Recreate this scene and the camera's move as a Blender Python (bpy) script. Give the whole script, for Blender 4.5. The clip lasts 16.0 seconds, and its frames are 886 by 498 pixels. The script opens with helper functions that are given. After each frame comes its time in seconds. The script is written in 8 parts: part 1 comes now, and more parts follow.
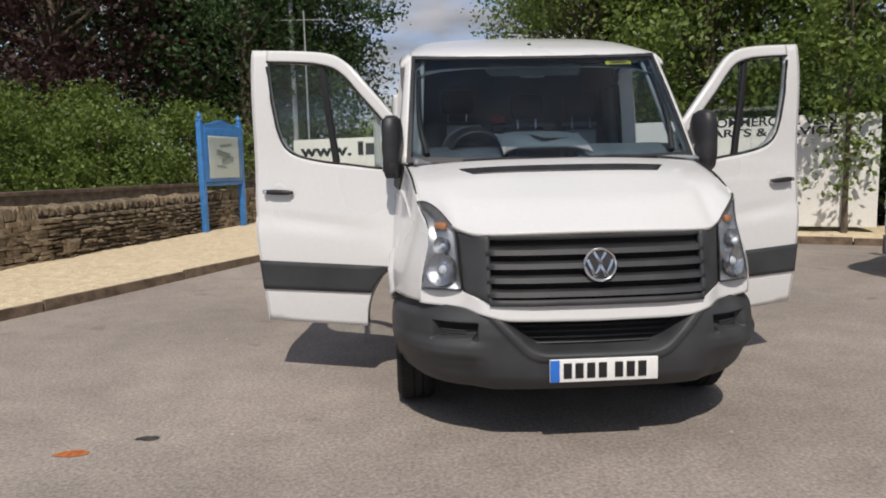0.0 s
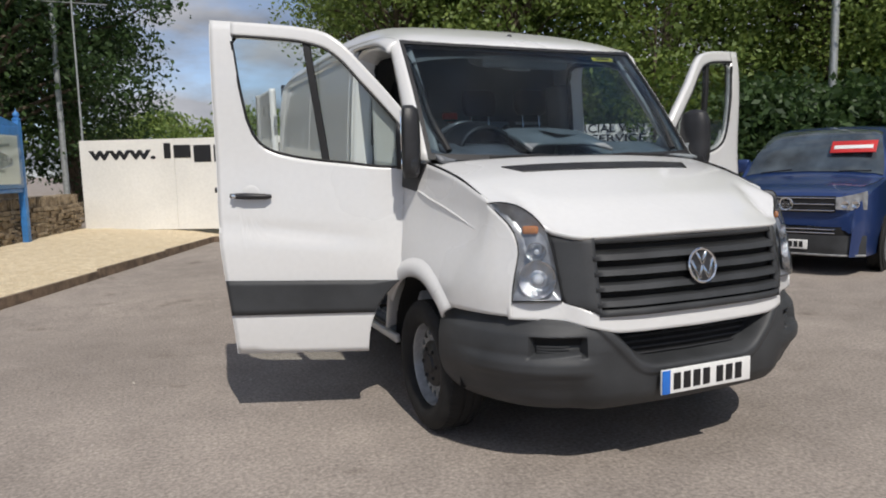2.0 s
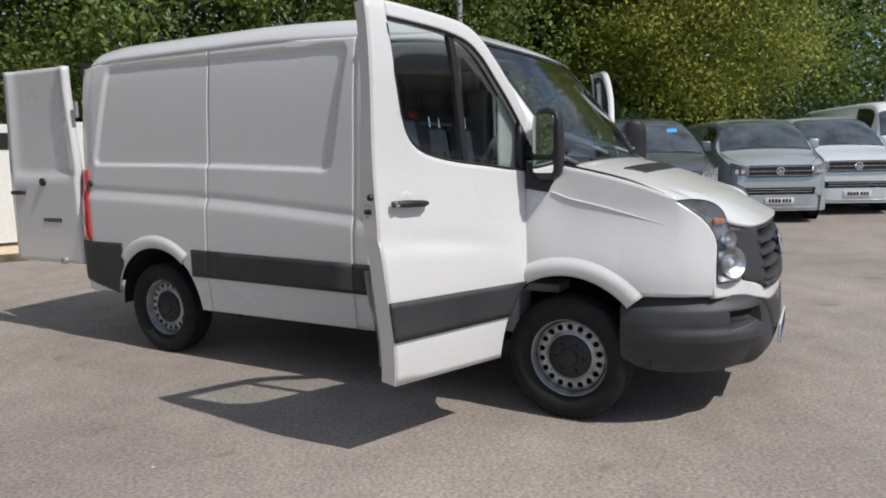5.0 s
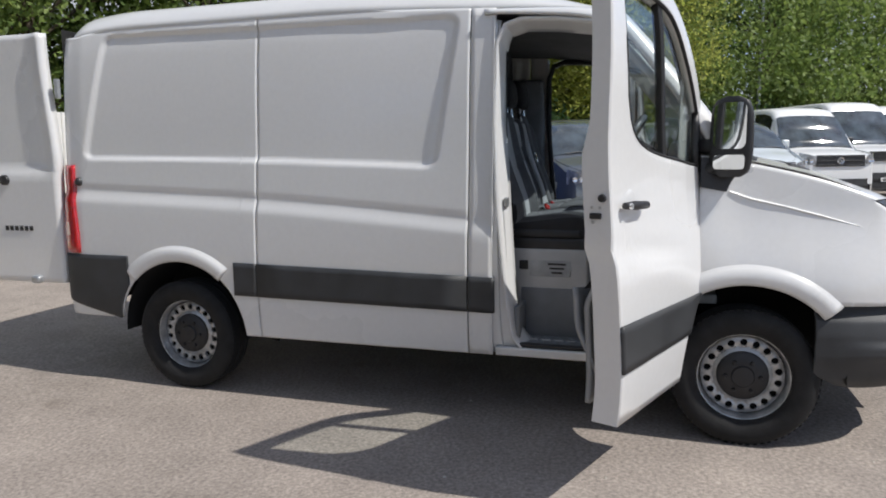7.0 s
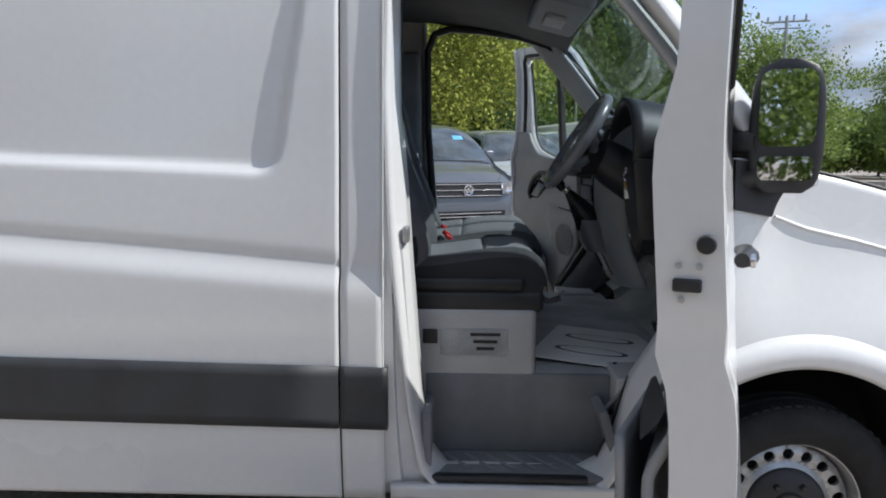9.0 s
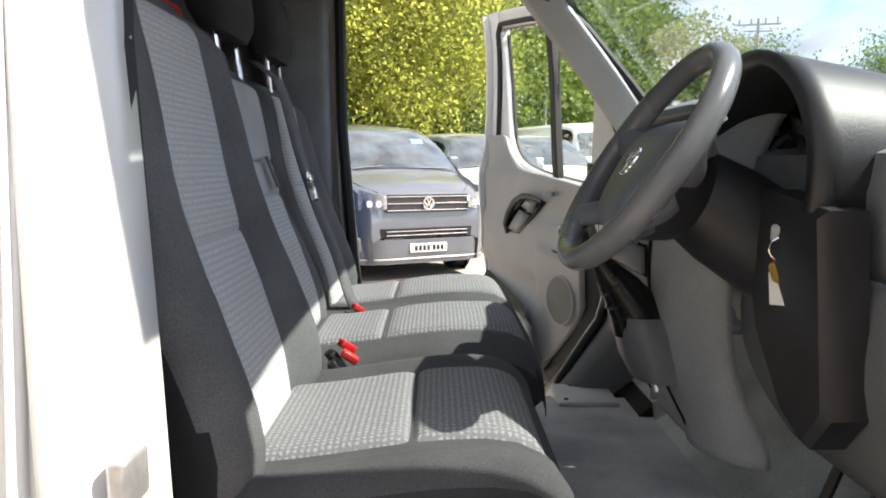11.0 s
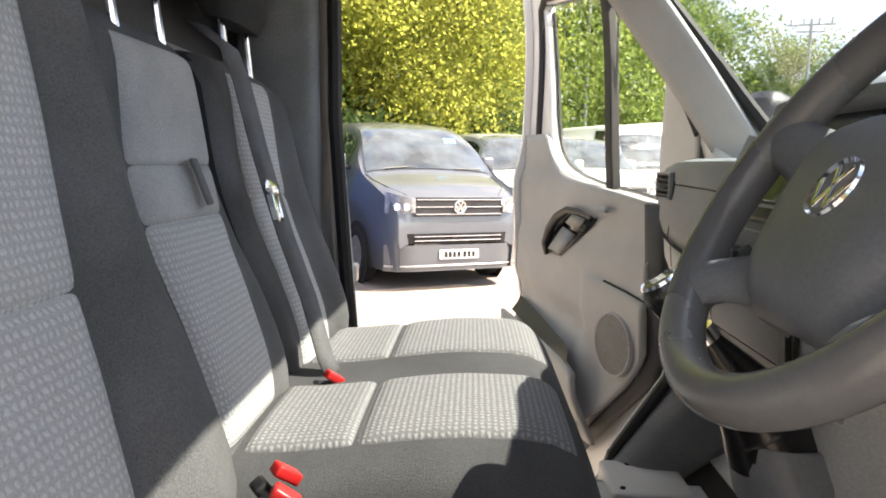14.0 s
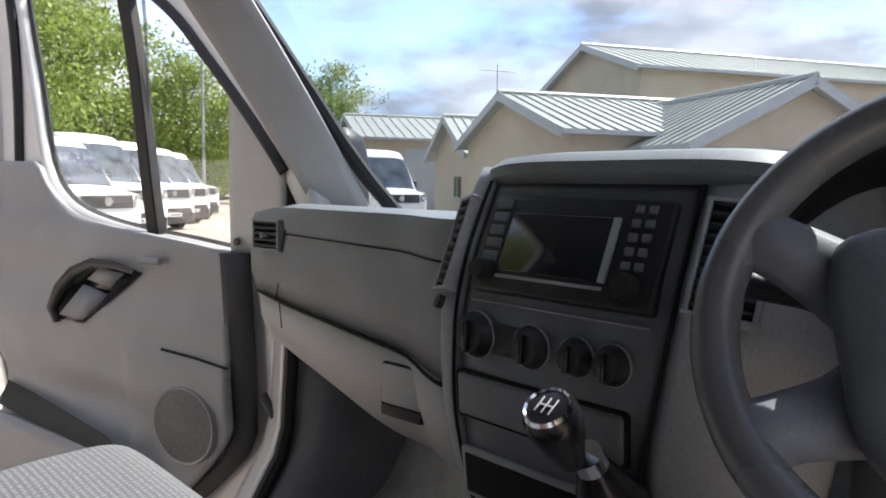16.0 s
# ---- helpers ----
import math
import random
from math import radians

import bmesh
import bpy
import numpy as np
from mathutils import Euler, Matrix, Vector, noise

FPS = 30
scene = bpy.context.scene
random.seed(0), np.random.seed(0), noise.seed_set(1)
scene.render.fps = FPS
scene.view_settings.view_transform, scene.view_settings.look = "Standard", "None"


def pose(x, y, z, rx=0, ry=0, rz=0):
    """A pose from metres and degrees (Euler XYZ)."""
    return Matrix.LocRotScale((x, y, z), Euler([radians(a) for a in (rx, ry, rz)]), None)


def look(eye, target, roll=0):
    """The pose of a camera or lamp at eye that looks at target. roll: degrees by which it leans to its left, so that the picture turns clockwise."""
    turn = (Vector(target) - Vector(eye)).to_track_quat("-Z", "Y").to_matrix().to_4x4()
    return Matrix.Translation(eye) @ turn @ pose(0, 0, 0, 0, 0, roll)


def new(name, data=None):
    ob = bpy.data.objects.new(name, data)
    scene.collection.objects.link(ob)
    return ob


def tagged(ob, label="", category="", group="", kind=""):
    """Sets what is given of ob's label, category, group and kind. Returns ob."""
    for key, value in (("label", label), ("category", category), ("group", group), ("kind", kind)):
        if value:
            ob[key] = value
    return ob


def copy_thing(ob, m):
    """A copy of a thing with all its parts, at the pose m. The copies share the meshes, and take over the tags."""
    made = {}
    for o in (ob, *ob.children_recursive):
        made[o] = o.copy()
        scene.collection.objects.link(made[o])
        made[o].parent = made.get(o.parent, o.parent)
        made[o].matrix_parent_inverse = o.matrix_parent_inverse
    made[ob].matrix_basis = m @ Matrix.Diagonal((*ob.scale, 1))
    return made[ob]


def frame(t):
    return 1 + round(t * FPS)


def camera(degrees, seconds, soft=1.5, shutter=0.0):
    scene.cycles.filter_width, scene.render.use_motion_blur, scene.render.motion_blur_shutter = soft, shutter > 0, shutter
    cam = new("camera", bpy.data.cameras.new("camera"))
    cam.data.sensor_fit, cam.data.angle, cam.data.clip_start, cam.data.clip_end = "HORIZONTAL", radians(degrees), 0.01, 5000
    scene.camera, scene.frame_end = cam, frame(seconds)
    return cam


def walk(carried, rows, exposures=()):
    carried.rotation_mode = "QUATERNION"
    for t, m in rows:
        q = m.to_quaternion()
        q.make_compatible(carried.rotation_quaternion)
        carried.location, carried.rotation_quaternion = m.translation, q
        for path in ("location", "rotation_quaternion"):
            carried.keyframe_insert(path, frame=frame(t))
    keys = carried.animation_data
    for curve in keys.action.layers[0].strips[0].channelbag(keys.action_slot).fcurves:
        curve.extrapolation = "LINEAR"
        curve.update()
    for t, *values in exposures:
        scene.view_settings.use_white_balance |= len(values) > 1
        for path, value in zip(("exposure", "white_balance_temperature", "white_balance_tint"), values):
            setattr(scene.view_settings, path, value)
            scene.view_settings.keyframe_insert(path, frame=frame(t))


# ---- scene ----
cam = camera(65.3, 16.0, soft=1.9)
PATH = [
    (0, (-0.931, -3.148, 1.403), (-0.81, -1.166, 1.164), -1.3),
    (0.5, (-1.266, -3.001, 1.416), (-1.024, -1.03, 1.175), -1.1),
    (1, (-1.589, -2.756, 1.405), (-1.226, -0.805, 1.161), -1.2),
    (1.5, (-1.926, -2.556, 1.382), (-1.433, -0.631, 1.152), -1.3),
    (2, (-2.266, -2.333, 1.386), (-1.48, -0.509, 1.151), -1.3),
    (2.5, (-2.693, -2.033, 1.401), (-1.604, -0.372, 1.167), -1.4),
    (3, (-3.19, -1.725, 1.44), (-2.028, -0.115, 1.198), -1.3),
    (3.5, (-3.563, -1.378, 1.446), (-2.271, 0.129, 1.203), -1.4),
    (6, (-4.787, 0.643, 1.502), (-2.926, 1.318, 1.22), -0.8),
    (6.5, (-4.731, 1.045, 1.481), (-2.857, 1.687, 1.204), -0.7),
    (7, (-4.524, 1.424, 1.465), (-2.634, 2.016, 1.189), -0.7),
    (7.5, (-4.25, 1.721, 1.438), (-2.329, 2.212, 1.177), -0.4),
    (8, (-3.833, 1.876, 1.417), (-1.885, 2.244, 1.156), -0.0),
    (8.5, (-3.422, 1.972, 1.407), (-1.452, 2.199, 1.149), 0.1),
    (9, (-3.008, 2.006, 1.422), (-1.025, 2.082, 1.17), 0.2),
    (11.5, (-1.268, 1.845, 1.486), (0.717, 1.825, 1.244), 0.4),
    (12, (-1.145, 1.717, 1.489), (0.807, 2.073, 1.243), 0.1),
    (12.5, (-1.123, 1.634, 1.503), (0.758, 2.263, 1.247), 0.1),
    (13, (-1.107, 1.641, 1.499), (0.768, 2.288, 1.246), 0.0),
    (13.5, (-1.04, 1.753, 1.498), (0.886, 2.23, 1.243), 0.7),
    (14, (-0.944, 1.885, 1.499), (1.039, 1.965, 1.255), 1.4),
    (14.5, (-0.799, 1.975, 1.501), (1.162, 1.653, 1.276), 1.5),
    (15, (-0.646, 2.034, 1.508), (1.214, 1.326, 1.302), 1.5),
    (15.5, (-0.55, 2.108, 1.531), (1.128, 1.036, 1.345), 1.4),
    (16, (-0.493, 2.159, 1.567), (0.93, 0.766, 1.385), 0.8),
]
EXPOSURES = [(0.0, 0.05, 6400, 13), (3.5, 0.03, 6100, 11), (6.0, 0.25, 6080, 12), (7.5, 0.42, 6000, 11), (9.0, 0.68, 5850, 10), (9.8, 0.95, 6500, 11), (11.3, 2.4, 7000, 13), (12.1, 2.52, 7400, 14), (13.0, 2.62, 7600, 16), (14.3, 2.5, 7250, 15), (15.0, 2.12, 6600, 17), (16.0, 1.9, 6620, 19)]
walk(cam, [(t, look(eye, target, roll)) for t, eye, target, roll in PATH], EXPOSURES)
# ---- world, sun, exposure ----
SUN_WAY = Vector((0.07, 0.80, -1.0)).normalized()          # the way the sunlight travels
world = bpy.data.worlds.new("sky")
scene.world = world
world.use_nodes = True
wn, wl = world.node_tree.nodes, world.node_tree.links
wn.clear()
sky = wn.new("ShaderNodeTexSky")
sky.sky_type, sky.sun_disc = "NISHITA", False
sky.sun_elevation = math.asin(-SUN_WAY.z)
sky.sun_rotation = math.atan2(-SUN_WAY.x, -SUN_WAY.y)
sky.air_density, sky.dust_density, sky.ozone_density = 0.75, 0.3, 1.5
coord = wn.new("ShaderNodeTexCoord")
cmap = wn.new("ShaderNodeMapping")
cmap.inputs["Scale"].default_value = (1.0, 1.0, 2.6)
cmap.inputs["Location"].default_value = (0.3, 0.55, 0.0)
cloud = wn.new("ShaderNodeTexNoise")
cloud.inputs["Scale"].default_value, cloud.inputs["Detail"].default_value, cloud.inputs["Roughness"].default_value = 2.3, 9.0, 0.58
cramp = wn.new("ShaderNodeValToRGB")
cramp.color_ramp.elements[0].position, cramp.color_ramp.elements[1].position = 0.35, 0.53
shade = wn.new("ShaderNodeTexNoise")
shade.inputs["Scale"].default_value, shade.inputs["Detail"].default_value = 5.0, 6.0
sramp = wn.new("ShaderNodeValToRGB")
sramp.color_ramp.elements[0].color, sramp.color_ramp.elements[1].color = (1.35, 1.5, 1.75, 1), (3.3, 3.3, 3.4, 1)
sramp.color_ramp.elements[0].position, sramp.color_ramp.elements[1].position = 0.36, 0.64
cmix = wn.new("ShaderNodeMixRGB")
bg, wout = wn.new("ShaderNodeBackground"), wn.new("ShaderNodeOutputWorld")
bg.inputs["Strength"].default_value = 0.142
wl.new(coord.outputs["Generated"], cmap.inputs["Vector"])
wl.new(cmap.outputs["Vector"], cloud.inputs["Vector"])
wl.new(cmap.outputs["Vector"], shade.inputs["Vector"])
wl.new(cloud.outputs["Fac"], cramp.inputs["Fac"])
wl.new(shade.outputs["Fac"], sramp.inputs["Fac"])
wl.new(cramp.outputs["Color"], cmix.inputs["Fac"])
wl.new(sky.outputs["Color"], cmix.inputs["Color1"])
wl.new(sramp.outputs["Color"], cmix.inputs["Color2"])
wl.new(cmix.outputs["Color"], bg.inputs["Color"])
wl.new(bg.outputs["Background"], wout.inputs["Surface"])
sun = new("sun", bpy.data.lights.new("sun", "SUN"))
sun.data.energy, sun.data.angle, sun.data.color = 3.4, radians(0.6), (1.0, 0.93, 0.81)
sun.rotation_euler = SUN_WAY.to_track_quat("-Z", "Y").to_euler()
sun.location = (-3, -15, 20)

# ---- helpers ----


def mat(name, color, rough=0.5, metal=0.0, var=0.0, scale=8.0, grain=0.0, gscale=120.0, bump=0.0, bscale=60.0, coat=0.0, spec=0.5,
        color2=None, rvar=0.0, detail=5.0, stretch=None, rand=0.0):
    """A surface with wear at two scales: broad stains (var, or towards color2), fine grain, and a fine relief."""
    m = bpy.data.materials.new(name)
    m.use_nodes = True
    n, l = m.node_tree.nodes, m.node_tree.links
    p = n["Principled BSDF"]
    p.inputs["Base Color"].default_value = (*color, 1)
    p.inputs["Roughness"].default_value, p.inputs["Metallic"].default_value = rough, metal
    p.inputs["Coat Weight"].default_value, p.inputs["Coat Roughness"].default_value = coat, 0.04
    p.inputs["Specular IOR Level"].default_value = spec
    tc = n.new("ShaderNodeTexCoord")
    src = tc.outputs["Object"]
    if stretch:
        mp = n.new("ShaderNodeMapping")
        mp.inputs["Scale"].default_value = stretch
        l.new(src, mp.inputs["Vector"])
        src = mp.outputs["Vector"]
    col = None
    if var or color2:
        a = n.new("ShaderNodeTexNoise")
        a.inputs["Scale"].default_value, a.inputs["Detail"].default_value = scale, detail
        l.new(src, a.inputs["Vector"])
        r = n.new("ShaderNodeValToRGB")
        r.color_ramp.elements[0].position, r.color_ramp.elements[1].position = 0.34, 0.68
        lo = tuple(c * (1 - var) for c in color) if not color2 else color
        hi = tuple(min(1, c * (1 + var)) for c in color) if not color2 else color2
        r.color_ramp.elements[0].color, r.color_ramp.elements[1].color = (*lo, 1), (*hi, 1)
        l.new(a.outputs["Fac"], r.inputs["Fac"])
        col = r.outputs["Color"]
        if rvar:
            k = n.new("ShaderNodeMapRange")
            k.inputs["To Min"].default_value, k.inputs["To Max"].default_value = max(0.02, rough - rvar), min(1, rough + rvar)
            l.new(a.outputs["Fac"], k.inputs["Value"])
            l.new(k.outputs["Result"], p.inputs["Roughness"])
    if grain:
        g = n.new("ShaderNodeTexNoise")
        g.inputs["Scale"].default_value, g.inputs["Detail"].default_value = gscale, 3.0
        l.new(src, g.inputs["Vector"])
        gr = n.new("ShaderNodeMapRange")
        gr.inputs["From Min"].default_value, gr.inputs["From Max"].default_value = 0.25, 0.75
        gr.inputs["To Min"].default_value, gr.inputs["To Max"].default_value = 1 - grain, 1 + grain
        l.new(g.outputs["Fac"], gr.inputs["Value"])
        mx = n.new("ShaderNodeMixRGB")
        mx.blend_type, mx.inputs["Fac"].default_value = "MULTIPLY", 1.0
        if col:
            l.new(col, mx.inputs["Color1"])
        else:
            mx.inputs["Color1"].default_value = (*color, 1)
        l.new(gr.outputs["Result"], mx.inputs["Color2"])
        col = mx.outputs["Color"]
    if rand:
        oi = n.new("ShaderNodeObjectInfo")
        rr = n.new("ShaderNodeMapRange")
        rr.inputs["To Min"].default_value, rr.inputs["To Max"].default_value = 1 - rand, 1 + rand
        l.new(oi.outputs["Random"], rr.inputs["Value"])
        mx = n.new("ShaderNodeMixRGB")
        mx.blend_type, mx.inputs["Fac"].default_value = "MULTIPLY", 1.0
        if col:
            l.new(col, mx.inputs["Color1"])
        else:
            mx.inputs["Color1"].default_value = (*color, 1)
        l.new(rr.outputs["Result"], mx.inputs["Color2"])
        col = mx.outputs["Color"]
    if col:
        l.new(col, p.inputs["Base Color"])
    if bump:
        b = n.new("ShaderNodeTexNoise")
        b.inputs["Scale"].default_value, b.inputs["Detail"].default_value = bscale, 4.0
        l.new(src, b.inputs["Vector"])
        bb = n.new("ShaderNodeBump")
        bb.inputs["Strength"].default_value, bb.inputs["Distance"].default_value = bump, 0.01
        l.new(b.outputs["Fac"], bb.inputs["Height"])
        l.new(bb.outputs["Normal"], p.inputs["Normal"])
    return m


def glass(name, tint=(1, 1, 1), rough=0.0):
    """A thin pane: tinted clear passage, with more gloss at a slant."""
    m = bpy.data.materials.new(name)
    m.use_nodes = True
    n, l = m.node_tree.nodes, m.node_tree.links
    n.remove(n["Principled BSDF"])
    tr, gl, mx = n.new("ShaderNodeBsdfTransparent"), n.new("ShaderNodeBsdfGlossy"), n.new("ShaderNodeMixShader")
    tr.inputs["Color"].default_value = (*tint, 1)
    gl.inputs["Roughness"].default_value = rough
    lw, pw, ma = n.new("ShaderNodeLayerWeight"), n.new("ShaderNodeMath"), n.new("ShaderNodeMath")
    lw.inputs["Blend"].default_value = 0.5
    pw.operation, ma.operation = "POWER", "MULTIPLY_ADD"
    pw.inputs[1].default_value, ma.inputs[1].default_value, ma.inputs[2].default_value = 4.5, 0.85, 0.035
    l.new(lw.outputs["Facing"], pw.inputs[0])
    l.new(pw.outputs["Value"], ma.inputs[0])
    l.new(ma.outputs["Value"], mx.inputs["Fac"])
    l.new(tr.outputs["BSDF"], mx.inputs[1])
    l.new(gl.outputs["BSDF"], mx.inputs[2])
    l.new(mx.outputs["Shader"], n["Material Output"].inputs["Surface"])
    return m


def obj(name, bm, material, parent=None, smooth=True, angle=40):
    me = bpy.data.meshes.new(name)
    bm.to_mesh(me)
    bm.free()
    if material:
        me.materials.append(material)
    if smooth:
        me.polygons.foreach_set("use_smooth", [True] * len(me.polygons))
        me.set_sharp_from_angle(angle=radians(angle))
    ob = new(name, me)
    if parent:
        ob.parent = parent
    return ob


def part(name, bm, material, parent, label="", **k):
    ob = obj(name, bm, material, parent, **k)
    if label:
        tagged(ob, label)
    return ob


def thing(name, label, category, group="", kind=""):
    return tagged(new(name), label, category, group, kind)


def thick(ob, t, offset=-1.0):
    m = ob.modifiers.new("thick", "SOLIDIFY")
    m.thickness, m.offset, m.use_even_offset = t, offset, False
    return ob


def bevel(ob, w, seg=2, angle=35):
    m = ob.modifiers.new("bevel", "BEVEL")
    m.width, m.segments, m.limit_method, m.angle_limit = w, seg, "ANGLE", radians(angle)
    return ob


def add_grid(bm, fn, us, vs, out=None, loop_u=False):
    """A sheet of quads fn(u, v); out: a direction that its normals should take."""
    rows = [[bm.verts.new(fn(u, v)) for v in vs] for u in us]
    faces = []
    for i in range(len(us) - (0 if loop_u else 1)):
        a, b = rows[i], rows[(i + 1) % len(us)]
        for j in range(len(vs) - 1):
            try:
                faces.append(bm.faces.new((a[j], b[j], b[j + 1], a[j + 1])))
            except ValueError:
                pass
    if out is not None and faces:
        s = Vector((0, 0, 0))
        for f in faces:
            f.normal_update()
            s += f.normal
        if s.dot(Vector(out)) < 0:
            bmesh.ops.reverse_faces(bm, faces=faces)
    return rows


def strip(bm, us, lo, hi, nv, fn, out=None):
    """A sheet between two curves lo(u) and hi(u), mapped by fn(u, w)."""
    add_grid(bm, lambda u, k: fn(u, lo(u) + (hi(u) - lo(u)) * k), us, [j / nv for j in range(nv + 1)], out)


def lerps(*pts):
    xs, ys = [p[0] for p in pts], [p[1] for p in pts]
    return lambda v: float(np.interp(v, xs, ys))


def smooths(*pts):
    """A smooth curve through points (monotone cubic)."""
    xs, ys = np.array([p[0] for p in pts], float), np.array([p[1] for p in pts], float)
    h, d = np.diff(xs), np.diff(ys) / np.diff(xs)
    m = np.zeros(len(xs))
    m[0], m[-1] = d[0], d[-1]
    for i in range(1, len(xs) - 1):
        m[i] = 0 if d[i - 1] * d[i] <= 0 else 2 * d[i - 1] * d[i] / (d[i - 1] + d[i])

    def f(v):
        v = min(max(v, xs[0]), xs[-1])
        i = min(max(int(np.searchsorted(xs, v)) - 1, 0), len(h) - 1)
        t = (v - xs[i]) / h[i]
        return float((1 + 2 * t) * (1 - t) ** 2 * ys[i] + t * (1 - t) ** 2 * h[i] * m[i] + t * t * (3 - 2 * t) * ys[i + 1] + t * t * (t - 1) * h[i] * m[i + 1])
    return f


def span(a, b, n):
    return [a + (b - a) * i / n for i in range(n + 1)]


def add_box(bm, size, m=None):
    r = bmesh.ops.create_cube(bm, size=1.0)
    bmesh.ops.scale(bm, vec=size, verts=r["verts"])
    if m is not None:
        bmesh.ops.transform(bm, matrix=m, verts=r["verts"])
    return r["verts"]


def box(size, m=None):
    bm = bmesh.new()
    add_box(bm, size, m)
    return bm


def rbox(size, r, m=None, seg=3):
    """A box with rounded edges."""
    bm = bmesh.new()
    add_box(bm, size)
    bmesh.ops.bevel(bm, geom=bm.edges[:] + bm.verts[:], offset=r, segments=seg, affect="EDGES", profile=0.5)
    if m is not None:
        bm.transform(m)
    return bm


def add_tube(bm, pts, radii, n=8, cap=True):
    """A tube along points."""
    pts = [Vector(p) for p in pts]
    if not hasattr(radii, "__len__"):
        radii = [radii] * len(pts)
    rings, prev = [], None
    for i, p in enumerate(pts):
        d = (pts[min(i + 1, len(pts) - 1)] - pts[max(i - 1, 0)]).normalized()
        if prev is None:
            a = d.orthogonal().normalized()
        else:
            a = (prev - d * prev.dot(d)).normalized()
        prev, b = a, d.cross(a)
        rings.append([bm.verts.new(p + (a * math.cos(2 * math.pi * k / n) + b * math.sin(2 * math.pi * k / n)) * radii[i]) for k in range(n)])
    for r0, r1 in zip(rings, rings[1:]):
        for k in range(n):
            bm.faces.new((r0[k], r0[(k + 1) % n], r1[(k + 1) % n], r1[k]))
    if cap:
        bm.faces.new(rings[0][::-1])
        bm.faces.new(rings[-1])


def tube(pts, radii, n=8):
    bm = bmesh.new()
    add_tube(bm, pts, radii, n)
    return bm


def lathe(prof, n=32, m=None, loop=False, cap=True):
    """Turns (radius, height) pairs round z."""
    bm = bmesh.new()
    add_lathe(bm, prof, n, m, loop, cap)
    return bm


def add_lathe(bm, prof, n=32, m=None, loop=False, cap=True):
    m = m or Matrix.Identity(4)
    rings = [[bm.verts.new(m @ Vector((r * math.cos(2 * math.pi * k / n), r * math.sin(2 * math.pi * k / n), h))) for k in range(n)] for r, h in prof]
    pairs = list(zip(rings, rings[1:])) + ([(rings[-1], rings[0])] if loop else [])
    for a, b in pairs:
        for k in range(n):
            bm.faces.new((a[k], a[(k + 1) % n], b[(k + 1) % n], b[k]))
    if cap and not loop:
        for r, ring in ((prof[0][0], rings[0][::-1]), (prof[-1][0], rings[-1])):
            if r > 1e-4:
                bm.faces.new(ring)


def rounded(w, h, r):
    """The outline of a rectangle with rounded corners."""
    return [(sx * (w / 2 - r) + r * math.cos(radians(a + b)), sy * (h / 2 - r) + r * math.sin(radians(a + b))) for sx, sy, a in ((1, 1, 0), (-1, 1, 90), (-1, -1, 180), (1, -1, 270)) for b in (0, 22, 45, 68, 90)]


def rbox_bar(pts, w, d):
    """A flat bar that follows a row of places, w wide along y and d deep along x."""
    bm = bmesh.new()
    rows = [[bm.verts.new((p[0] + a * d / 2, p[1] + b * w / 2, p[2])) for a, b in ((-1, -0.8), (-0.8, -1), (0.8, -1), (1, -0.8), (1, 0.8), (0.8, 1), (-0.8, 1), (-1, 0.8))] for p in pts]
    for a, b in zip(rows, rows[1:]):
        for k in range(8):
            bm.faces.new((a[k], a[(k + 1) % 8], b[(k + 1) % 8], b[k]))
    bm.faces.new(rows[0][::-1])
    bm.faces.new(rows[-1])
    bmesh.ops.recalc_face_normals(bm, faces=bm.faces)
    return bm


def polyplate(pts, depth, m=None):
    """A flat plate of an outline (x, y), from z = 0 to depth."""
    bm = bmesh.new()
    a = [bm.verts.new((x, y, 0)) for x, y in pts]
    b = [bm.verts.new((x, y, depth)) for x, y in pts]
    bm.faces.new(a[::-1])
    bm.faces.new(b)
    for i in range(len(pts)):
        j = (i + 1) % len(pts)
        bm.faces.new((a[i], a[j], b[j], b[i]))
    if m is not None:
        bm.transform(m)
    return bm


def words(name, text, size, m, material, parent, extrude=0.004, label="", bold=0.0, width=0.0):
    """Lettering as a mesh."""
    cu = bpy.data.curves.new(name, "FONT")
    cu.body, cu.size, cu.extrude, cu.offset, cu.align_x, cu.align_y = text, size, extrude, bold, "LEFT", "BOTTOM_BASELINE"
    tmp = new(name, cu)
    me = bpy.data.meshes.new_from_object(tmp.evaluated_get(bpy.context.evaluated_depsgraph_get()))
    bpy.data.objects.remove(tmp)
    bpy.data.curves.remove(cu)
    if width:
        xs = [v.co.x for v in me.vertices]
        k = width / (max(xs) - min(xs))
        me.transform(Matrix.Diagonal((k, 1, 1, 1)) @ Matrix.Translation((-min(xs), 0, 0)))
    me.transform(m)
    me.materials.clear()
    me.materials.append(material)
    ob = new(name, me)
    ob.parent = parent
    if label:
        tagged(ob, label)
    return ob


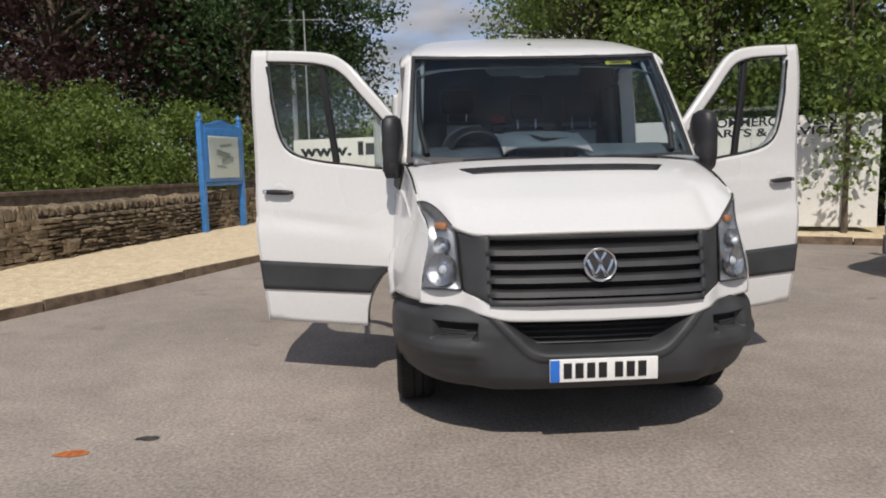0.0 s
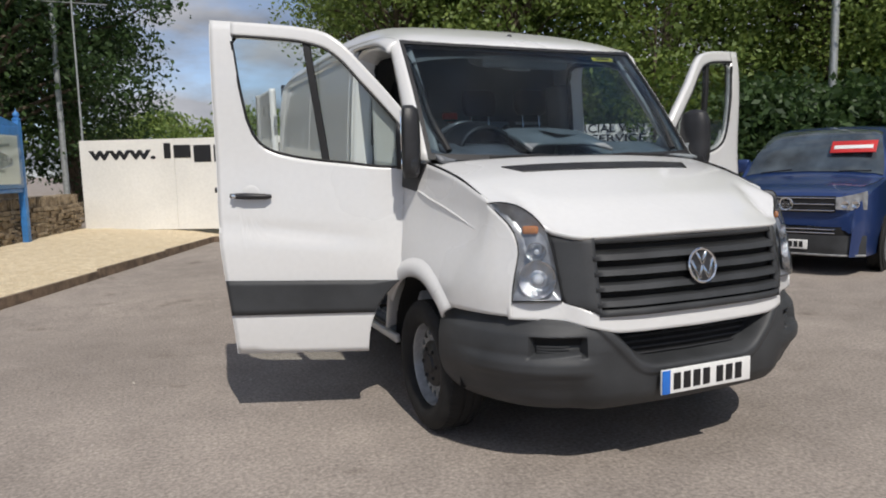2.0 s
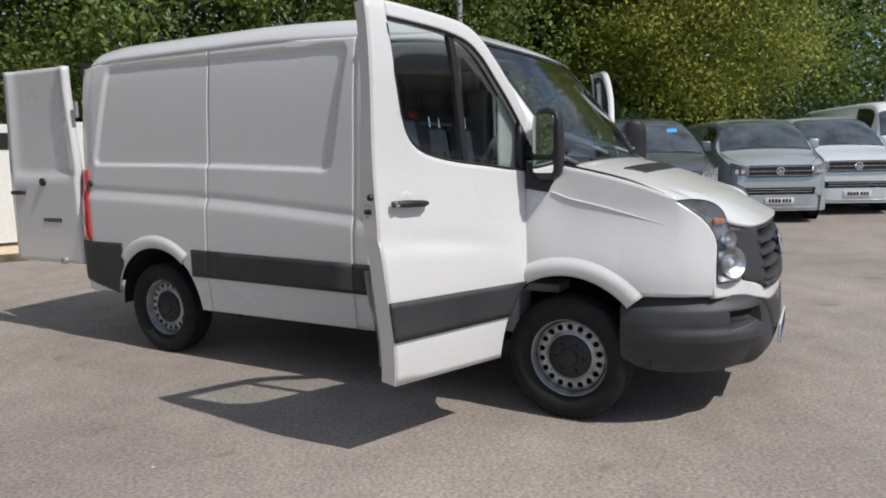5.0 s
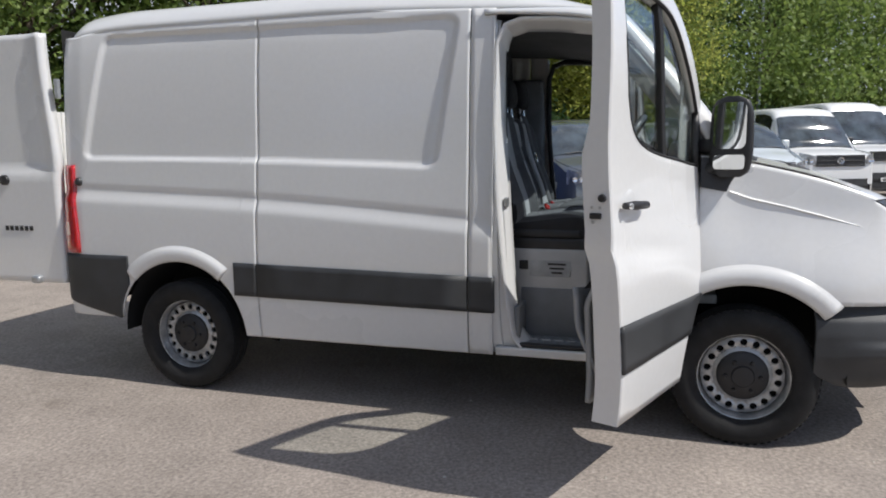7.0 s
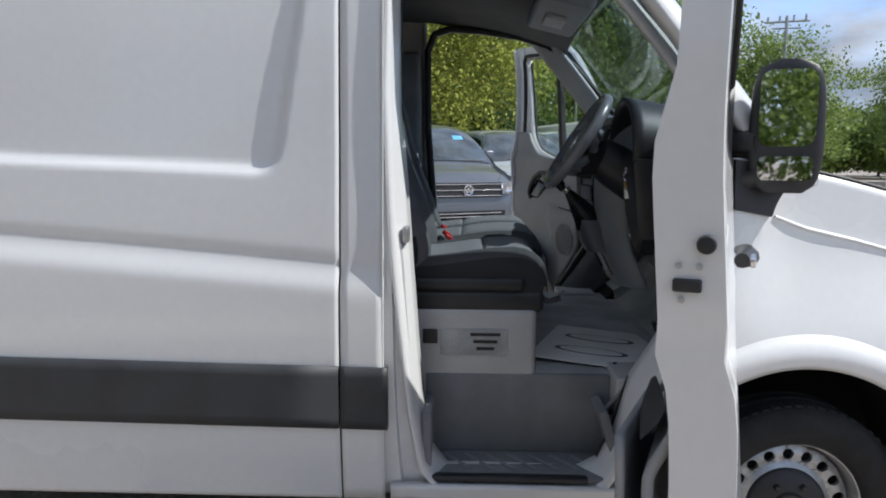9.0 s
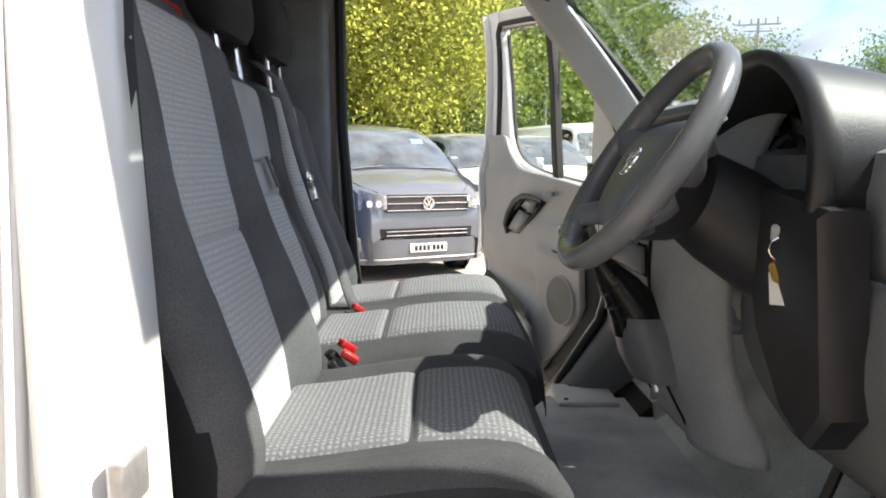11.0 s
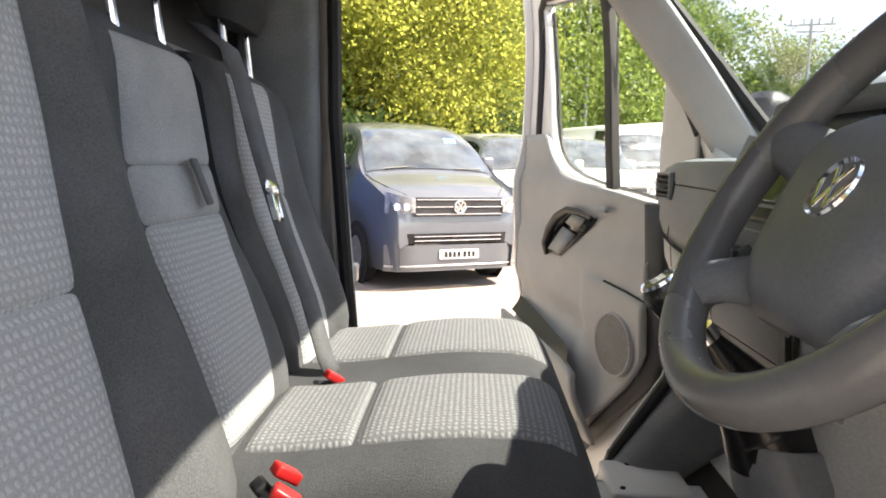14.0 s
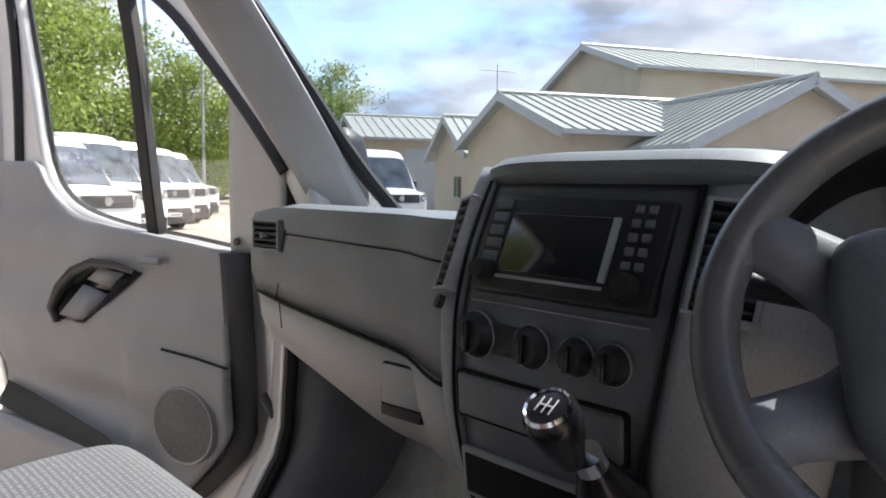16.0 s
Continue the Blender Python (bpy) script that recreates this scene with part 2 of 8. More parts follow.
# ---- materials ----
WHITE = mat("white_paint", (0.70, 0.70, 0.695), 0.28, var=0.012, scale=0.6, coat=0.6, rvar=0.04, bump=0.006, bscale=300, grain=0.02, gscale=35)
WHITE2 = mat("white_paint_far", (0.78, 0.79, 0.79), 0.3, var=0.04, scale=1.2, coat=0.5)
PLASTIC = mat("grey_bumper_plastic", (0.036, 0.038, 0.041), 0.55, var=0.25, scale=5, grain=0.2, gscale=260, bump=0.12, bscale=700, rvar=0.1)
BLACKP = mat("black_plastic", (0.02, 0.02, 0.022), 0.45, var=0.3, scale=9, bump=0.1, bscale=500)
RUBBER = mat("tyre_rubber", (0.009, 0.009, 0.0095), 0.8, var=0.4, scale=14, grain=0.2, gscale=90, bump=0.2, bscale=160)
SEAL = mat("rubber_seal", (0.01, 0.01, 0.011), 0.6, var=0.2, scale=20)
STEEL = mat("silver_wheel_paint", (0.44, 0.45, 0.46), 0.36, metal=0.65, var=0.2, scale=16, grain=0.12, gscale=90, rvar=0.1)
CHROME = mat("chrome", (0.8, 0.81, 0.83), 0.12, metal=1.0, var=0.05, scale=30)
# near-black stand-in for the shade inside gaps, openings and hollows
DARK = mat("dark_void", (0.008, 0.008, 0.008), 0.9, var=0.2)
REDL = mat("red_lens", (0.42, 0.012, 0.015), 0.12, var=0.25, scale=40, coat=1.0)
PARKGLASS = mat("parked_windscreen_glass", (0.055, 0.070, 0.083), 0.05, var=0.5, scale=3, coat=1.0)
ORANGEL = mat("amber_lens", (0.50, 0.20, 0.07), 0.15, var=0.1, scale=60, coat=1.0)
GLASS = glass("clear_glass", (0.94, 0.97, 0.96))
WSGLASS = glass("windscreen_glass", (0.745, 0.80, 0.83))
LENS = glass("lamp_lens", (0.96, 0.97, 0.98), 0.02)
MIRROR = mat("mirror_silver", (0.9, 0.91, 0.92), 0.02, metal=1.0)
DARKGLASS = mat("dark_tinted_glass", (0.012, 0.016, 0.02), 0.04, var=0.1, coat=1.0)
PLATEW = mat("plate_white", (0.82, 0.82, 0.80), 0.35, var=0.05, scale=30, coat=0.4)
PLATEB = mat("plate_blue", (0.02, 0.16, 0.60), 0.35, var=0.05, scale=30, coat=0.4)
INK = mat("black_ink", (0.012, 0.012, 0.014), 0.5, var=0.1)


def asphalt_mat():
    """Worn tarmac: broad pale and dark areas, small stains, and pale chippings in a darker binder."""
    m = bpy.data.materials.new("worn_asphalt")
    m.use_nodes = True
    n, l = m.node_tree.nodes, m.node_tree.links
    p = n["Principled BSDF"]
    p.inputs["Roughness"].default_value = 0.9
    tc = n.new("ShaderNodeTexCoord")

    def layer(kind, scale, lo, hi, a, b, detail=6.0):
        t = n.new(kind)
        t.inputs["Scale"].default_value = scale
        if kind == "ShaderNodeTexNoise":
            t.inputs["Detail"].default_value = detail
        l.new(tc.outputs["Object"], t.inputs["Vector"])
        r = n.new("ShaderNodeValToRGB")
        r.color_ramp.elements[0].position, r.color_ramp.elements[1].position = lo, hi
        r.color_ramp.elements[0].color, r.color_ramp.elements[1].color = (*a, 1), (*b, 1)
        l.new(t.outputs[0] if kind == "ShaderNodeTexNoise" else t.outputs["Color"], r.inputs["Fac"])
        return t, r.outputs["Color"]
    _, broad = layer("ShaderNodeTexNoise", 0.42, 0.32, 0.7, (0.252, 0.219, 0.194), (0.350, 0.306, 0.272), 8)
    _, mid = layer("ShaderNodeTexNoise", 3.2, 0.30, 0.72, (0.88, 0.88, 0.88), (1.09, 1.09, 1.085), 8)
    _, stain = layer("ShaderNodeTexNoise", 1.7, 0.27, 0.36, (0.62, 0.60, 0.58), (1, 1, 1), 4)
    _, fine = layer("ShaderNodeTexNoise", 48, 0.30, 0.70, (0.72, 0.72, 0.72), (1.27, 1.27, 1.26), 6)
    vt, chips = layer("ShaderNodeTexVoronoi", 95, 0.0, 1.0, (0.72, 0.71, 0.70), (1.32, 1.30, 1.28))
    out = broad
    for c in (mid, stain, fine, chips):
        mx = n.new("ShaderNodeMixRGB")
        mx.blend_type, mx.inputs["Fac"].default_value = "MULTIPLY", 1.0 if c is not chips else 0.6
        l.new(out, mx.inputs["Color1"])
        l.new(c, mx.inputs["Color2"])
        out = mx.outputs["Color"]
    l.new(out, p.inputs["Base Color"])
    b = n.new("ShaderNodeBump")
    b.inputs["Strength"].default_value, b.inputs["Distance"].default_value = 0.45, 0.004
    l.new(vt.outputs["Distance"], b.inputs["Height"])
    l.new(b.outputs["Normal"], p.inputs["Normal"])
    return m


ASPHALT = asphalt_mat()
GRAVEL = mat("yellow_gravel", (0.56, 0.45, 0.29), 0.95, scale=9, color2=(0.68, 0.58, 0.41), grain=0.35, gscale=60, bump=1.0, bscale=45)
KERBM = mat("timber_edging", (0.16, 0.115, 0.08), 0.85, var=0.4, scale=6, grain=0.3, gscale=60, bump=0.4, bscale=40)
SIGNW = mat("white_board", (0.76, 0.75, 0.71), 0.6, var=0.07, scale=0.8, grain=0.05, gscale=20)
BLUEP = mat("blue_gloss_paint", (0.05, 0.20, 0.50), 0.4, var=0.15, scale=9, grain=0.08, gscale=60)
POLEM = mat("galvanised_steel", (0.42, 0.44, 0.44), 0.5, metal=0.5, var=0.15, scale=12)
BARK = mat("bark", (0.11, 0.085, 0.06), 0.9, var=0.45, scale=9, grain=0.3, gscale=50, bump=0.8, bscale=25, stretch=(3, 3, 0.6))


def leafmat(name, a, b, trans=0.45):
    m = bpy.data.materials.new(name)
    m.use_nodes = True
    n, l = m.node_tree.nodes, m.node_tree.links
    p = n["Principled BSDF"]
    geo = n.new("ShaderNodeNewGeometry")
    r = n.new("ShaderNodeValToRGB")
    r.color_ramp.elements[0].color, r.color_ramp.elements[1].color = (*a, 1), (*b, 1)
    l.new(geo.outputs["Random Per Island"], r.inputs["Fac"])
    l.new(r.outputs["Color"], p.inputs["Base Color"])
    p.inputs["Roughness"].default_value = 0.55
    t = n.new("ShaderNodeBsdfTranslucent")
    l.new(r.outputs["Color"], t.inputs["Color"])
    mx = n.new("ShaderNodeMixShader")
    mx.inputs["Fac"].default_value = trans
    l.new(p.outputs["BSDF"], mx.inputs[1])
    l.new(t.outputs["BSDF"], mx.inputs[2])
    l.new(mx.outputs["Shader"], n["Material Output"].inputs["Surface"])
    return m


LEAF_DARK = leafmat("dark_green_leaves", (0.030, 0.064, 0.022), (0.094, 0.160, 0.050))
LEAF_MID = leafmat("green_leaves", (0.118, 0.185, 0.044), (0.285, 0.365, 0.092))
LEAF_YELLOW = leafmat("yellow_green_leaves", (0.28, 0.33, 0.070), (0.42, 0.43, 0.110), 0.85)
LEAF_COPPER = leafmat("copper_leaves", (0.030, 0.012, 0.012), (0.075, 0.032, 0.028))
LEAF_HEDGE = leafmat("bright_shrub_leaves", (0.07, 0.125, 0.022), (0.22, 0.29, 0.06))
# ---- ground, gravel bed, fence, walls ----
E1, E2 = Vector((0.882, -0.470, 0)), Vector((0.470, 0.882, 0))       # along the back fence, and towards it


def ground_z(x, y):
    """The yard rises gently behind the van and towards the parked row."""
    return 0.0125 * min(max(y - 4.6, 0.0), 8.0) * lerps((3, 1), (6, 0))(x) + 0.13 * smooths((9, 0), (11, 0.2), (14, 0.8), (16, 1))(x) * lerps((-14, 0), (-9, 1))(y)


def ground_sheet():
    bm = bmesh.new()
    xs = [-900, -300, -120, -60, -30] + span(-20, 40, 60) + [60, 120, 300, 900]
    ys = [-900, -300, -120, -60] + span(-40, 25, 65) + [40, 80, 200, 900]
    add_grid(bm, lambda x, y: Vector((x, y, ground_z(x, y))), xs, ys, (0, 0, 1))
    return tagged(obj("ground", bm, ASPHALT), "worn grey-brown tarmac yard with faint stains", "ground", kind="structure")


ground_sheet()
KC = Vector((-1.1, 11.3, 0.0))                                  # the corner of the edging


EDGE = Vector((0.4416, 0.8972, 0))                            # along the side edging


def bed_point(a, b, z=0.0):
    """a metres along the fence from the corner, b metres behind the edging."""
    p = KC + E1 * a + E2 * b
    return p + Vector((0, 0, z + ground_z(p.x, p.y)))


def gravel_beds():
    bm = bmesh.new()
    rise = smooths((0, 0.05), (0.4, 0.09), (1.2, 0.16), (3, 0.22))

    def back(a, b):
        p = bed_point(a, b, rise(b))
        p.z += 0.018 * noise.noise(p * 2.5) + 0.008 * noise.noise(p * 9)
        return p

    def side(s, w):
        w2 = w * lerps((-14, 1.7), (-8, 2.0), (-3, 2.6), (0.0, 3.0), (2, 3.0))(s)
        p = KC + EDGE * s + Vector((-EDGE.y, EDGE.x, 0)) * w2
        p.z = rise(w2) + ground_z(p.x, p.y)
        p.z += 0.018 * noise.noise(p * 2.5) + 0.008 * noise.noise(p * 9)
        return p
    add_grid(bm, back, span(0, 11, 80), span(0.0, 1.6, 12), (0, 0, 1))
    add_grid(bm, side, span(-14, 1.6, 110), span(0, 1, 20), (0, 0, 1))
    return tagged(obj("gravel_bed", bm, GRAVEL), "pale yellow gravel border beside the tarmac", "gravel", kind="stuff")


gravel_beds()


def edging():
    bm = bmesh.new()
    d = EDGE
    for i in range(7):
        a, b = KC + d * (-14 + i * 2), KC + d * (-12.02 + i * 2)
        mid = (a + b) / 2
        add_box(bm, ((b - a).length, 0.045, 0.16), Matrix.Translation(mid + Vector((0, 0, ground_z(mid.x, mid.y) + 0.03 + 0.006 * (i % 2)))) @ Matrix.Rotation(math.atan2(d.y, d.x), 4, "Z"))
    for i in range(5):
        mid = KC + E1 * (1.0 + i * 2.1)
        add_box(bm, (2.08, 0.045, 0.16), Matrix.Translation(mid + Vector((0, 0, ground_z(mid.x, mid.y) + 0.03 + 0.006 * (i % 2)))) @ Matrix.Rotation(math.atan2(E1.y, E1.x), 4, "Z"))
    return bevel(tagged(obj("kerb", bm, KERBM, smooth=False), "low brown timber edging boards along the gravel", "edging", kind="structure"), 0.006)


edging()
FENCE_A = Vector((-3.36, 13.42, 0.17))
FTURN = math.atan2(E1.y, E1.x)


def fence():
    f = thing("wall_back", "white painted boundary boarding with black lettering", "fence", kind="structure")
    n, w = 6, 1.96
    for i in range(n):
        mid = FENCE_A + E1 * (w * (i + 0.5)) + Vector((0, 0, 1.0))
        bevel(part("panel", box((w - 0.006, 0.05, 1.80 if i < 3 else 1.88 if i < 5 else 1.90), Matrix.Translation(mid) @ Matrix.Rotation(FTURN, 4, "Z")), SIGNW, f, smooth=False), 0.004)
    face = Matrix.Translation(FENCE_A) @ Matrix.Rotation(FTURN, 4, "Z") @ pose(0, -0.030, 0, 90, 0, 0)
    words("lettering", "www.", 0.36, face @ pose(0.19, 1.52, 0), INK, f, 0.002, "black letters", bold=0.012, width=1.39)
    # the name on the boarding, as plain bars of its letters' size
    x = 1.75
    for k, wdt in enumerate((0.20, 0.41, 0.41, 0.41, 0.41, 0.40, 0.27, 0.55, 0.40, 0.22, 0.40, 0.26, 0.36)):
        tall, drop = (0.30, 0.02) if k == 0 else (0.33, -0.05) if k in (2, 3) else (0.25, 0.0)
        part("letter_bar", box((wdt - 0.06, tall, 0.004), face @ pose(x + (wdt - 0.05) / 2, 1.645 + drop, 0.002)), INK, f, smooth=False)
        x += wdt
    words("lettering", "COMMERCIAL VAN", 0.22, face @ pose(9.05, 1.80, 0), INK, f, 0.002, "black letters", bold=0.004, width=2.05)
    words("lettering", "PARTS & SERVICE", 0.19, face @ pose(9.02, 1.625, 0), INK, f, 0.002, "black letters", bold=0.004, width=2.1)
    return f


fence()


def paint_mark():
    bm = bmesh.new()
    rnd = random.Random(4)
    ring = [bm.verts.new((-2.62 + (0.07 + 0.045 * rnd.random()) * math.cos(a * math.tau / 14), 0.31 + (0.03 + 0.02 * rnd.random()) * math.sin(a * math.tau / 14), 0.004)) for a in range(14)]
    bm.faces.new(ring)
    tagged(obj("paint_mark", bm, mat("orange_marker_paint", (0.45, 0.13, 0.03), 0.8, var=0.4, scale=30)), "faded orange paint mark on the asphalt", "road mark", kind="structure")


paint_mark()


def loose_chips():
    """Small pale chippings lying about the yard."""
    rng = np.random.default_rng(12)
    n = 420
    xy = np.stack([rng.uniform(-7.5, 4.5, n), rng.uniform(-3.0, 9.5, n)], 1)
    verts, faces = [], []
    for x, y in xy:
        r = rng.uniform(0.004, 0.011)
        a = rng.uniform(0, math.tau)
        base = len(verts)
        for k in range(5):
            q = a + k * math.tau / 5
            verts.append((x + r * math.cos(q) * rng.uniform(0.7, 1.3), y + r * math.sin(q) * rng.uniform(0.7, 1.3), 0.001))
        verts.append((x, y, r * rng.uniform(0.5, 0.9)))
        faces += [(base + k, base + (k + 1) % 5, base + 5) for k in range(5)]
    me = bpy.data.meshes.new("loose_chips")
    me.from_pydata(verts, [], faces)
    me.materials.append(mat("pale_chipping", (0.48, 0.44, 0.38), 0.9, var=0.3, scale=12))
    tagged(new("loose_chips", me), "pale stone chippings scattered over the tarmac", "gravel", kind="stuff")


loose_chips()


def stain(name, label, x, y, rx, ry, seed, material):
    bm = bmesh.new()
    rnd = random.Random(seed)
    bm.faces.new([bm.verts.new((x + rx * (0.7 + 0.5 * rnd.random()) * math.cos(a * math.tau / 18), y + ry * (0.7 + 0.5 * rnd.random()) * math.sin(a * math.tau / 18), 0.003)) for a in range(18)])
    tagged(obj(name, bm, material), label, "stain", kind="structure")


OILM = mat("oil_stain", (0.055, 0.05, 0.045), 0.7, var=0.4, scale=20)
stain("oil_stain", "small dark oil stain on the tarmac", -2.30, 0.47, 0.07, 0.035, 3, OILM)
# ---- the white van: y runs back from its nose, the driver's side is -x ----
van = thing("van", "white panel van, cab doors and rear door open, grey bumpers", "van")
body_w = smooths((0.28, 0.945), (0.36, 0.968), (0.62, 0.990), (0.82, 0.990), (1.05, 0.982), (1.25, 0.968), (1.42, 0.955), (1.8, 0.932), (2.08, 0.905), (2.2, 0.884), (2.27, 0.864), (2.33, 0.83))
low_taper = smooths((0.0, 0.42), (0.06, 0.34), (0.12, 0.26), (0.25, 0.155), (0.40, 0.070), (0.6, 0.015), (0.78, 0.0))
top_taper = smooths((0.0, 0.42), (0.1, 0.31), (0.3, 0.20), (0.45, 0.13), (0.8, 0.09), (1.03, 0.065), (1.25, 0.012), (1.45, 0.0))
rear_taper = smooths((4.97, 0.0), (5.07, 0.012), (5.13, 0.035), (5.16, 0.07))
crease = smooths((1.2, 0.985), (2.3, 1.10), (3.69, 1.205), (5.0, 1.258))
recess_low = smooths((2.4, 1.370), (3.69, 1.420), (5.0, 1.445))


def step(a, b, v):
    t = min(max((v - a) / (b - a), 0), 1)
    return t * t * (3 - 2 * t)


def side_x(y, z, plain=False):
    """Half the body's width at a place along it and a height."""
    k = step(0.78, 1.2, z)
    x = body_w(z) - low_taper(y) * (1 - k) - top_taper(y) * k - rear_taper(y)
    if plain:
        return x
    if y > 1.24:
        u = z - crease(y)
        x -= (0.020 * step(-0.085, 0.006, u) - 0.006 * step(0.006, 0.045, u)) * step(1.3, 1.9, y)
    if y > 2.3:
        d = [y - (2.450 + (2.20 - z) * 0.16), 4.80 + (2.20 - z) * 0.222 - y, z - recess_low(y), 2.195 + 0.014 * (y - 2.5) - z]
        r = 0.07
        inner = [max(r - v, 0.0) for v in d]
        rim = r - math.hypot(max(inner[0], inner[1]), max(inner[2], inner[3]))
        x -= 0.020 * step(0.0, 0.028, min(min(d), rim))
    return x


WHEEL_R, AXLE = 0.345, (1.0, 4.25)
ARCH_R, ARCH_Z = 0.455, 0.375


def arch(y, base):
    """The lower edge of the skin, cut out over the wheels."""
    z = base
    for yc in AXLE:
        if abs(y - yc) < ARCH_R:
            z = max(z, ARCH_Z + math.sqrt(ARCH_R ** 2 - (y - yc) ** 2))
    return z


def arch_steps(a, b, n):
    """Places along the body, closer where an arch is steep."""
    v = set(span(a, b, n))
    for yc in AXLE:
        for k in range(33):
            q = yc - ARCH_R * math.cos(math.pi * k / 32)
            if a < q < b:
                v.add(q)
    return sorted(v)


def skin(name, s, a, b, n, lo, hi, nv, material, label="", depth=0.012, proud=0.0, parent=None, inner=0.0):
    bm = bmesh.new()
    strip(bm, arch_steps(a, b, n), lo, hi, nv, lambda y, z: Vector((s * (side_x(y, z) + proud), y, z)), (s, 0, 0))
    return thick(part(name, bm, material, parent or van, label), depth)


bonnet_z = smooths((0.0, 1.080), (0.03, 1.106), (0.08, 1.135), (0.2, 1.185), (0.4, 1.262), (0.7, 1.372), (1.0, 1.445), (1.3, 1.50))
bonnet_edge = lambda y: bonnet_z(y) - 0.05
BONNET_END = lambda x: 0.955 + 0.075 * (x / 0.89) ** 2
lamp_back = smooths((0.252, 0.80), (0.262, 1.0), (0.30, 1.085), (0.36, 1.15), (0.46, 1.218))
fender_top = lambda y: min(bonnet_edge(y), lamp_back(y)) if y < 0.46 else min(bonnet_edge(y), 1.435)

roof_c = smooths((1.49, 2.112), (1.53, 2.140), (1.6, 2.173), (1.75, 2.226), (1.95, 2.288), (2.3, 2.364), (2.7, 2.405), (3.4, 2.428), (4.6, 2.428), (4.95, 2.405), (5.08, 2.36), (5.14, 2.29))
roof_s = smooths((1.49, 0.955), (1.9, 0.985), (2.3, 1.0), (4.97, 1.0), (5.14, 0.965))
roof_edge = smooths((1.49, 2.134), (1.6, 2.163), (1.75, 2.185), (2.0, 2.197), (2.3, 2.206), (2.7, 2.227), (3.4, 2.250), (4.6, 2.250), (4.95, 2.227), (5.08, 2.182), (5.14, 2.112))
side_top = lambda y: roof_edge(min(max(y, 2.2), 5.0)) + 0.006

for s in (-1, 1):
    # load-bay sides in two pressings, the pillar, wings and sills
    skin("side_panel", s, 3.693, 5.16, 90, lambda y: arch(y, 0.375 if y < 4.25 else 0.44), side_top, 130, WHITE)
    skin("side_panel", s, 2.398, 3.687, 80, lambda y: arch(y, 0.375), side_top, 130, WHITE)
    skin("pillar_panel", s, 2.262, 2.392, 5, lambda y: 0.375, side_top, 46, WHITE)
    skin("front_wing", s, 0.252, 1.236, 110, lambda y: arch(y, 0.735), fender_top, 24, WHITE)
    skin("sill", s, 1.40, 2.245, 8, lambda y: 0.376, lambda y: 0.420, 4, WHITE, depth=0.03)
    # flared wheel arch lips
    for yc in AXLE:
        bm = bmesh.new()

        def lip(a, k, yc=yc, s=s):
            r = ARCH_R - 0.012 + k * 0.118
            y, z = yc - r * math.cos(a), ARCH_Z + r * math.sin(a) * (1 if k < 0.5 else 1 - 0.03 * (k - 0.5))
            return Vector((s * (side_x(y, z) + 0.026 * math.sin(math.pi * min(1, k * 1.02 + 0.08)) ** 0.7 - 0.004), y, z))
        lo_a = 0.72 if yc < 2 else 0.86
        add_grid(bm, lip, span(lo_a, math.pi - (0.62 if yc < 2 else 0.78), 40), span(0, 1, 8), (s, 0, 0))
        thick(part("wheel_arch_trim", bm, WHITE, van), 0.02)
    # rubbing strips
    for a, b in ((2.25, 2.392), (2.398, 3.687), (3.693, 3.845)):
        skin("rubbing_strip", s, a, b, 8, lambda y: max(0.613 + 0.014 * (y - 2.4) / 1.25, arch(y, 0) + 0.03), lambda y: 0.805 + 0.019 * (y - 2.4) / 1.25, 6, PLASTIC, "dark grey plastic strip", depth=0.03, proud=0.014)
    # dark wheel housings
    for yc in AXLE:
        bm = bmesh.new()
        add_grid(bm, lambda a, k: Vector((s * (0.55 + 0.40 * k), yc - (ARCH_R - 0.004) * math.cos(a), ARCH_Z + (ARCH_R - 0.004) * math.sin(a))), span(-0.06, math.pi + 0.06, 24), span(0, 1, 2))
        add_grid(bm, lambda a, k: Vector((s * 0.55, yc - ARCH_R * k * math.cos(a), ARCH_Z + ARCH_R * k * math.sin(a))), span(-0.35, math.pi + 0.35, 24), span(0.05, 1, 2))
        part("wheel_housing", bm, DARK, van)

# roof, with its rounded shoulders


def roof():
    bm = bmesh.new()
    half = ((0.0, 0.0), (0.25, 0.003), (0.5, 0.012), (0.64, 0.026), (0.72, 0.044), (0.775, 0.072), (0.815, 0.108), (0.84, 0.14), (0.862, 0.178))
    ring = [(-x, d) for x, d in half[::-1]] + list(half[1:])
    lean = lerps((1.49, 0.11), (1.75, 0.05), (2.2, 0.0), (5.1, 0.0))

    def drop(y, x, d):
        fall = roof_c(y) - roof_edge(y)
        return roof_c(y) - (fall * d / 0.178 if fall > 0 else fall * (x / 0.862) ** 2)
    ribs = lambda x, y: 0.006 * step(0.0, 0.02, 0.02 - abs(abs(x) % 0.30 - 0.15)) * step(2.5, 2.7, y) * step(4.9, 4.6, y) if abs(x) < 0.7 else 0
    add_grid(bm, lambda y, i: Vector((ring[i][0] * roof_s(y), y + lean(y) * (ring[i][0] / 0.86) ** 2, drop(y, ring[i][0], ring[i][1]) + ribs(ring[i][0], y))),
             [1.49, 1.50, 1.515, 1.53] + span(1.56, 2.3, 16) + span(2.34, 4.7, 24) + span(4.75, 5.14, 12), list(range(len(ring))), (0, 0, 1))
    return thick(part("roof", bm, WHITE, van), 0.015)


roof()


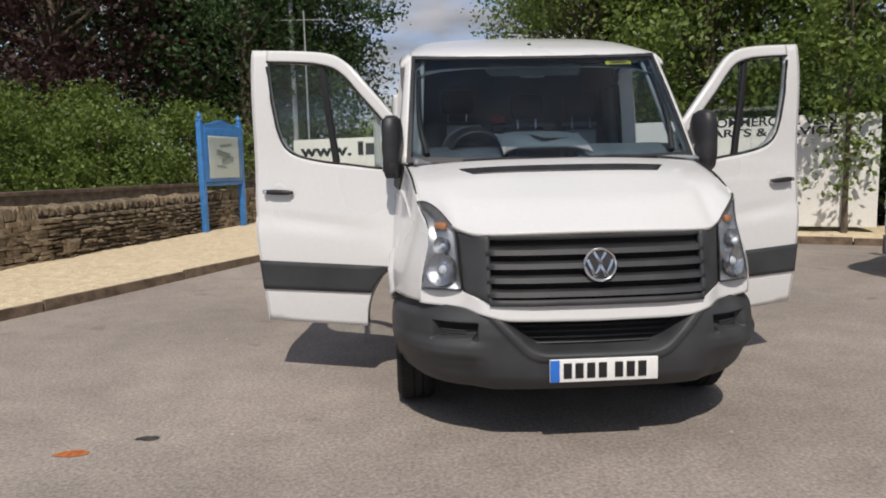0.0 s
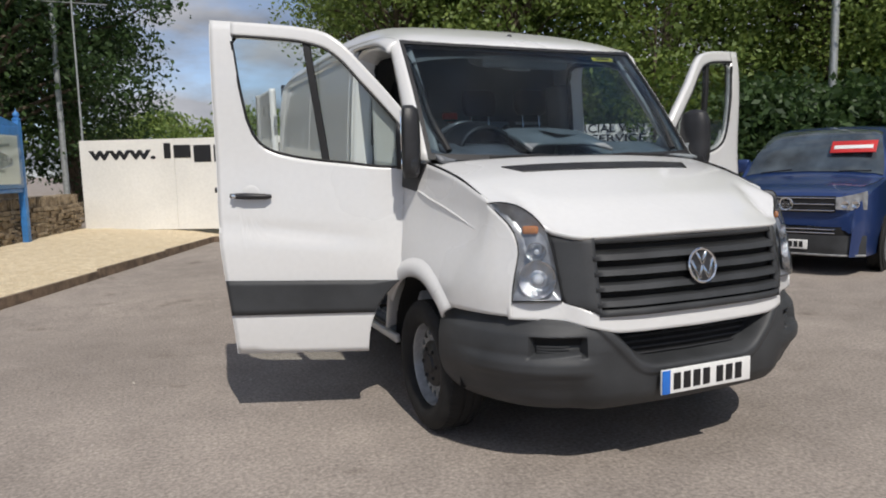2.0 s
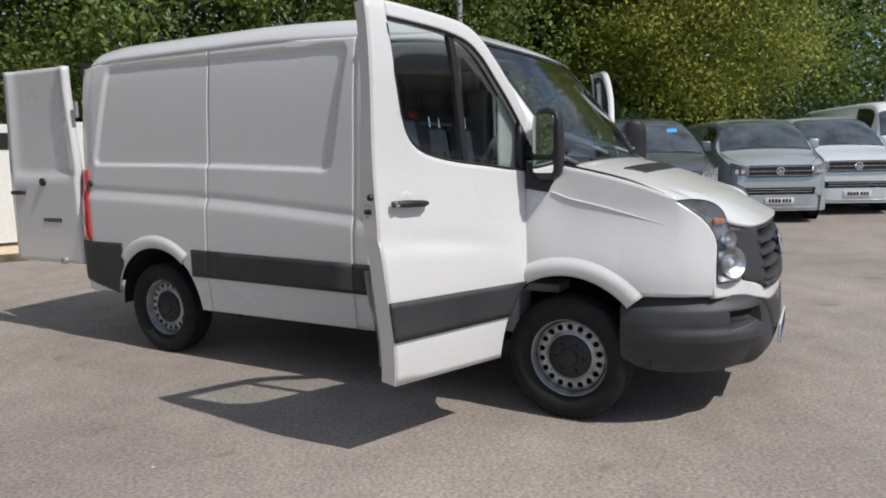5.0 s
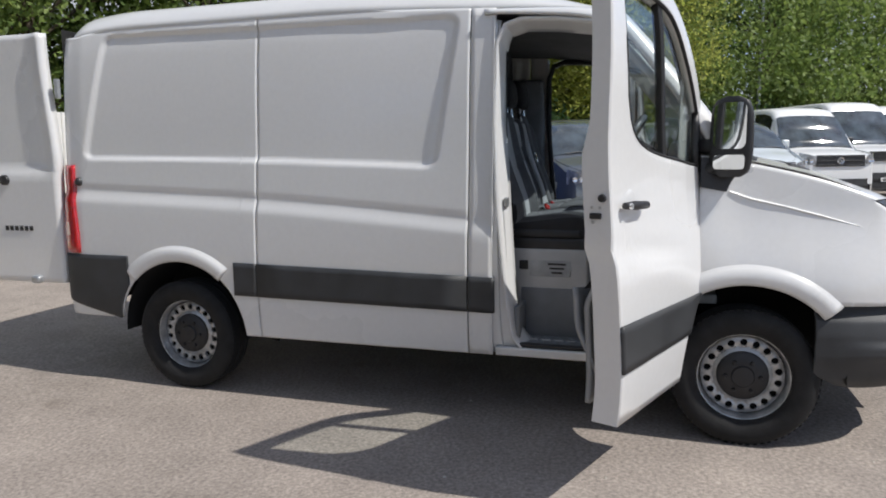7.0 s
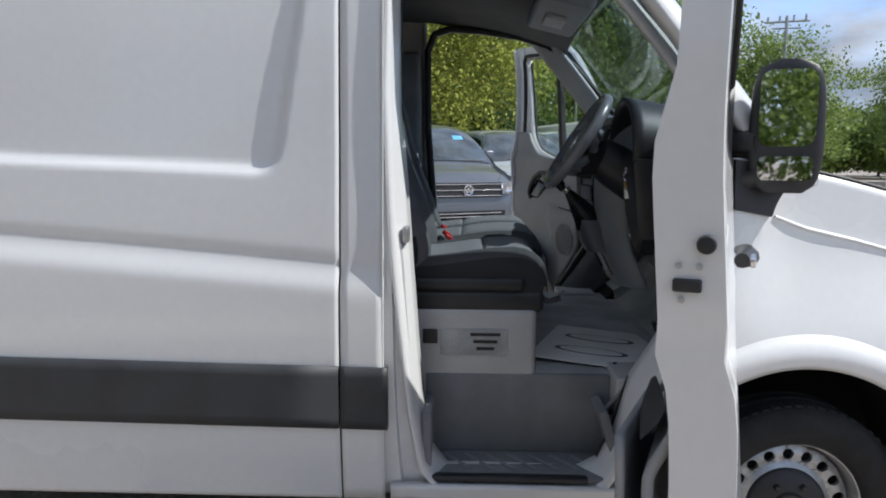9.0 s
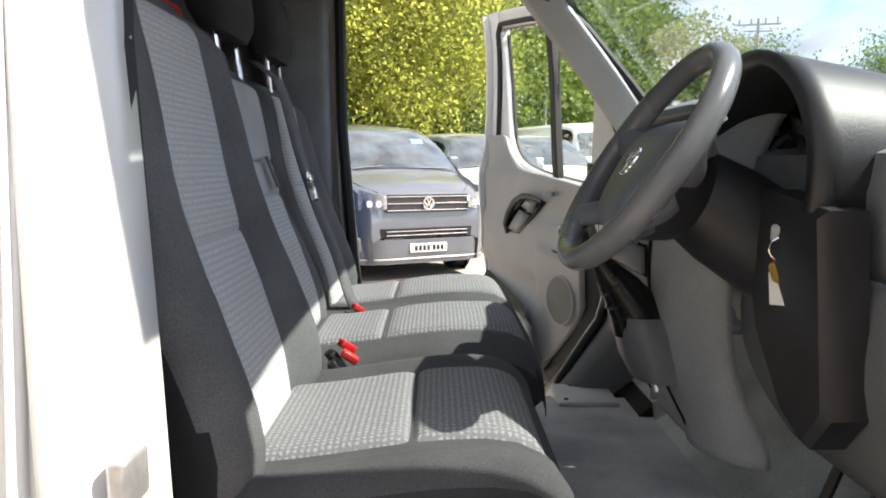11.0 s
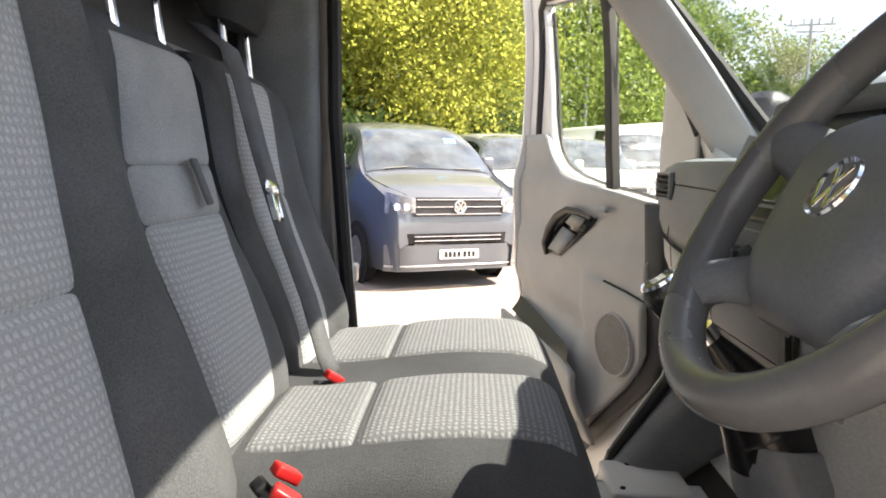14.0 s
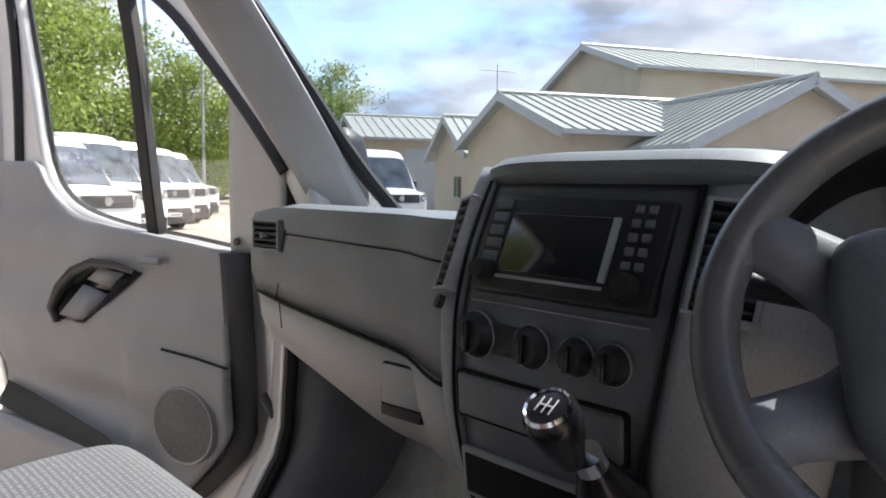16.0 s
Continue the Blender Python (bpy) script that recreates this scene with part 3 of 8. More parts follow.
def cant_rail(s):
    """The body edge between the roof and the top of the cab door."""
    bm = bmesh.new()
    lean = lerps((1.49, 0.11), (1.75, 0.05), (2.2, 0.0), (5.1, 0.0))

    def at(y, k):
        a = Vector((0.862 * roof_s(y), y + lean(y), roof_edge(y)))
        q = a.y
        b = Vector((side_x(q, 2.05, True) - 0.006, q, min(a.z - 0.012, rail_low(q))))
        p = a + (b - a) * k
        return Vector((s * (p.x + 0.012 * math.sin(math.pi * k)), p.y, p.z + 0.006 * math.sin(math.pi * k)))
    add_grid(bm, at, span(1.49, 2.32, 22), span(0, 1, 5), (s, 0, 0.5))
    thick(part("cant_rail", bm, WHITE, van), 0.03)


rail_low = smooths((1.55, 2.03), (1.66, 2.09), (1.75, 2.12), (1.92, 2.15), (2.4, 2.185))
cant_rail(-1), cant_rail(1)
part("aerial", tube([(0.0, 1.72, 2.19), (0.0, 1.75, 2.222), (0.0, 1.80, 2.228)], [0.02, 0.016, 0.010], 8), BLACKP, van)


bonnet_front = smooths((0, 0.045), (0.30, 0.060), (0.50, 0.095), (0.57, 0.120), (0.66, 0.215), (0.76, 0.312), (0.85, 0.462))
bonnet_lip = smooths((0, 1.085), (0.30, 1.083), (0.50, 1.080), (0.57, 1.080), (0.66, 1.105), (0.70, 1.148), (0.76, 1.195), (0.85, 1.224))


def bonnet():
    bm = bmesh.new()

    def at(k, v):
        y0 = bonnet_front(abs(k) * 0.85)
        y1 = BONNET_END(k * 0.885)
        y = y0 + (y1 - y0) * v
        w = side_x(y, bonnet_edge(y), True) - 0.004
        if y < 0.55:
            w += (0.85 - w) * step(0.55, 0.40, y)
        base = lambda q: bonnet_z(q) - 0.05 * abs(k) ** 2.4
        roll = 1 - step(0.0, 0.30, y - y0)
        return Vector((k * w, y, base(y) + (bonnet_lip(abs(k) * 0.85) - base(y0)) * roll))
    ks = sorted(set(span(-1, 1, 60)))
    add_grid(bm, at, ks, [q ** 1.4 for q in span(0, 1, 44)], (0, 0, 1))
    b = thick(part("bonnet", bm, WHITE, van), 0.02)
    for k in (-1, 1):
        part("shut_line", tube([at(k, v) + Vector((-k * 0.002, 0, 0.006)) for v in span(0.10, 1, 30)], 0.006, 6), SEAL, b, "dark gap beside the wing")
    bm = bmesh.new()
    add_grid(bm, lambda x, v: Vector((x * (0.93 + 0.12 * v), 0.655 + 0.11 * v + 0.03 * (x / 0.6) ** 2, bonnet_z(0.655 + 0.11 * v + 0.03 * (x / 0.6) ** 2) - 0.05 * (abs(x) / 0.83) ** 2.4 + 0.006)), span(-0.56, 0.56, 24), span(0, 1, 4), (0, 0, 1))
    thick(part("bonnet_vent", bm, BLACKP, van, "black slatted vent in the bonnet"), 0.012)
    return b


bonnet()

# plan of the nose, from the middle to behind the corner
nose_x = smooths((0, 0.0), (1, 0.28), (2, 0.50), (3, 0.66), (4, 0.79), (5, 0.885), (6, 0.95), (7, 0.982), (8, 0.992))
nose_y = smooths((0, 0.0), (1, 0.010), (2, 0.036), (3, 0.088), (4, 0.175), (5, 0.29), (6, 0.43), (7, 0.57), (8, 0.70))


def nose(i, inset=0.0):
    """A point of the plan at i (its sign is the side), moved inwards by inset."""
    a = abs(i)
    s = 1 if i >= 0 else -1
    x, y = nose_x(a), nose_y(a)
    tx, ty = nose_x(min(a + 0.05, 8)) - nose_x(max(a - 0.05, 0)), nose_y(min(a + 0.05, 8)) - nose_y(max(a - 0.05, 0))
    n = math.hypot(tx, ty)
    return Vector((s * (x - inset * ty / n), y + inset * tx / n, 0))


def bumper():
    sec = smooths((0.29, 0.12), (0.325, 0.05), (0.40, 0.004), (0.47, 0.0), (0.58, 0.0), (0.64, 0.008), (0.70, 0.028), (0.745, 0.05))
    top = smooths((0, 0.664), (1.6, 0.668), (2.4, 0.690), (3.0, 0.718), (4.0, 0.728), (6.0, 0.735), (8.0, 0.742))
    bot = smooths((0, 0.315), (3, 0.312), (4.5, 0.302), (6, 0.31), (7.0, 0.335), (8, 0.40))

    def hole(i, z):
        x = abs(nose(i).x)
        e1, e2 = (0.435 - x + (z - 0.64) * 0.95) * 0.72, z - 0.505
        h = max(0.0, 0.05 - abs(e1 - e2)) / 0.05
        d = min(min(e1, e2) - h * h * 0.0125, 0.668 - z)
        f = min(x - 0.575, 0.80 - x, z - (0.555 + (0.80 - x) * 0.12 if x > 0.6 else 0.56), 0.655 - z)
        return d, f

    def at(i, k):
        a = abs(i)
        z = bot(a) + (top(a) - bot(a)) * k
        d, f = hole(i, z)
        ledge = 0.016 * step(0.0, 0.05, z - 0.655) * step(2.2, 3.4, a)
        lowline = (0.040 * step(0.50, 0.38, z) - 0.016 * step(0.46, 0.51, z) * step(0.58, 0.53, z) * step(7.4, 5.6, a)) * step(1.9, 2.9, a) * (1 - 0.5 * step(6.0, 7.5, a))
        ridge = -0.012 * step(-0.050, -0.028, d) * step(0.006, -0.010, d)
        p = nose(i, sec(z) + 0.11 * step(0.0, 0.035, d) + 0.055 * step(0.0, 0.022, f) + lowline + ledge + ridge)
        p.z = z
        return p
    bm = bmesh.new()
    add_grid(bm, at, span(-8, 8, 360), span(0, 1, 100), (0, -1, 0))
    b = thick(part("front_bumper", bm, PLASTIC, van, "grey textured plastic bumper"), 0.02)
    for i in range(4):
        z = 0.540 + i * 0.028
        part("intake_slat", tube([Vector((x, nose_y(abs(x) / 0.26) + 0.082, z)) for x in span(-0.42 + (0.64 - z) * 0.95, 0.42 - (0.64 - z) * 0.95, 14)], 0.0045, 5), BLACKP, b)
    bm = bmesh.new()
    add_grid(bm, lambda x, z: Vector((x, nose_y(abs(x) / 0.27) + 0.094, z)), span(-0.43, 0.43, 16), span(0.50, 0.645, 3), (0, -1, 0))
    part("intake_backing", bm, DARK, b)
    for s in (-1, 1):
        bm = bmesh.new()
        add_grid(bm, lambda i, z: nose(s * i, 0.050) + Vector((0, 0, z)), span(2.5, 4.0, 10), span(0.612, 0.652, 2), (0, -1, 0))
        part("lamp_slot", bm, DARK, b)
        bm = bmesh.new()
        for j in range(4):
            add_tube(bm, [nose(s * i, 0.040) + Vector((0, 0, 0.570 + j * 0.012)) for i in span(2.9, 3.85, 8)], 0.004, 5)
        part("lamp_slats", bm, PLASTIC, b)
    # number plate, its characters as bars
    pl = part("number_plate", rbox((0.52, 0.012, 0.111), 0.004, pose(0.01, -0.020, 0.430)), PLATEW, van, "white number plate with black bars")
    part("plate_band", rbox((0.045, 0.004, 0.107), 0.002, pose(-0.226, -0.0275, 0.430)), PLATEB, pl)
    for k in range(7):
        part("plate_bar", rbox((0.040, 0.004, 0.075), 0.002, pose(-0.165 + k * 0.056 + (0.022 if k > 3 else 0), -0.0275, 0.430)), INK, pl)
    return b


bumper()


def nose_trim():
    """The white band between the lamps, the grille and the bumper."""
    top = smooths((0, 0.752), (0.45, 0.754), (0.54, 0.758), (0.60, 0.785), (0.645, 0.800), (0.86, 0.802))
    bot = smooths((0, 0.660), (0.42, 0.664), (0.55, 0.690), (0.66, 0.712), (0.86, 0.726))
    plan = smooths((0, 0.004), (0.30, 0.014), (0.45, 0.032), (0.54, 0.056), (0.645, 0.148), (0.74, 0.200), (0.835, 0.250), (0.86, 0.272))
    bm = bmesh.new()
    add_grid(bm, lambda x, k: Vector((x, plan(abs(x)) + 0.012 * k, bot(abs(x)) + (top(abs(x)) - bot(abs(x))) * k)), span(-0.848, 0.848, 90), span(0, 1, 6), (0, -1, 0))
    thick(part("nose_panel", bm, WHITE, van), 0.03)


nose_trim()


def grille():
    hw = smooths((0.735, 0.50), (0.76, 0.54), (0.80, 0.641), (0.90, 0.652), (1.10, 0.664))
    plan = smooths((0, 0.004), (0.30, 0.014), (0.45, 0.036), (0.54, 0.062), (0.60, 0.110), (0.665, 0.172))

    def face(x, z, out=0.0):
        return Vector((x, plan(abs(x)) + 0.20 * (z - 0.77) - out, z))
    bm = bmesh.new()
    add_grid(bm, lambda k, z: face(k * hw(z), z, -0.03), span(-1, 1, 24), span(0.735, 1.078, 10), (0, -1, 0))
    g = part("grille", bm, PLASTIC, van, "dark grey slatted plastic grille")
    for s in (-1, 1):
        bm = bmesh.new()
        add_grid(bm, lambda k, z: face(s * (0.515 + (hw(z) - 0.515) * k), z, -0.002 + 0.012 * (1 - k)), span(0, 1, 8), span(0.738, 1.076, 12), (0, -1, 0))
        thick(part("grille_cheek", bm, PLASTIC, g), 0.03)
    bm = bmesh.new()
    add_grid(bm, lambda x, z: face(x, z, 0.006), span(-0.52, 0.52, 20), (0.738, 0.752, 0.768), (0, -1, 0))
    thick(part("grille_rail", bm, PLASTIC, g), 0.03)
    bm = bmesh.new()
    add_grid(bm, lambda x, z: face(x, z, 0.004), span(-0.53, 0.53, 20), (1.046, 1.062, 1.077), (0, -1, 0))
    thick(part("grille_rail", bm, PLASTIC, g), 0.03)
    for i in range(4):
        z0 = 0.788 + 0.065 * i
        bm = bmesh.new()
        prof = ((0.0, -0.028), (0.004, 0.013), (0.028, 0.008), (0.040, -0.028))
        add_grid(bm, lambda x, j: face(x, z0 + prof[j][0] - 0.012, prof[j][1]), span(-0.53, 0.53, 24), range(4), (0, -1, 0))
        thick(part("grille_slat", bm, PLASTIC, g), 0.006)
    for i in range(5):
        bm = bmesh.new()
        add_grid(bm, lambda x, z: face(x, z, -0.026), span(-0.51, 0.51, 12), (0.752 + 0.065 * i, 0.780 + 0.065 * i), (0, -1, 0))
        part("grille_gap", bm, DARK, g)
    c = pose(0, 0.018, 0.925, 79, 0, 0)
    c = c @ Matrix.Scale(0.82, 4)
    bm = lathe(((0.082, 0.0), (0.095, 0.004), (0.098, 0.013), (0.092, 0.020), (0.084, 0.016), (0.080, 0.004)), 40, c, loop=True)
    badge = part("badge", bm, CHROME, g, "round chrome emblem")
    part("badge_disc", lathe(((0.082, 0.0), (0.082, 0.007), (0.0, 0.008)), 32, c), BLACKP, badge)
    for x0, z0, x1, z1 in ((-0.034, 0.072, 0.0, 0.008), (0.034, 0.072, 0.0, 0.008), (-0.074, 0.03, -0.032, -0.068), (0.074, 0.03, 0.032, -0.068), (-0.032, -0.068, 0.0, 0.0), (0.032, -0.068, 0.0, 0.0)):
        d = Vector((x1 - x0, z1 - z0))
        part("badge_stroke", rbox((d.length, 0.017, 0.008), 0.002, c @ pose((x0 + x1) / 2, (z0 + z1) / 2, 0.011, 0, 0, math.degrees(math.atan2(d.y, d.x)))), CHROME, badge)
    return g


grille()


REFLECTOR = mat("faceted_reflector", (0.55, 0.56, 0.58), 0.20, metal=1.0, var=0.15, scale=30, bump=1.0, bscale=55)


def headlight(s):
    outer_y = smooths((0.80, 0.250), (1.0, 0.259), (1.085, 0.297), (1.15, 0.357), (1.218, 0.458))

    def at(a, b, out=0.0):
        z = 0.802 + 0.416 * b
        y = outer_y(z)
        o = Vector((side_x(y, z, True) - 0.002, y, z))
        i = Vector((0.643 + 0.020 * b, 0.152 + 0.080 * b ** 1.5, 0.802 + 0.285 * b))
        p = i * (1 - a) + o * a
        p += Vector((0.58, -0.76, 0.2)) * (0.030 * 4 * a * (1 - a) * (1 - 0.4 * b) + out) + Vector((0, -0.040, 0.048)) * (4 * a * (1 - a) * b ** 3)
        return Vector((s * p.x, p.y, p.z))
    bm = bmesh.new()
    add_grid(bm, lambda a, b: at(a, b, -0.035 * min(1, 6 * a, 6 * (1 - a), 6 * b, 6 * (1 - b))), span(0, 1, 16), span(0, 1, 18), (s, -1, 0))
    h = part("headlight", bm, mat("lamp_housing", (0.34, 0.345, 0.36), 0.30, metal=0.55, var=0.2, scale=20) if s < 0 else bpy.data.materials["lamp_housing"], van, "clear headlight with dark housing and amber bulb")
    for a, b, r in ((0.48, 0.27, 0.078), (0.52, 0.575, 0.040)):
        c = at(a, b, -0.030)
        m = Matrix.Translation(c) @ Vector((s * 0.62, -0.76, 0.12)).to_track_quat("Z", "Y").to_matrix().to_4x4()
        part("reflector", lathe(((r * 0.30, 0.004), (r * 0.5, 0.0), (r * 0.85, 0.014), (r, 0.030), (r * 1.04, 0.031), (r * 1.04, 0.0)), 26, m), REFLECTOR, h, "faceted chrome reflector bowl")
        part("bulb", lathe(((0.0, 0.024), (r * 0.2, 0.020), (r * 0.3, 0.006)), 16, m), mat("bulb_glass", (0.85, 0.87, 0.9), 0.08, metal=0.4) if "bulb_glass" not in bpy.data.materials else bpy.data.materials["bulb_glass"], h)
    c = at(0.55, 0.79, -0.028)
    part("indicator", rbox((0.072, 0.026, 0.038), 0.012, Matrix.Translation(c) @ Matrix.Rotation(s * 0.75, 4, "Z")), ORANGEL, h, "amber indicator")
    bm = bmesh.new()
    add_grid(bm, lambda a, b: at(a, b, 0.004), span(0, 1, 14), span(0, 1, 14), (s, -1, 0))
    g = thick(part("lens", bm, LENS, h, "clear plastic lens"), 0.004)
    bm = bmesh.new()
    for e in (lambda k: at(k, 0), lambda k: at(k, 1), lambda k: at(0, k), lambda k: at(1, k)):
        add_tube(bm, [e(k) for k in span(0, 1, 10)], 0.0035, 5)
    part("lamp_seal", bm, SEAL, h)


headlight(-1), headlight(1)


def screen_at(k, v, out=0.0):
    """The windscreen: k across from -1 to 1, v from its foot to its top."""
    w = 0.885 - 0.062 * v
    y0, y1 = 0.965 + 0.080 * k * k, 1.50 + 0.105 * k * k
    z0, z1 = 1.405 + 0.022 * k * k, 2.114 + 0.021 * k * k
    return Vector((k * w, y0 + (y1 - y0) * v - 0.018 * math.sin(math.pi * v) - out * 0.74, z0 + (z1 - z0) * v + out * 0.67))


def windscreen():
    bm = bmesh.new()
    add_grid(bm, screen_at, span(-1, 1, 30), span(0, 1, 16), (0, -1, 1))
    w = thick(part("windscreen", bm, WSGLASS, van, "tinted laminated windscreen"), 0.005)
    bm = bmesh.new()
    for lo, hi, vert in ((0.0, 0.045, 0), (0.965, 1.0, 0), (-1.0, -0.972, 1), (0.972, 1.0, 1)):
        if vert:
            add_grid(bm, lambda k, v: screen_at(k, v, 0.0035), span(lo, hi, 2), span(0, 1, 16), (0, -1, 1))
        else:
            add_grid(bm, lambda k, v: screen_at(k, v, 0.003), span(-1, 1, 30), span(lo, hi, 2), (0, -1, 1))
    part("windscreen_border", bm, INK, w, "black printed border")
    bm = bmesh.new()
    add_grid(bm, lambda k, v: screen_at(k, v, -0.009), span(0.56, 0.78, 4), span(0.905, 0.94, 2), (0, -1, 1))
    st = part("sticker", bm, mat("yellow_sticker", (0.78, 0.66, 0.04), 0.6, var=0.08, scale=20), w, "yellow sticker inside the glass")
    bm = bmesh.new()
    add_grid(bm, lambda k, v: screen_at(k, v, -0.005), span(0.60, 0.74, 4), span(0.917, 0.929, 2), (0, -1, 1))
    part("sticker_bar", bm, INK, st)
    # wipers and the cowl below the glass
    bm = bmesh.new()
    add_grid(bm, lambda k, v: Vector((k * 0.885, BONNET_END(k * 0.885) - 0.03 + 0.06 * v, 1.402 + 0.012 * v - 0.02 * k * k)), span(-1, 1, 24), span(0, 1, 2), (0, 0, 1))
    part("cowl", bm, BLACKP, van)
    for a, b in ((-0.62, 0.02), (0.06, 0.72)):
        p = [screen_at(a + (b - a) * t, 0.012 + 0.018 * math.sin(math.pi * t), 0.016) for t in span(0, 1, 8)]
        wp = part("wiper", tube(p, 0.007, 6), BLACKP, van)
        part("wiper_arm", tube([screen_at(b - 0.02, 0.0, 0.03), screen_at((a + b) / 2 + 0.15, 0.008, 0.025), screen_at((a + b) / 2, 0.030, 0.02)], 0.008, 6), BLACKP, wp)
    for s in (-1, 1):
        bm = bmesh.new()

        def pillar(v, k):
            p = screen_at(s, v, 0.004)
            o = Vector((s * (0.040 + 0.02 * (1 - v)), 0.105 - 0.02 * v, -0.01 + 0.02 * v))
            return p + o * k + Vector((s * 0.012, -0.004, 0.0)) * math.sin(math.pi * k)
        add_grid(bm, pillar, span(0, 1, 14), span(0, 1, 5), (s, -0.3, 0))
        thick(part("windscreen_pillar", bm, WHITE, van), 0.05)
        bm = bmesh.new()
        pts = [(1.035, 1.405), (1.10, 1.30), (1.115, 1.262), (1.236, 1.285), (1.236, 1.43)]
        vs = [bm.verts.new((s * (side_x(y, z, True) + 0.007), y, z)) for y, z in pts]
        bm.faces.new(vs)
        thick(part("mirror_sail", bm, BLACKP, van, smooth=False), 0.012, 0)
    # light switch-back crease on each wing
    for s in (-1, 1):
        part("wing_crease", tube([(s * (side_x(y, z, True) + 0.001), y, z) for y, z in ((1.10, 1.262), (1.0, 1.225), (0.85, 1.19), (0.68, 1.145), (0.52, 1.10))], [0.006, 0.007, 0.007, 0.005, 0.001], 6), WHITE, van)


windscreen()


def rim_mesh(r_hole=0.0175, n=18):
    """The pressed-steel disc with its ring of round holes, facing +z."""
    bm = bmesh.new()
    r0, r1 = 0.140, 0.196
    depth = lambda r: 0.016 + 0.018 * math.sin(math.pi * (r - 0.132) / 0.075)
    rc = (r0 + r1) / 2
    for k in range(n):
        a0 = 2 * math.pi * k / n
        da = math.pi / n
        ring, edge = [], []
        for j in range(16):
            t = 2 * math.pi * j / 16
            ring.append((rc + r_hole * math.cos(t), a0 + r_hole * math.sin(t) / rc))
            q = max(abs(math.cos(t)), abs(math.sin(t)))
            edge.append((rc + (r1 - r0) / 2 * math.cos(t) / q, a0 + da * math.sin(t) / q))
        P = lambda r, a, d=0.0: bm.verts.new((r * math.cos(a), r * math.sin(a), depth(r) - d))
        vi, vo, vd = [P(*p) for p in ring], [P(*p) for p in edge], [P(*p, 0.014) for p in ring]
        for j in range(16):
            i = (j + 1) % 16
            bm.faces.new((vo[j], vo[i], vi[i], vi[j]))
            bm.faces.new((vi[j], vi[i], vd[i], vd[j]))
    add_lathe(bm, ((0.140, depth(0.140)), (0.126, 0.030), (0.11, 0.036), (0.0, 0.036)), 36, cap=False)
    add_lathe(bm, ((0.196, depth(0.196)), (0.201, 0.006), (0.206, 0.022), (0.210, 0.052), (0.214, 0.068), (0.222, 0.072), (0.224, 0.060)), 54, cap=False)
    bmesh.ops.remove_doubles(bm, verts=bm.verts, dist=0.0006)
    bmesh.ops.recalc_face_normals(bm, faces=bm.faces)
    return bm


def tyre_mesh(R=0.345, W=0.115):
    bm = bmesh.new()
    prof = ((0.212, 0.052), (0.222, 0.085), (0.235, 0.100), (0.27, 0.112), (0.30, 0.113), (0.322, 0.104), (0.335, 0.092), (0.3425, 0.078), (0.345, 0.055), (0.345, 0.020), (0.337, 0.016), (0.337, 0.008), (0.345, 0.004),
            (0.345, -0.03), (0.337, -0.034), (0.337, -0.042), (0.345, -0.046), (0.343, -0.078), (0.322, -0.104), (0.27, -0.112), (0.222, -0.09))
    add_lathe(bm, prof, 64, cap=False)
    for k in range(64):
        a = 2 * math.pi * k / 64
        m = Matrix.Rotation(a, 4, "Z") @ pose(0.3405, 0, 0.066, 0, 0, 0)
        add_box(bm, (0.010, 0.018, 0.036), m)
    return bm


DRUM = mat("hub_cap_plastic", (0.02, 0.02, 0.022), 0.5, var=0.2, scale=30)


def wheel_parts(parent, s, xc, yc, zc=WHEEL_R):
    m = pose(xc, yc, zc, 0, 90 * s, 0)
    bm = tyre_mesh()
    bm.transform(m)
    w = part("wheel", bm, RUBBER, parent, "black tyre on a silver steel wheel")
    bm = rim_mesh()
    bm.transform(m)
    part("rim", bm, STEEL, w, "silver steel rim with round holes")
    part("brake_drum", lathe(((0.2, 0.0), (0.2, -0.02), (0.0, -0.02)), 32, m), DARK, w)
    cap = part("hub_cap", lathe(((0.124, 0.028), (0.122, 0.044), (0.108, 0.056), (0.056, 0.060), (0.050, 0.070), (0.0, 0.074)), 36, m), DRUM, w, "dark plastic hub cap")
    for k in range(6):
        a = 2 * math.pi * (k + 0.5) / 6
        part("wheel_nut", lathe(((0.011, 0.054), (0.011, 0.064), (0.007, 0.070), (0.0, 0.070)), 6, m @ pose(0.082 * math.cos(a), 0.082 * math.sin(a), 0.0)), DRUM, cap)
    return w


for s in (-1, 1):
    for yc in AXLE:
        wheel_parts(van, s, s * 0.862, yc)

# under the floor, so that daylight does not pass under the body
part("chassis", rbox((1.38, 3.9, 0.22), 0.03, pose(0, 2.75, 0.45)), DARK, van)

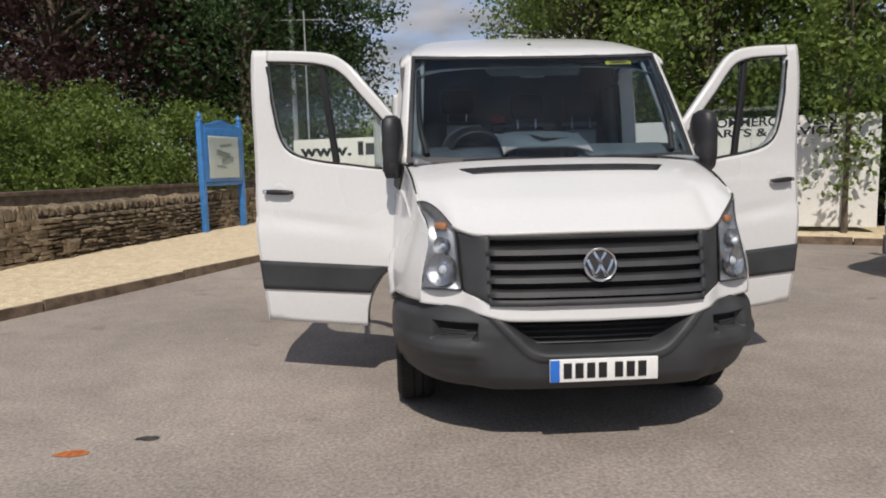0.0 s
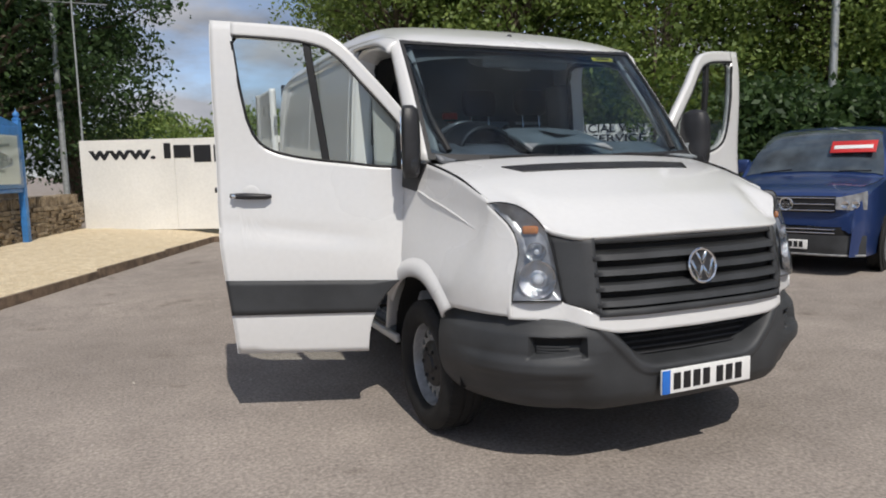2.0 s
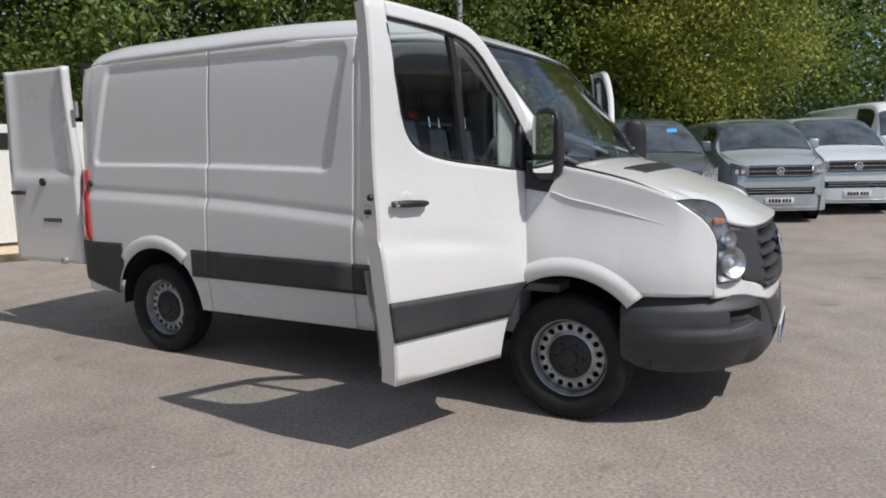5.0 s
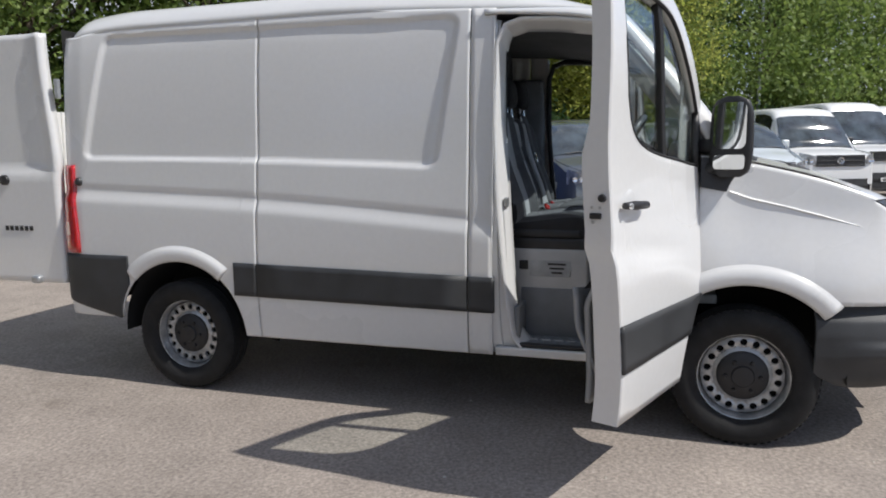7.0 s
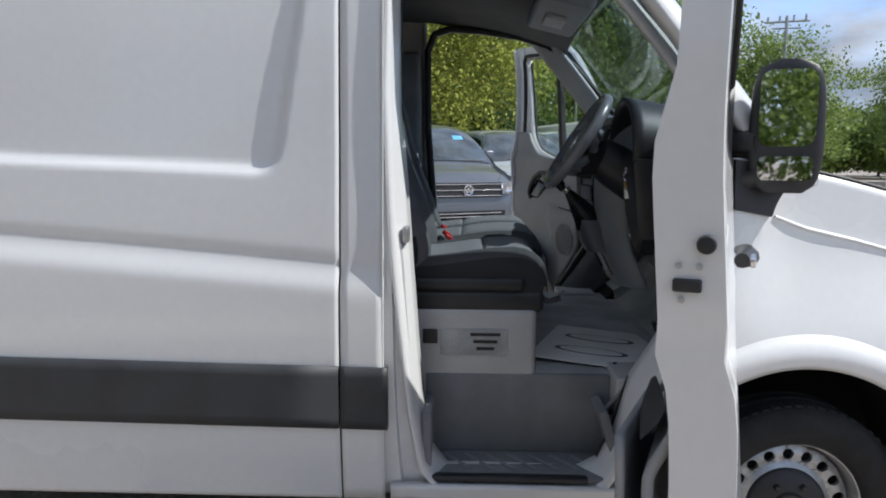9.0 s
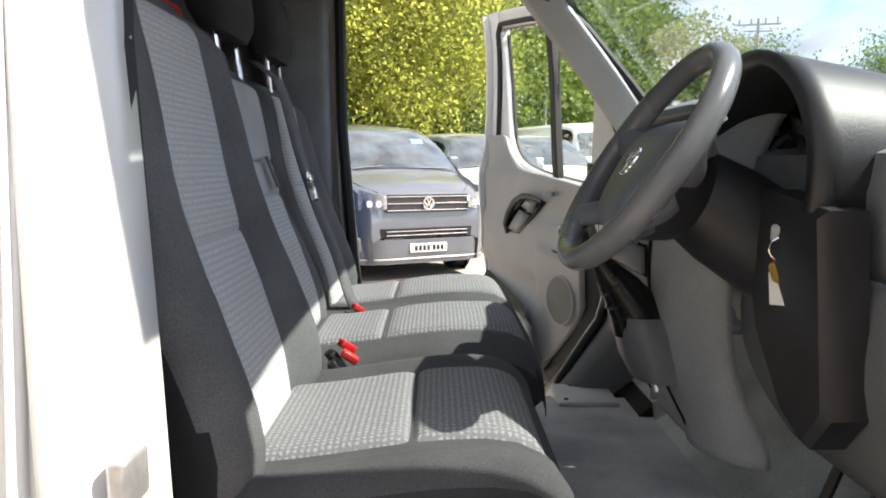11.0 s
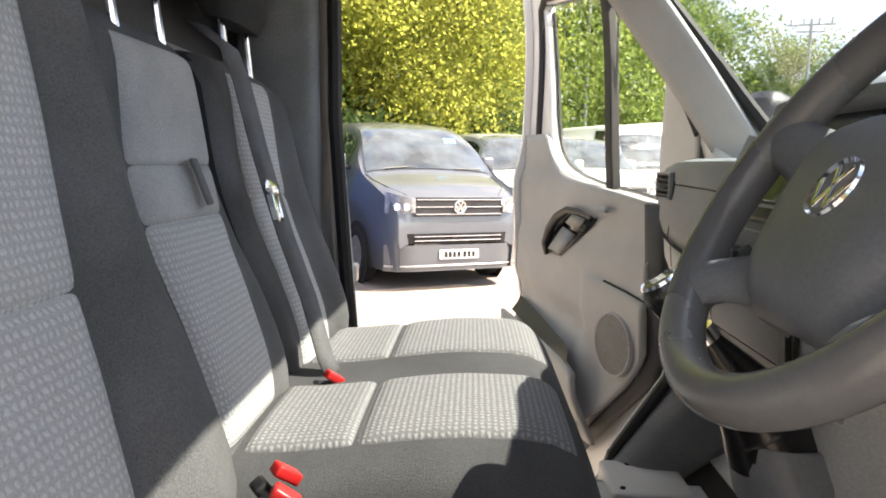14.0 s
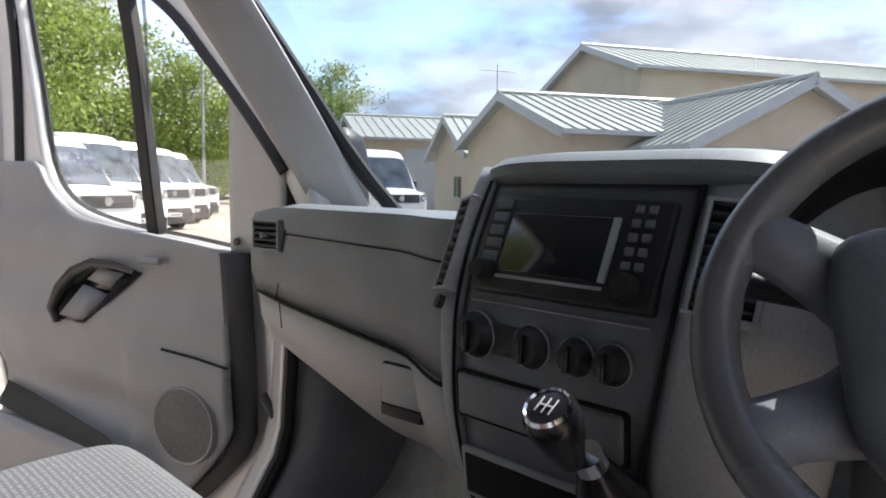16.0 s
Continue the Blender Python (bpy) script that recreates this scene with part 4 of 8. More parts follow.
# rear corner: lamp, bumper, door stop
for s in (-1, 1):
    bm = bmesh.new()

    def lamp(z, k):
        y = 5.035 + 0.135 * k - 0.045 * (1 - step(0.85, 1.40, z)) * (1 - k)
        return Vector((s * (side_x(min(y, 5.16), z) + 0.018 - 0.012 * k ** 3), y, z))
    add_grid(bm, lamp, span(0.85, 1.415, 16), span(0, 1, 6), (s, 0, 0))
    tl = thick(part("tail_light", bm, REDL, van, "tall red tail light"), 0.03)
    bm = bmesh.new()
    add_grid(bm, lambda z, k: lamp(z, k) + Vector((s * 0.003, 0, 0)), span(0.965, 1.05, 4), span(0.35, 0.95, 3), (s, 0, 0))
    part("reversing_lens", bm, mat("pale_lens", (0.55, 0.25, 0.22), 0.15, coat=1.0, var=0.1) if s < 0 else bpy.data.materials["pale_lens"], tl)
    skin("rear_bumper_corner", s, 4.62, 5.16, 16, lambda y: max(lerps((4.66, 0.425), (5.10, 0.53), (5.16, 0.56))(y), arch(y, 0) + 0.02), lambda y: 0.842, 12, PLASTIC, "grey plastic corner", depth=0.03, proud=0.012)
    part("door_stop", lathe(((0.028, 0.0), (0.026, 0.012), (0.016, 0.022), (0.0, 0.024)), 16, pose(s * side_x(5.0, 1.307), 5.0, 1.307, 0, 90 * s, 0)), BLACKP, van, "round black rubber stop")
part("rear_bumper", rbox((1.74, 0.12, 0.28), 0.03, pose(0, 5.17, 0.68)), PLASTIC, van, "grey plastic rear step")
# added black sheet that stands for the shade inside the load bay
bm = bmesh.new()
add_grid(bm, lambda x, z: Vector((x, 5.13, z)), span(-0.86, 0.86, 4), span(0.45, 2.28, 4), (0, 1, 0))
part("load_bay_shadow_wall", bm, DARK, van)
# ---- cab doors, hung at the wing and swung open ----
DASH = mat("dark_grey_dash_plastic", (0.215, 0.236, 0.250), 0.5, var=0.12, scale=6, grain=0.15, gscale=300, bump=0.12, bscale=650, rvar=0.06)
DOORL = mat("grey_door_trim_plastic", (0.268, 0.276, 0.286), 0.5, var=0.08, scale=5, grain=0.08, gscale=300, bump=0.10, bscale=600)
DASHL = mat("light_grey_trim_plastic", (0.455, 0.455, 0.45), 0.5, var=0.08, scale=5, grain=0.08, gscale=300, bump=0.10, bscale=600)
CLOTH_D = mat("dark_seat_cloth", (0.112, 0.112, 0.114), 0.95, var=0.18, scale=7, grain=0.3, gscale=420, bump=0.3, bscale=500)
PLASTIC_G = mat("gloss_black_plastic", (0.014, 0.014, 0.016), 0.25, var=0.2, scale=12)
door_bot = lambda y: max(0.375 + 0.012 * (y - 1.5), ARCH_Z + math.sqrt(max(0, (ARCH_R + 0.035) ** 2 - (y - 1.0) ** 2))) if y < 1.49 else 0.375 + 0.012 * (y - 1.5)
door_top = smooths((1.10, 1.47), (1.17, 1.595), (1.30, 1.765), (1.45, 1.935), (1.58, 2.07), (1.66, 2.118), (1.75, 2.140), (1.92, 2.162), (2.26, 2.19))
door_belt = smooths((1.10, 1.385), (1.35, 1.395), (1.55, 1.420), (1.75, 1.445), (1.90, 1.475), (1.98, 1.505), (2.04, 1.555), (2.08, 1.64), (2.12, 1.86), (2.145, 2.06), (2.15, 2.10))
door_hi = lambda y: door_belt(y) if y < 2.149 else door_top(y)
door_win = lambda y: max(door_top(y) - lerps((1.1, 0.11), (1.5, 0.105), (1.66, 0.085), (1.8, 0.075), (2.15, 0.075))(y), door_belt(y) + 0.001)
HINGE_Y = 1.25


def cab_door(s, opened):
    turn = Matrix.Translation((s * 0.945, HINGE_Y, 0)) @ Matrix.Rotation(radians(-s * opened), 4, "Z") @ Matrix.Translation((-s * 0.945, -HINGE_Y, 0))

    def put(name, bm, material, parent, label="", **k):
        bm.transform(turn)
        return part(name, bm, material, parent, label, **k)

    def X(y, z, inn=0.0):
        # the trailing edge leans forward towards the sill
        lean = 0.065 * (1 - step(0.35, 1.15, z)) * (y - 1.236) / 1.02
        return Vector((s * (side_x(y, z) + 0.04 * step(1.35, 2.1, z) - inn), y - lean, z))
    ys = sorted(set(span(1.236, 2.258, 44) + [2.149, 2.1495, 2.14, 2.13, 2.12, 2.11, 2.10, 2.09] + [1.24 + 0.01 * i for i in range(26)]))
    bm = bmesh.new()
    strip(bm, ys, door_bot, door_hi, 36, X, (s, 0, 0))
    ys2 = sorted(set(span(1.115, 2.15, 44)))
    strip(bm, ys2, door_win, door_top, 4, X, (s, 0, 0))
    d = thick(put("cab_door", bm, WHITE, van, "white cab door swung open"), 0.045)
    # edges of the door shell
    bm = bmesh.new()
    strip(bm, span(0.385, 2.17, 30), lambda z: 0.0, lambda z: 0.108 - 0.035 * step(1.42, 1.60, z), 3, lambda z, w: X(2.262, z, 0.001 + w), (0, 1, 0))
    thick(put("door_edge", bm, WHITE, d, smooth=False), 0.012)
    # inner trim panel, with pocket, pull and loudspeaker
    bm = bmesh.new()
    trim_low = smooths((1.385, 0.97), (1.405, 0.93), (1.505, 0.815), (1.65, 0.69), (1.80, 0.555), (1.90, 0.47), (2.0, 0.44))
    trim_in = lambda y, z: 0.085 + 0.022 * step(1.30, 1.20, z) + 0.018 * step(1.755, 1.70, y) * step(1.152, 1.128, z + 0.12 * (1.6 - y)) + 0.05 * step(0.98, 0.85, z) * step(1.62, 1.75, y) - 0.02 * step(1.44, 1.50, z)
    strip(bm, span(1.39, 2.240, 44), lambda y: max(trim_low(y), 0.45), lambda y: min(door_belt(y) + 0.002, 1.62), 40, lambda y, z: X(y, z, trim_in(y, z)), (-s, 0, 0))
    tr = thick(put("door_trim", bm, DOORL, d, "light grey moulded inner trim"), 0.02)
    c = X(1.530, 0.957, 0.138)
    m = Matrix.Translation(c) @ Matrix.Rotation(radians(-90 * s), 4, "Y")
    put("speaker_ring", lathe(((0.094, 0.0), (0.099, 0.001), (0.102, -0.012)), 32, m, cap=False), DOORL, tr)
    put("speaker_grille", lathe(((0.098, -0.02), (0.094, -0.001), (0.06, 0.002), (0.0, 0.003)), 32, m), mat("speaker_mesh", (0.17, 0.168, 0.165), 0.8, var=0.1, grain=0.5, gscale=320, bump=0.5, bscale=420) if s < 0 else bpy.data.materials["speaker_mesh"], tr, "round perforated speaker grille")
    pull = [(1.972, 1.180), (1.985, 1.222), (1.945, 1.278), (1.888, 1.325), (1.815, 1.354), (1.74, 1.353), (1.668, 1.338)]
    put("pull_handle", tube([X(y, z, 0.112) for y, z in pull], [0.010, 0.015, 0.017, 0.016, 0.013, 0.010, 0.007], 10), BLACKP, tr, "black curved pull handle")

    def face(pts, inn):
        bm = bmesh.new()
        bm.faces.new([bm.verts.new(X(y, z, inn(y, z))) for y, z in pts])
        return bm
    thick(put("pull_recess", face([(1.975, 1.19), (1.975, 1.225), (1.888, 1.318), (1.81, 1.350), (1.665, 1.334), (1.745, 1.277), (1.865, 1.188)], lambda y, z: trim_in(y, z) + 0.004), PLASTIC_G, tr, "glossy black grip recess"), 0.003)
    thick(put("grip_cup", face([(1.955, 1.205), (1.862, 1.292), (1.775, 1.272), (1.868, 1.196)], lambda y, z: trim_in(y, z) + 0.006 + 0.12 * (z - 1.196)), DASH, tr), 0.003)
    thick(put("release_lever", face([(1.850, 1.308), (1.800, 1.340), (1.715, 1.331), (1.772, 1.290)], lambda y, z: trim_in(y, z) + 0.010 + 0.10 * (z - 1.29)), DOORL, tr, "grey release lever"), 0.005)
    # the dark rubber edge round the front of the trim
    rim_a = ((1.40, 1.40), (1.40, 1.25), (1.40, 1.10), (1.407, 0.93), (1.44, 0.875), (1.507, 0.812), (1.65, 0.688), (1.80, 0.553))
    rim_b = ((1.333, 1.40), (1.334, 1.25), (1.335, 1.11), (1.345, 0.945), (1.385, 0.875), (1.462, 0.800), (1.632, 0.652), (1.78, 0.515))
    bm = bmesh.new()
    add_grid(bm, lambda i, k: X(rim_b[i][0] + (rim_a[i][0] - rim_b[i][0]) * k, rim_b[i][1] + (rim_a[i][1] - rim_b[i][1]) * k, 0.070 + 0.034 * k ** 0.6), range(8), span(0, 1, 5), (-s, 0, 0))
    thick(put("trim_edge", bm, PLASTIC, tr, "dark rubber trim edge"), 0.006)
    # cover behind the mirror foot
    bm = bmesh.new()
    strip(bm, span(1.24, 1.412, 8), lambda y: door_belt(y) - 0.008, lambda y: door_win(y) + 0.02, 8, lambda y, z: X(y, z, 0.050), (-s, 0, 0))
    thick(put("mirror_cover", bm, DASHL, d, "light grey cover behind the mirror"), 0.006)
    put("cover_screw", lathe(((0.010, 0.0), (0.009, 0.004), (0.0, 0.005)), 12, Matrix.Translation(X(1.385, 1.425, 0.057)) @ Matrix.Rotation(radians(-90 * s), 4, "Y")), BLACKP, d)
    # seam and screw holes of the lower panel
    put("trim_line", tube([X(y, z, 0.158 * step(1.6, 1.75, y) + 0.112 * (1 - step(1.6, 1.75, y))) for y, z in ((2.22, 0.655), (2.05, 0.632), (1.86, 0.625), (1.72, 0.637))], 0.003, 5), DARK, tr)
    put("lock_button", rbox((0.02, 0.07, 0.018), 0.008, Matrix.Translation(X(1.62, 1.369, 0.104))), DASH, tr)
    bm = bmesh.new()
    strip(bm, span(1.66, 2.235, 20), lambda y: 0.58, lambda y: lerps((1.66, 0.83), (1.74, 0.865), (2.235, 0.93))(y), 8, lambda y, z: X(y, z, 0.105 + 0.10 * step(0.5, 0.8, z)), (-s, 0, 0))
    thick(put("door_pocket", bm, DOORL, tr, "light grey storage pocket"), 0.015)
    bm = bmesh.new()
    strip(bm, span(1.70, 2.225, 16), lambda y: lerps((1.66, 0.83), (1.74, 0.865), (2.235, 0.93))(y) - 0.002, lambda y: lerps((1.66, 0.86), (1.74, 0.905), (2.235, 0.985))(y), 4, lambda y, z: X(y, z, 0.118 + 0.085 * step(0.995, 0.86, z)), (-s, 0, 0))
    put("pocket_opening", bm, BLACKP, tr, "dark pocket opening")
    put("trim_line", tube([X(y, z, trim_in(y, z) + 0.0015) for y, z in ((1.39, 1.117), (1.49, 1.131), (1.60, 1.144))], 0.004, 5), DARK, tr)
    # glazing
    for a, b, nm in ((1.692, 2.146, "door_glass"), (1.285, 1.70, "quarter_glass")):
        bm = bmesh.new()
        strip(bm, span(a, b, 18), lambda y: door_belt(y) - 0.004, lambda y: door_win(y) + 0.004, 10, lambda y, z: X(y, z, 0.022), (s, 0, 0))
        thick(put(nm, bm, GLASS, d, "clear side window"), 0.004)
    put("window_bar", rbox_bar([X(1.672 + 0.13 * (z - 1.43), z, 0.026) for z in span(door_belt(1.672) - 0.01, door_win(1.73) + 0.01, 6)], 0.040, 0.034), SEAL, d, "black window divider")
    bm = bmesh.new()
    add_tube(bm, [X(y, door_belt(y), 0.006) for y in span(1.15, 2.147, 34)], 0.009, 6)
    add_tube(bm, [X(y, door_win(y), 0.006) for y in span(1.24, 2.147, 34)], 0.009, 6)
    put("window_seal", bm, SEAL, d)
    bm = bmesh.new()
    add_tube(bm, [X(y, door_win(y) + 0.01, 0.052) for y in span(1.24, 2.13, 30)] + [X(2.16, z, 0.052) for z in span(2.08, 1.58, 10)], 0.013, 6)
    put("inner_seal", bm, SEAL, d)
    bm = bmesh.new()
    strip(bm, span(1.125, 1.285, 6), lambda y: door_belt(y) - 0.01, lambda y: max(door_belt(y), door_win(y)) + 0.004, 4, lambda y, z: X(y, z, -0.004), (s, 0, 0))
    thick(put("mirror_base", bm, BLACKP, d), 0.03)
    # band, handle, lock and hinge stay
    bm = bmesh.new()
    strip(bm, [y for y in ys if y > 1.285], lambda y: min(max(0.600 + 0.006 * (y - 1.3), door_bot(y) + 0.004), 0.79), lambda y: max(0.775 + 0.024 * (y - 1.3), door_bot(y) + 0.004), 6, lambda y, z: X(y, z, -0.012), (s, 0, 0))
    thick(put("rubbing_strip", bm, PLASTIC, d, "dark grey plastic strip"), 0.02)
    cup = lathe(((0.050, -0.002), (0.044, 0.0006), (0.030, 0.0012), (0.0, 0.0014)), 28, Matrix.Translation(X(2.08, 1.262, 0.0)) @ Matrix.Rotation(radians(90 * s), 4, "Y"))
    put("handle_cup", cup, WHITE, d)
    hp = [X(1.970, 1.250, -0.020), X(2.0, 1.250, -0.034), X(2.11, 1.255, -0.036), X(2.185, 1.257, -0.024)]
    put("door_handle", tube(hp, [0.010, 0.016, 0.018, 0.013], 10), BLACKP, d, "black grab handle")
    put("lock_barrel", lathe(((0.012, -0.002), (0.012, 0.006), (0.0, 0.007)), 14, Matrix.Translation(X(2.165, 1.255, -0.04)) @ Matrix.Rotation(radians(90 * s), 4, "Y")), CHROME, d)
    e = lambda w, z: X(2.266, z, w)
    put("latch", rbox((0.046, 0.014, 0.022), 0.004, Matrix.Translation(e(0.060, 1.222))), BLACKP, d)
    put("buffer", lathe(((0.016, 0.0), (0.014, 0.012), (0.0, 0.014)), 14, Matrix.Translation(e(0.028, 1.290)) @ Matrix.Rotation(radians(-90), 4, "X")), BLACKP, d)
    for w, z in ((0.040, 1.254), (0.072, 1.254), (0.070, 1.198)):
        put("screw", lathe(((0.006, 0.0), (0.006, 0.003), (0.0, 0.004)), 8, Matrix.Translation(e(w, z)) @ Matrix.Rotation(radians(-90), 4, "X")), STEEL, d)
    for z in (0.98, 1.10):
        put("hinge", rbox((0.05, 0.05, 0.06), 0.01, pose(s * 0.925, 1.262, z)), WHITE, d)
    put("door_wiring", tube([(s * 0.88, 1.30, 1.06), (s * 0.87, 1.26, 1.02), (s * 0.88, 1.235, 1.05)], 0.012, 8), BLACKP, d, "black cable sleeve")
    # mirror: housing, two glasses, lamp
    mo = lambda x, y, z: Vector((s * (0.955 + x), y, z))
    bm = bmesh.new()
    prof = smooths((0.0, 0.05), (0.08, 0.085), (0.35, 0.098), (0.75, 0.094), (0.94, 0.075), (1.0, 0.03))
    cen = mo(0.135, 1.235, 0)

    def shell(t, a):
        z = 1.335 + 0.375 * t
        w, dp = prof(t), 0.062 * (prof(t) / 0.098) ** 0.5
        ca, sa = math.cos(a), math.sin(a)
        x = w * math.copysign(abs(ca) ** 0.7, ca)
        y = dp * math.copysign(abs(sa) ** 0.8, sa)
        return Vector((cen.x + s * x, cen.y + max(y, -0.08) * (1.25 if sa < 0 else 0.35), z))
    add_grid(bm, lambda a, t: shell(t, a), span(0, 2 * math.pi, 28), span(0, 1, 18), None)
    bmesh.ops.remove_doubles(bm, verts=bm.verts, dist=0.0005)
    bmesh.ops.recalc_face_normals(bm, faces=bm.faces)
    mi = put("wing_mirror", bm, BLACKP, d, "black two-part wing mirror")
    put("mirror_arm", tube([mo(-0.01, 1.21, 1.37), mo(0.05, 1.22, 1.375), mo(0.10, 1.235, 1.40)], [0.035, 0.030, 0.028], 10), BLACKP, mi)
    put("mirror_arm", tube([mo(-0.02, 1.20, 1.48), mo(0.06, 1.225, 1.48)], 0.035, 10), BLACKP, mi)
    put("mirror_glass", polyplate(rounded(0.146, 0.214, 0.032), 0.004, Matrix.Translation(cen + Vector((0, 0.026, 1.573))) @ Matrix.Rotation(radians(90), 4, "X")), MIRROR, mi, "large mirror glass")
    put("mirror_glass", polyplate(rounded(0.142, 0.068, 0.018), 0.004, Matrix.Translation(cen + Vector((0, 0.026, 1.405))) @ Matrix.Rotation(radians(90), 4, "X")), MIRROR, mi, "small wide-angle glass")
    put("mirror_indicator", rbox((0.035, 0.05, 0.085), 0.012, Matrix.Translation(cen + Vector((s * 0.075, -0.040, 1.395)))), LENS, mi, "clear indicator lens")
    return d


cab_door(-1, 69.6)
cab_door(1, 68.5)


opening_rear = smooths((0.385, 2.115), (0.50, 2.145), (0.68, 2.172), (1.0, 2.196), (1.15, 2.208), (1.22, 2.228), (1.6, 2.242), (2.15, 2.242))


def aperture(s):
    """The painted door surround of the body with its rubber seal."""
    pts = [(1.06, 1.47), (1.16, 1.58), (1.30, 1.75), (1.45, 1.92), (1.60, 2.03), (1.75, 2.075), (1.95, 2.105), (2.12, 2.115), (2.20, 2.09), (2.235, 2.0), (2.235, 1.6), (2.205, 1.15), (2.165, 0.68), (2.135, 0.50), (2.08, 0.428), (1.65, 0.420), (1.58, 0.460), (1.535, 0.56), (1.485, 0.74), (1.41, 0.86), (1.355, 0.95), (1.338, 1.02), (1.335, 1.15), (1.335, 1.36)]
    dense = []
    for (y0, z0), (y1, z1) in zip(pts, pts[1:]):
        for k in span(0, 1, 4)[:-1]:
            dense.append((y0 + (y1 - y0) * k, z0 + (z1 - z0) * k))
    dense.append(pts[-1])
    cy, cz = 1.78, 1.2
    bm = bmesh.new()

    def jamb(i, k):
        y, z = dense[i]
        d = Vector((cy - y, cz - z)).normalized()
        return Vector((s * (side_x(y, max(z, 0.40), True) - 0.012 - 0.125 * k), y + d.x * (0.015 * k - 0.035 * (1 - k)), z + d.y * (0.015 * k - 0.035 * (1 - k))))
    add_grid(bm, jamb, range(17, len(dense)), span(0, 1, 4), None)
    thick(part("door_surround", bm, WHITE, van), 0.012, 0)
    part("door_seal", tube([Vector((s * (side_x(y, max(z, 0.40), True) - 0.137), y, z)) for y, z in dense], 0.018, 8), SEAL, van, "black rubber door seal")


aperture(-1), aperture(1)
for s in (-1, 1):
    part("striker", rbox((0.05, 0.02, 0.05), 0.006, pose(s * 0.90, 2.20, 1.20)), STEEL, van)
    part("sill_strip", rbox((0.035, 0.5, 0.02), 0.006, pose(s * 0.94, 1.88, 0.436)), BLACKP, van)
    # the stepped rebate between the pillar and the door opening
    bm = bmesh.new()
    steps = ((0.000, 0.0, 0.0), (0.028, 0.006, 0.0), (0.032, 0.0, 0.35), (0.052, 0.0, 0.40), (0.056, 0.0, 0.95), (0.125, 0.012, 1.0))
    add_grid(bm, lambda z, j: Vector((s * (side_x(2.30, max(z, 0.40), True) - steps[j][0]), 2.264 + steps[j][1] + (opening_rear(z) - 2.264) * steps[j][2], z)), span(0.385, 2.15, 44), range(len(steps)), (s, -1, 0))
    thick(part("door_rebate", bm, WHITE, van, angle=25), 0.004, 0)

# ---- the open rear door ----


def rear_door(s, swung):
    h = Vector((s * 0.935, 5.155, 0))
    turn = Matrix.Translation(h) @ Matrix.Rotation(radians(-s * swung), 4, "Z")
    # closed, it runs from the corner towards the middle, its face to the rear

    def put(name, bm, material, parent, label="", **k):
        bm.transform(turn)
        return part(name, bm, material, parent, label, **k)
    bm = bmesh.new()

    def at(k, z):
        w = 0.86 - 0.10 * step(1.3, 2.2, z)
        return Vector((-s * k * w + s * (-0.0 - 0.06 * step(1.3, 2.2, z)), 0.035 - 0.03 * step(1.35, 1.40, z) * min(1, 8 * k, 8 * (1 - k)), z))
    add_grid(bm, at, span(0, 1, 20), span(0.64, 2.25, 44), (0, 1, 0))
    d = thick(put("rear_door", bm, WHITE, van, "white rear door swung open"), 0.06)
    put("door_handle", rbox((0.16, 0.04, 0.035), 0.012, pose(-s * 0.74, 0.06, 1.23)), BLACKP, d, "black door handle")
    put("door_buffer", lathe(((0.035, 0.0), (0.032, 0.02), (0.0, 0.026)), 16, pose(-s * 0.42, 0.035, 1.32, -90, 0, 0)), BLACKP, d, "round black buffer")
    for k in range(6):
        put("badge_bar", rbox((0.028, 0.004, 0.032), 0.002, pose(-s * (0.24 + 0.040 * k), 0.038, 1.0)), DRUM, d)
    for z in (0.75, 1.9):
        put("hinge", tube([(0.03 * s, 0.0, z - 0.06), (0.03 * s, 0.0, z + 0.06)], 0.018, 8), STEEL, d)
    put("lower_buffer", rbox((0.07, 0.05, 0.05), 0.015, pose(-s * 0.22, 0.045, 0.66)), STEEL, d)
    return d


rear_door(-1, 92)
# ---- inside the cab ----


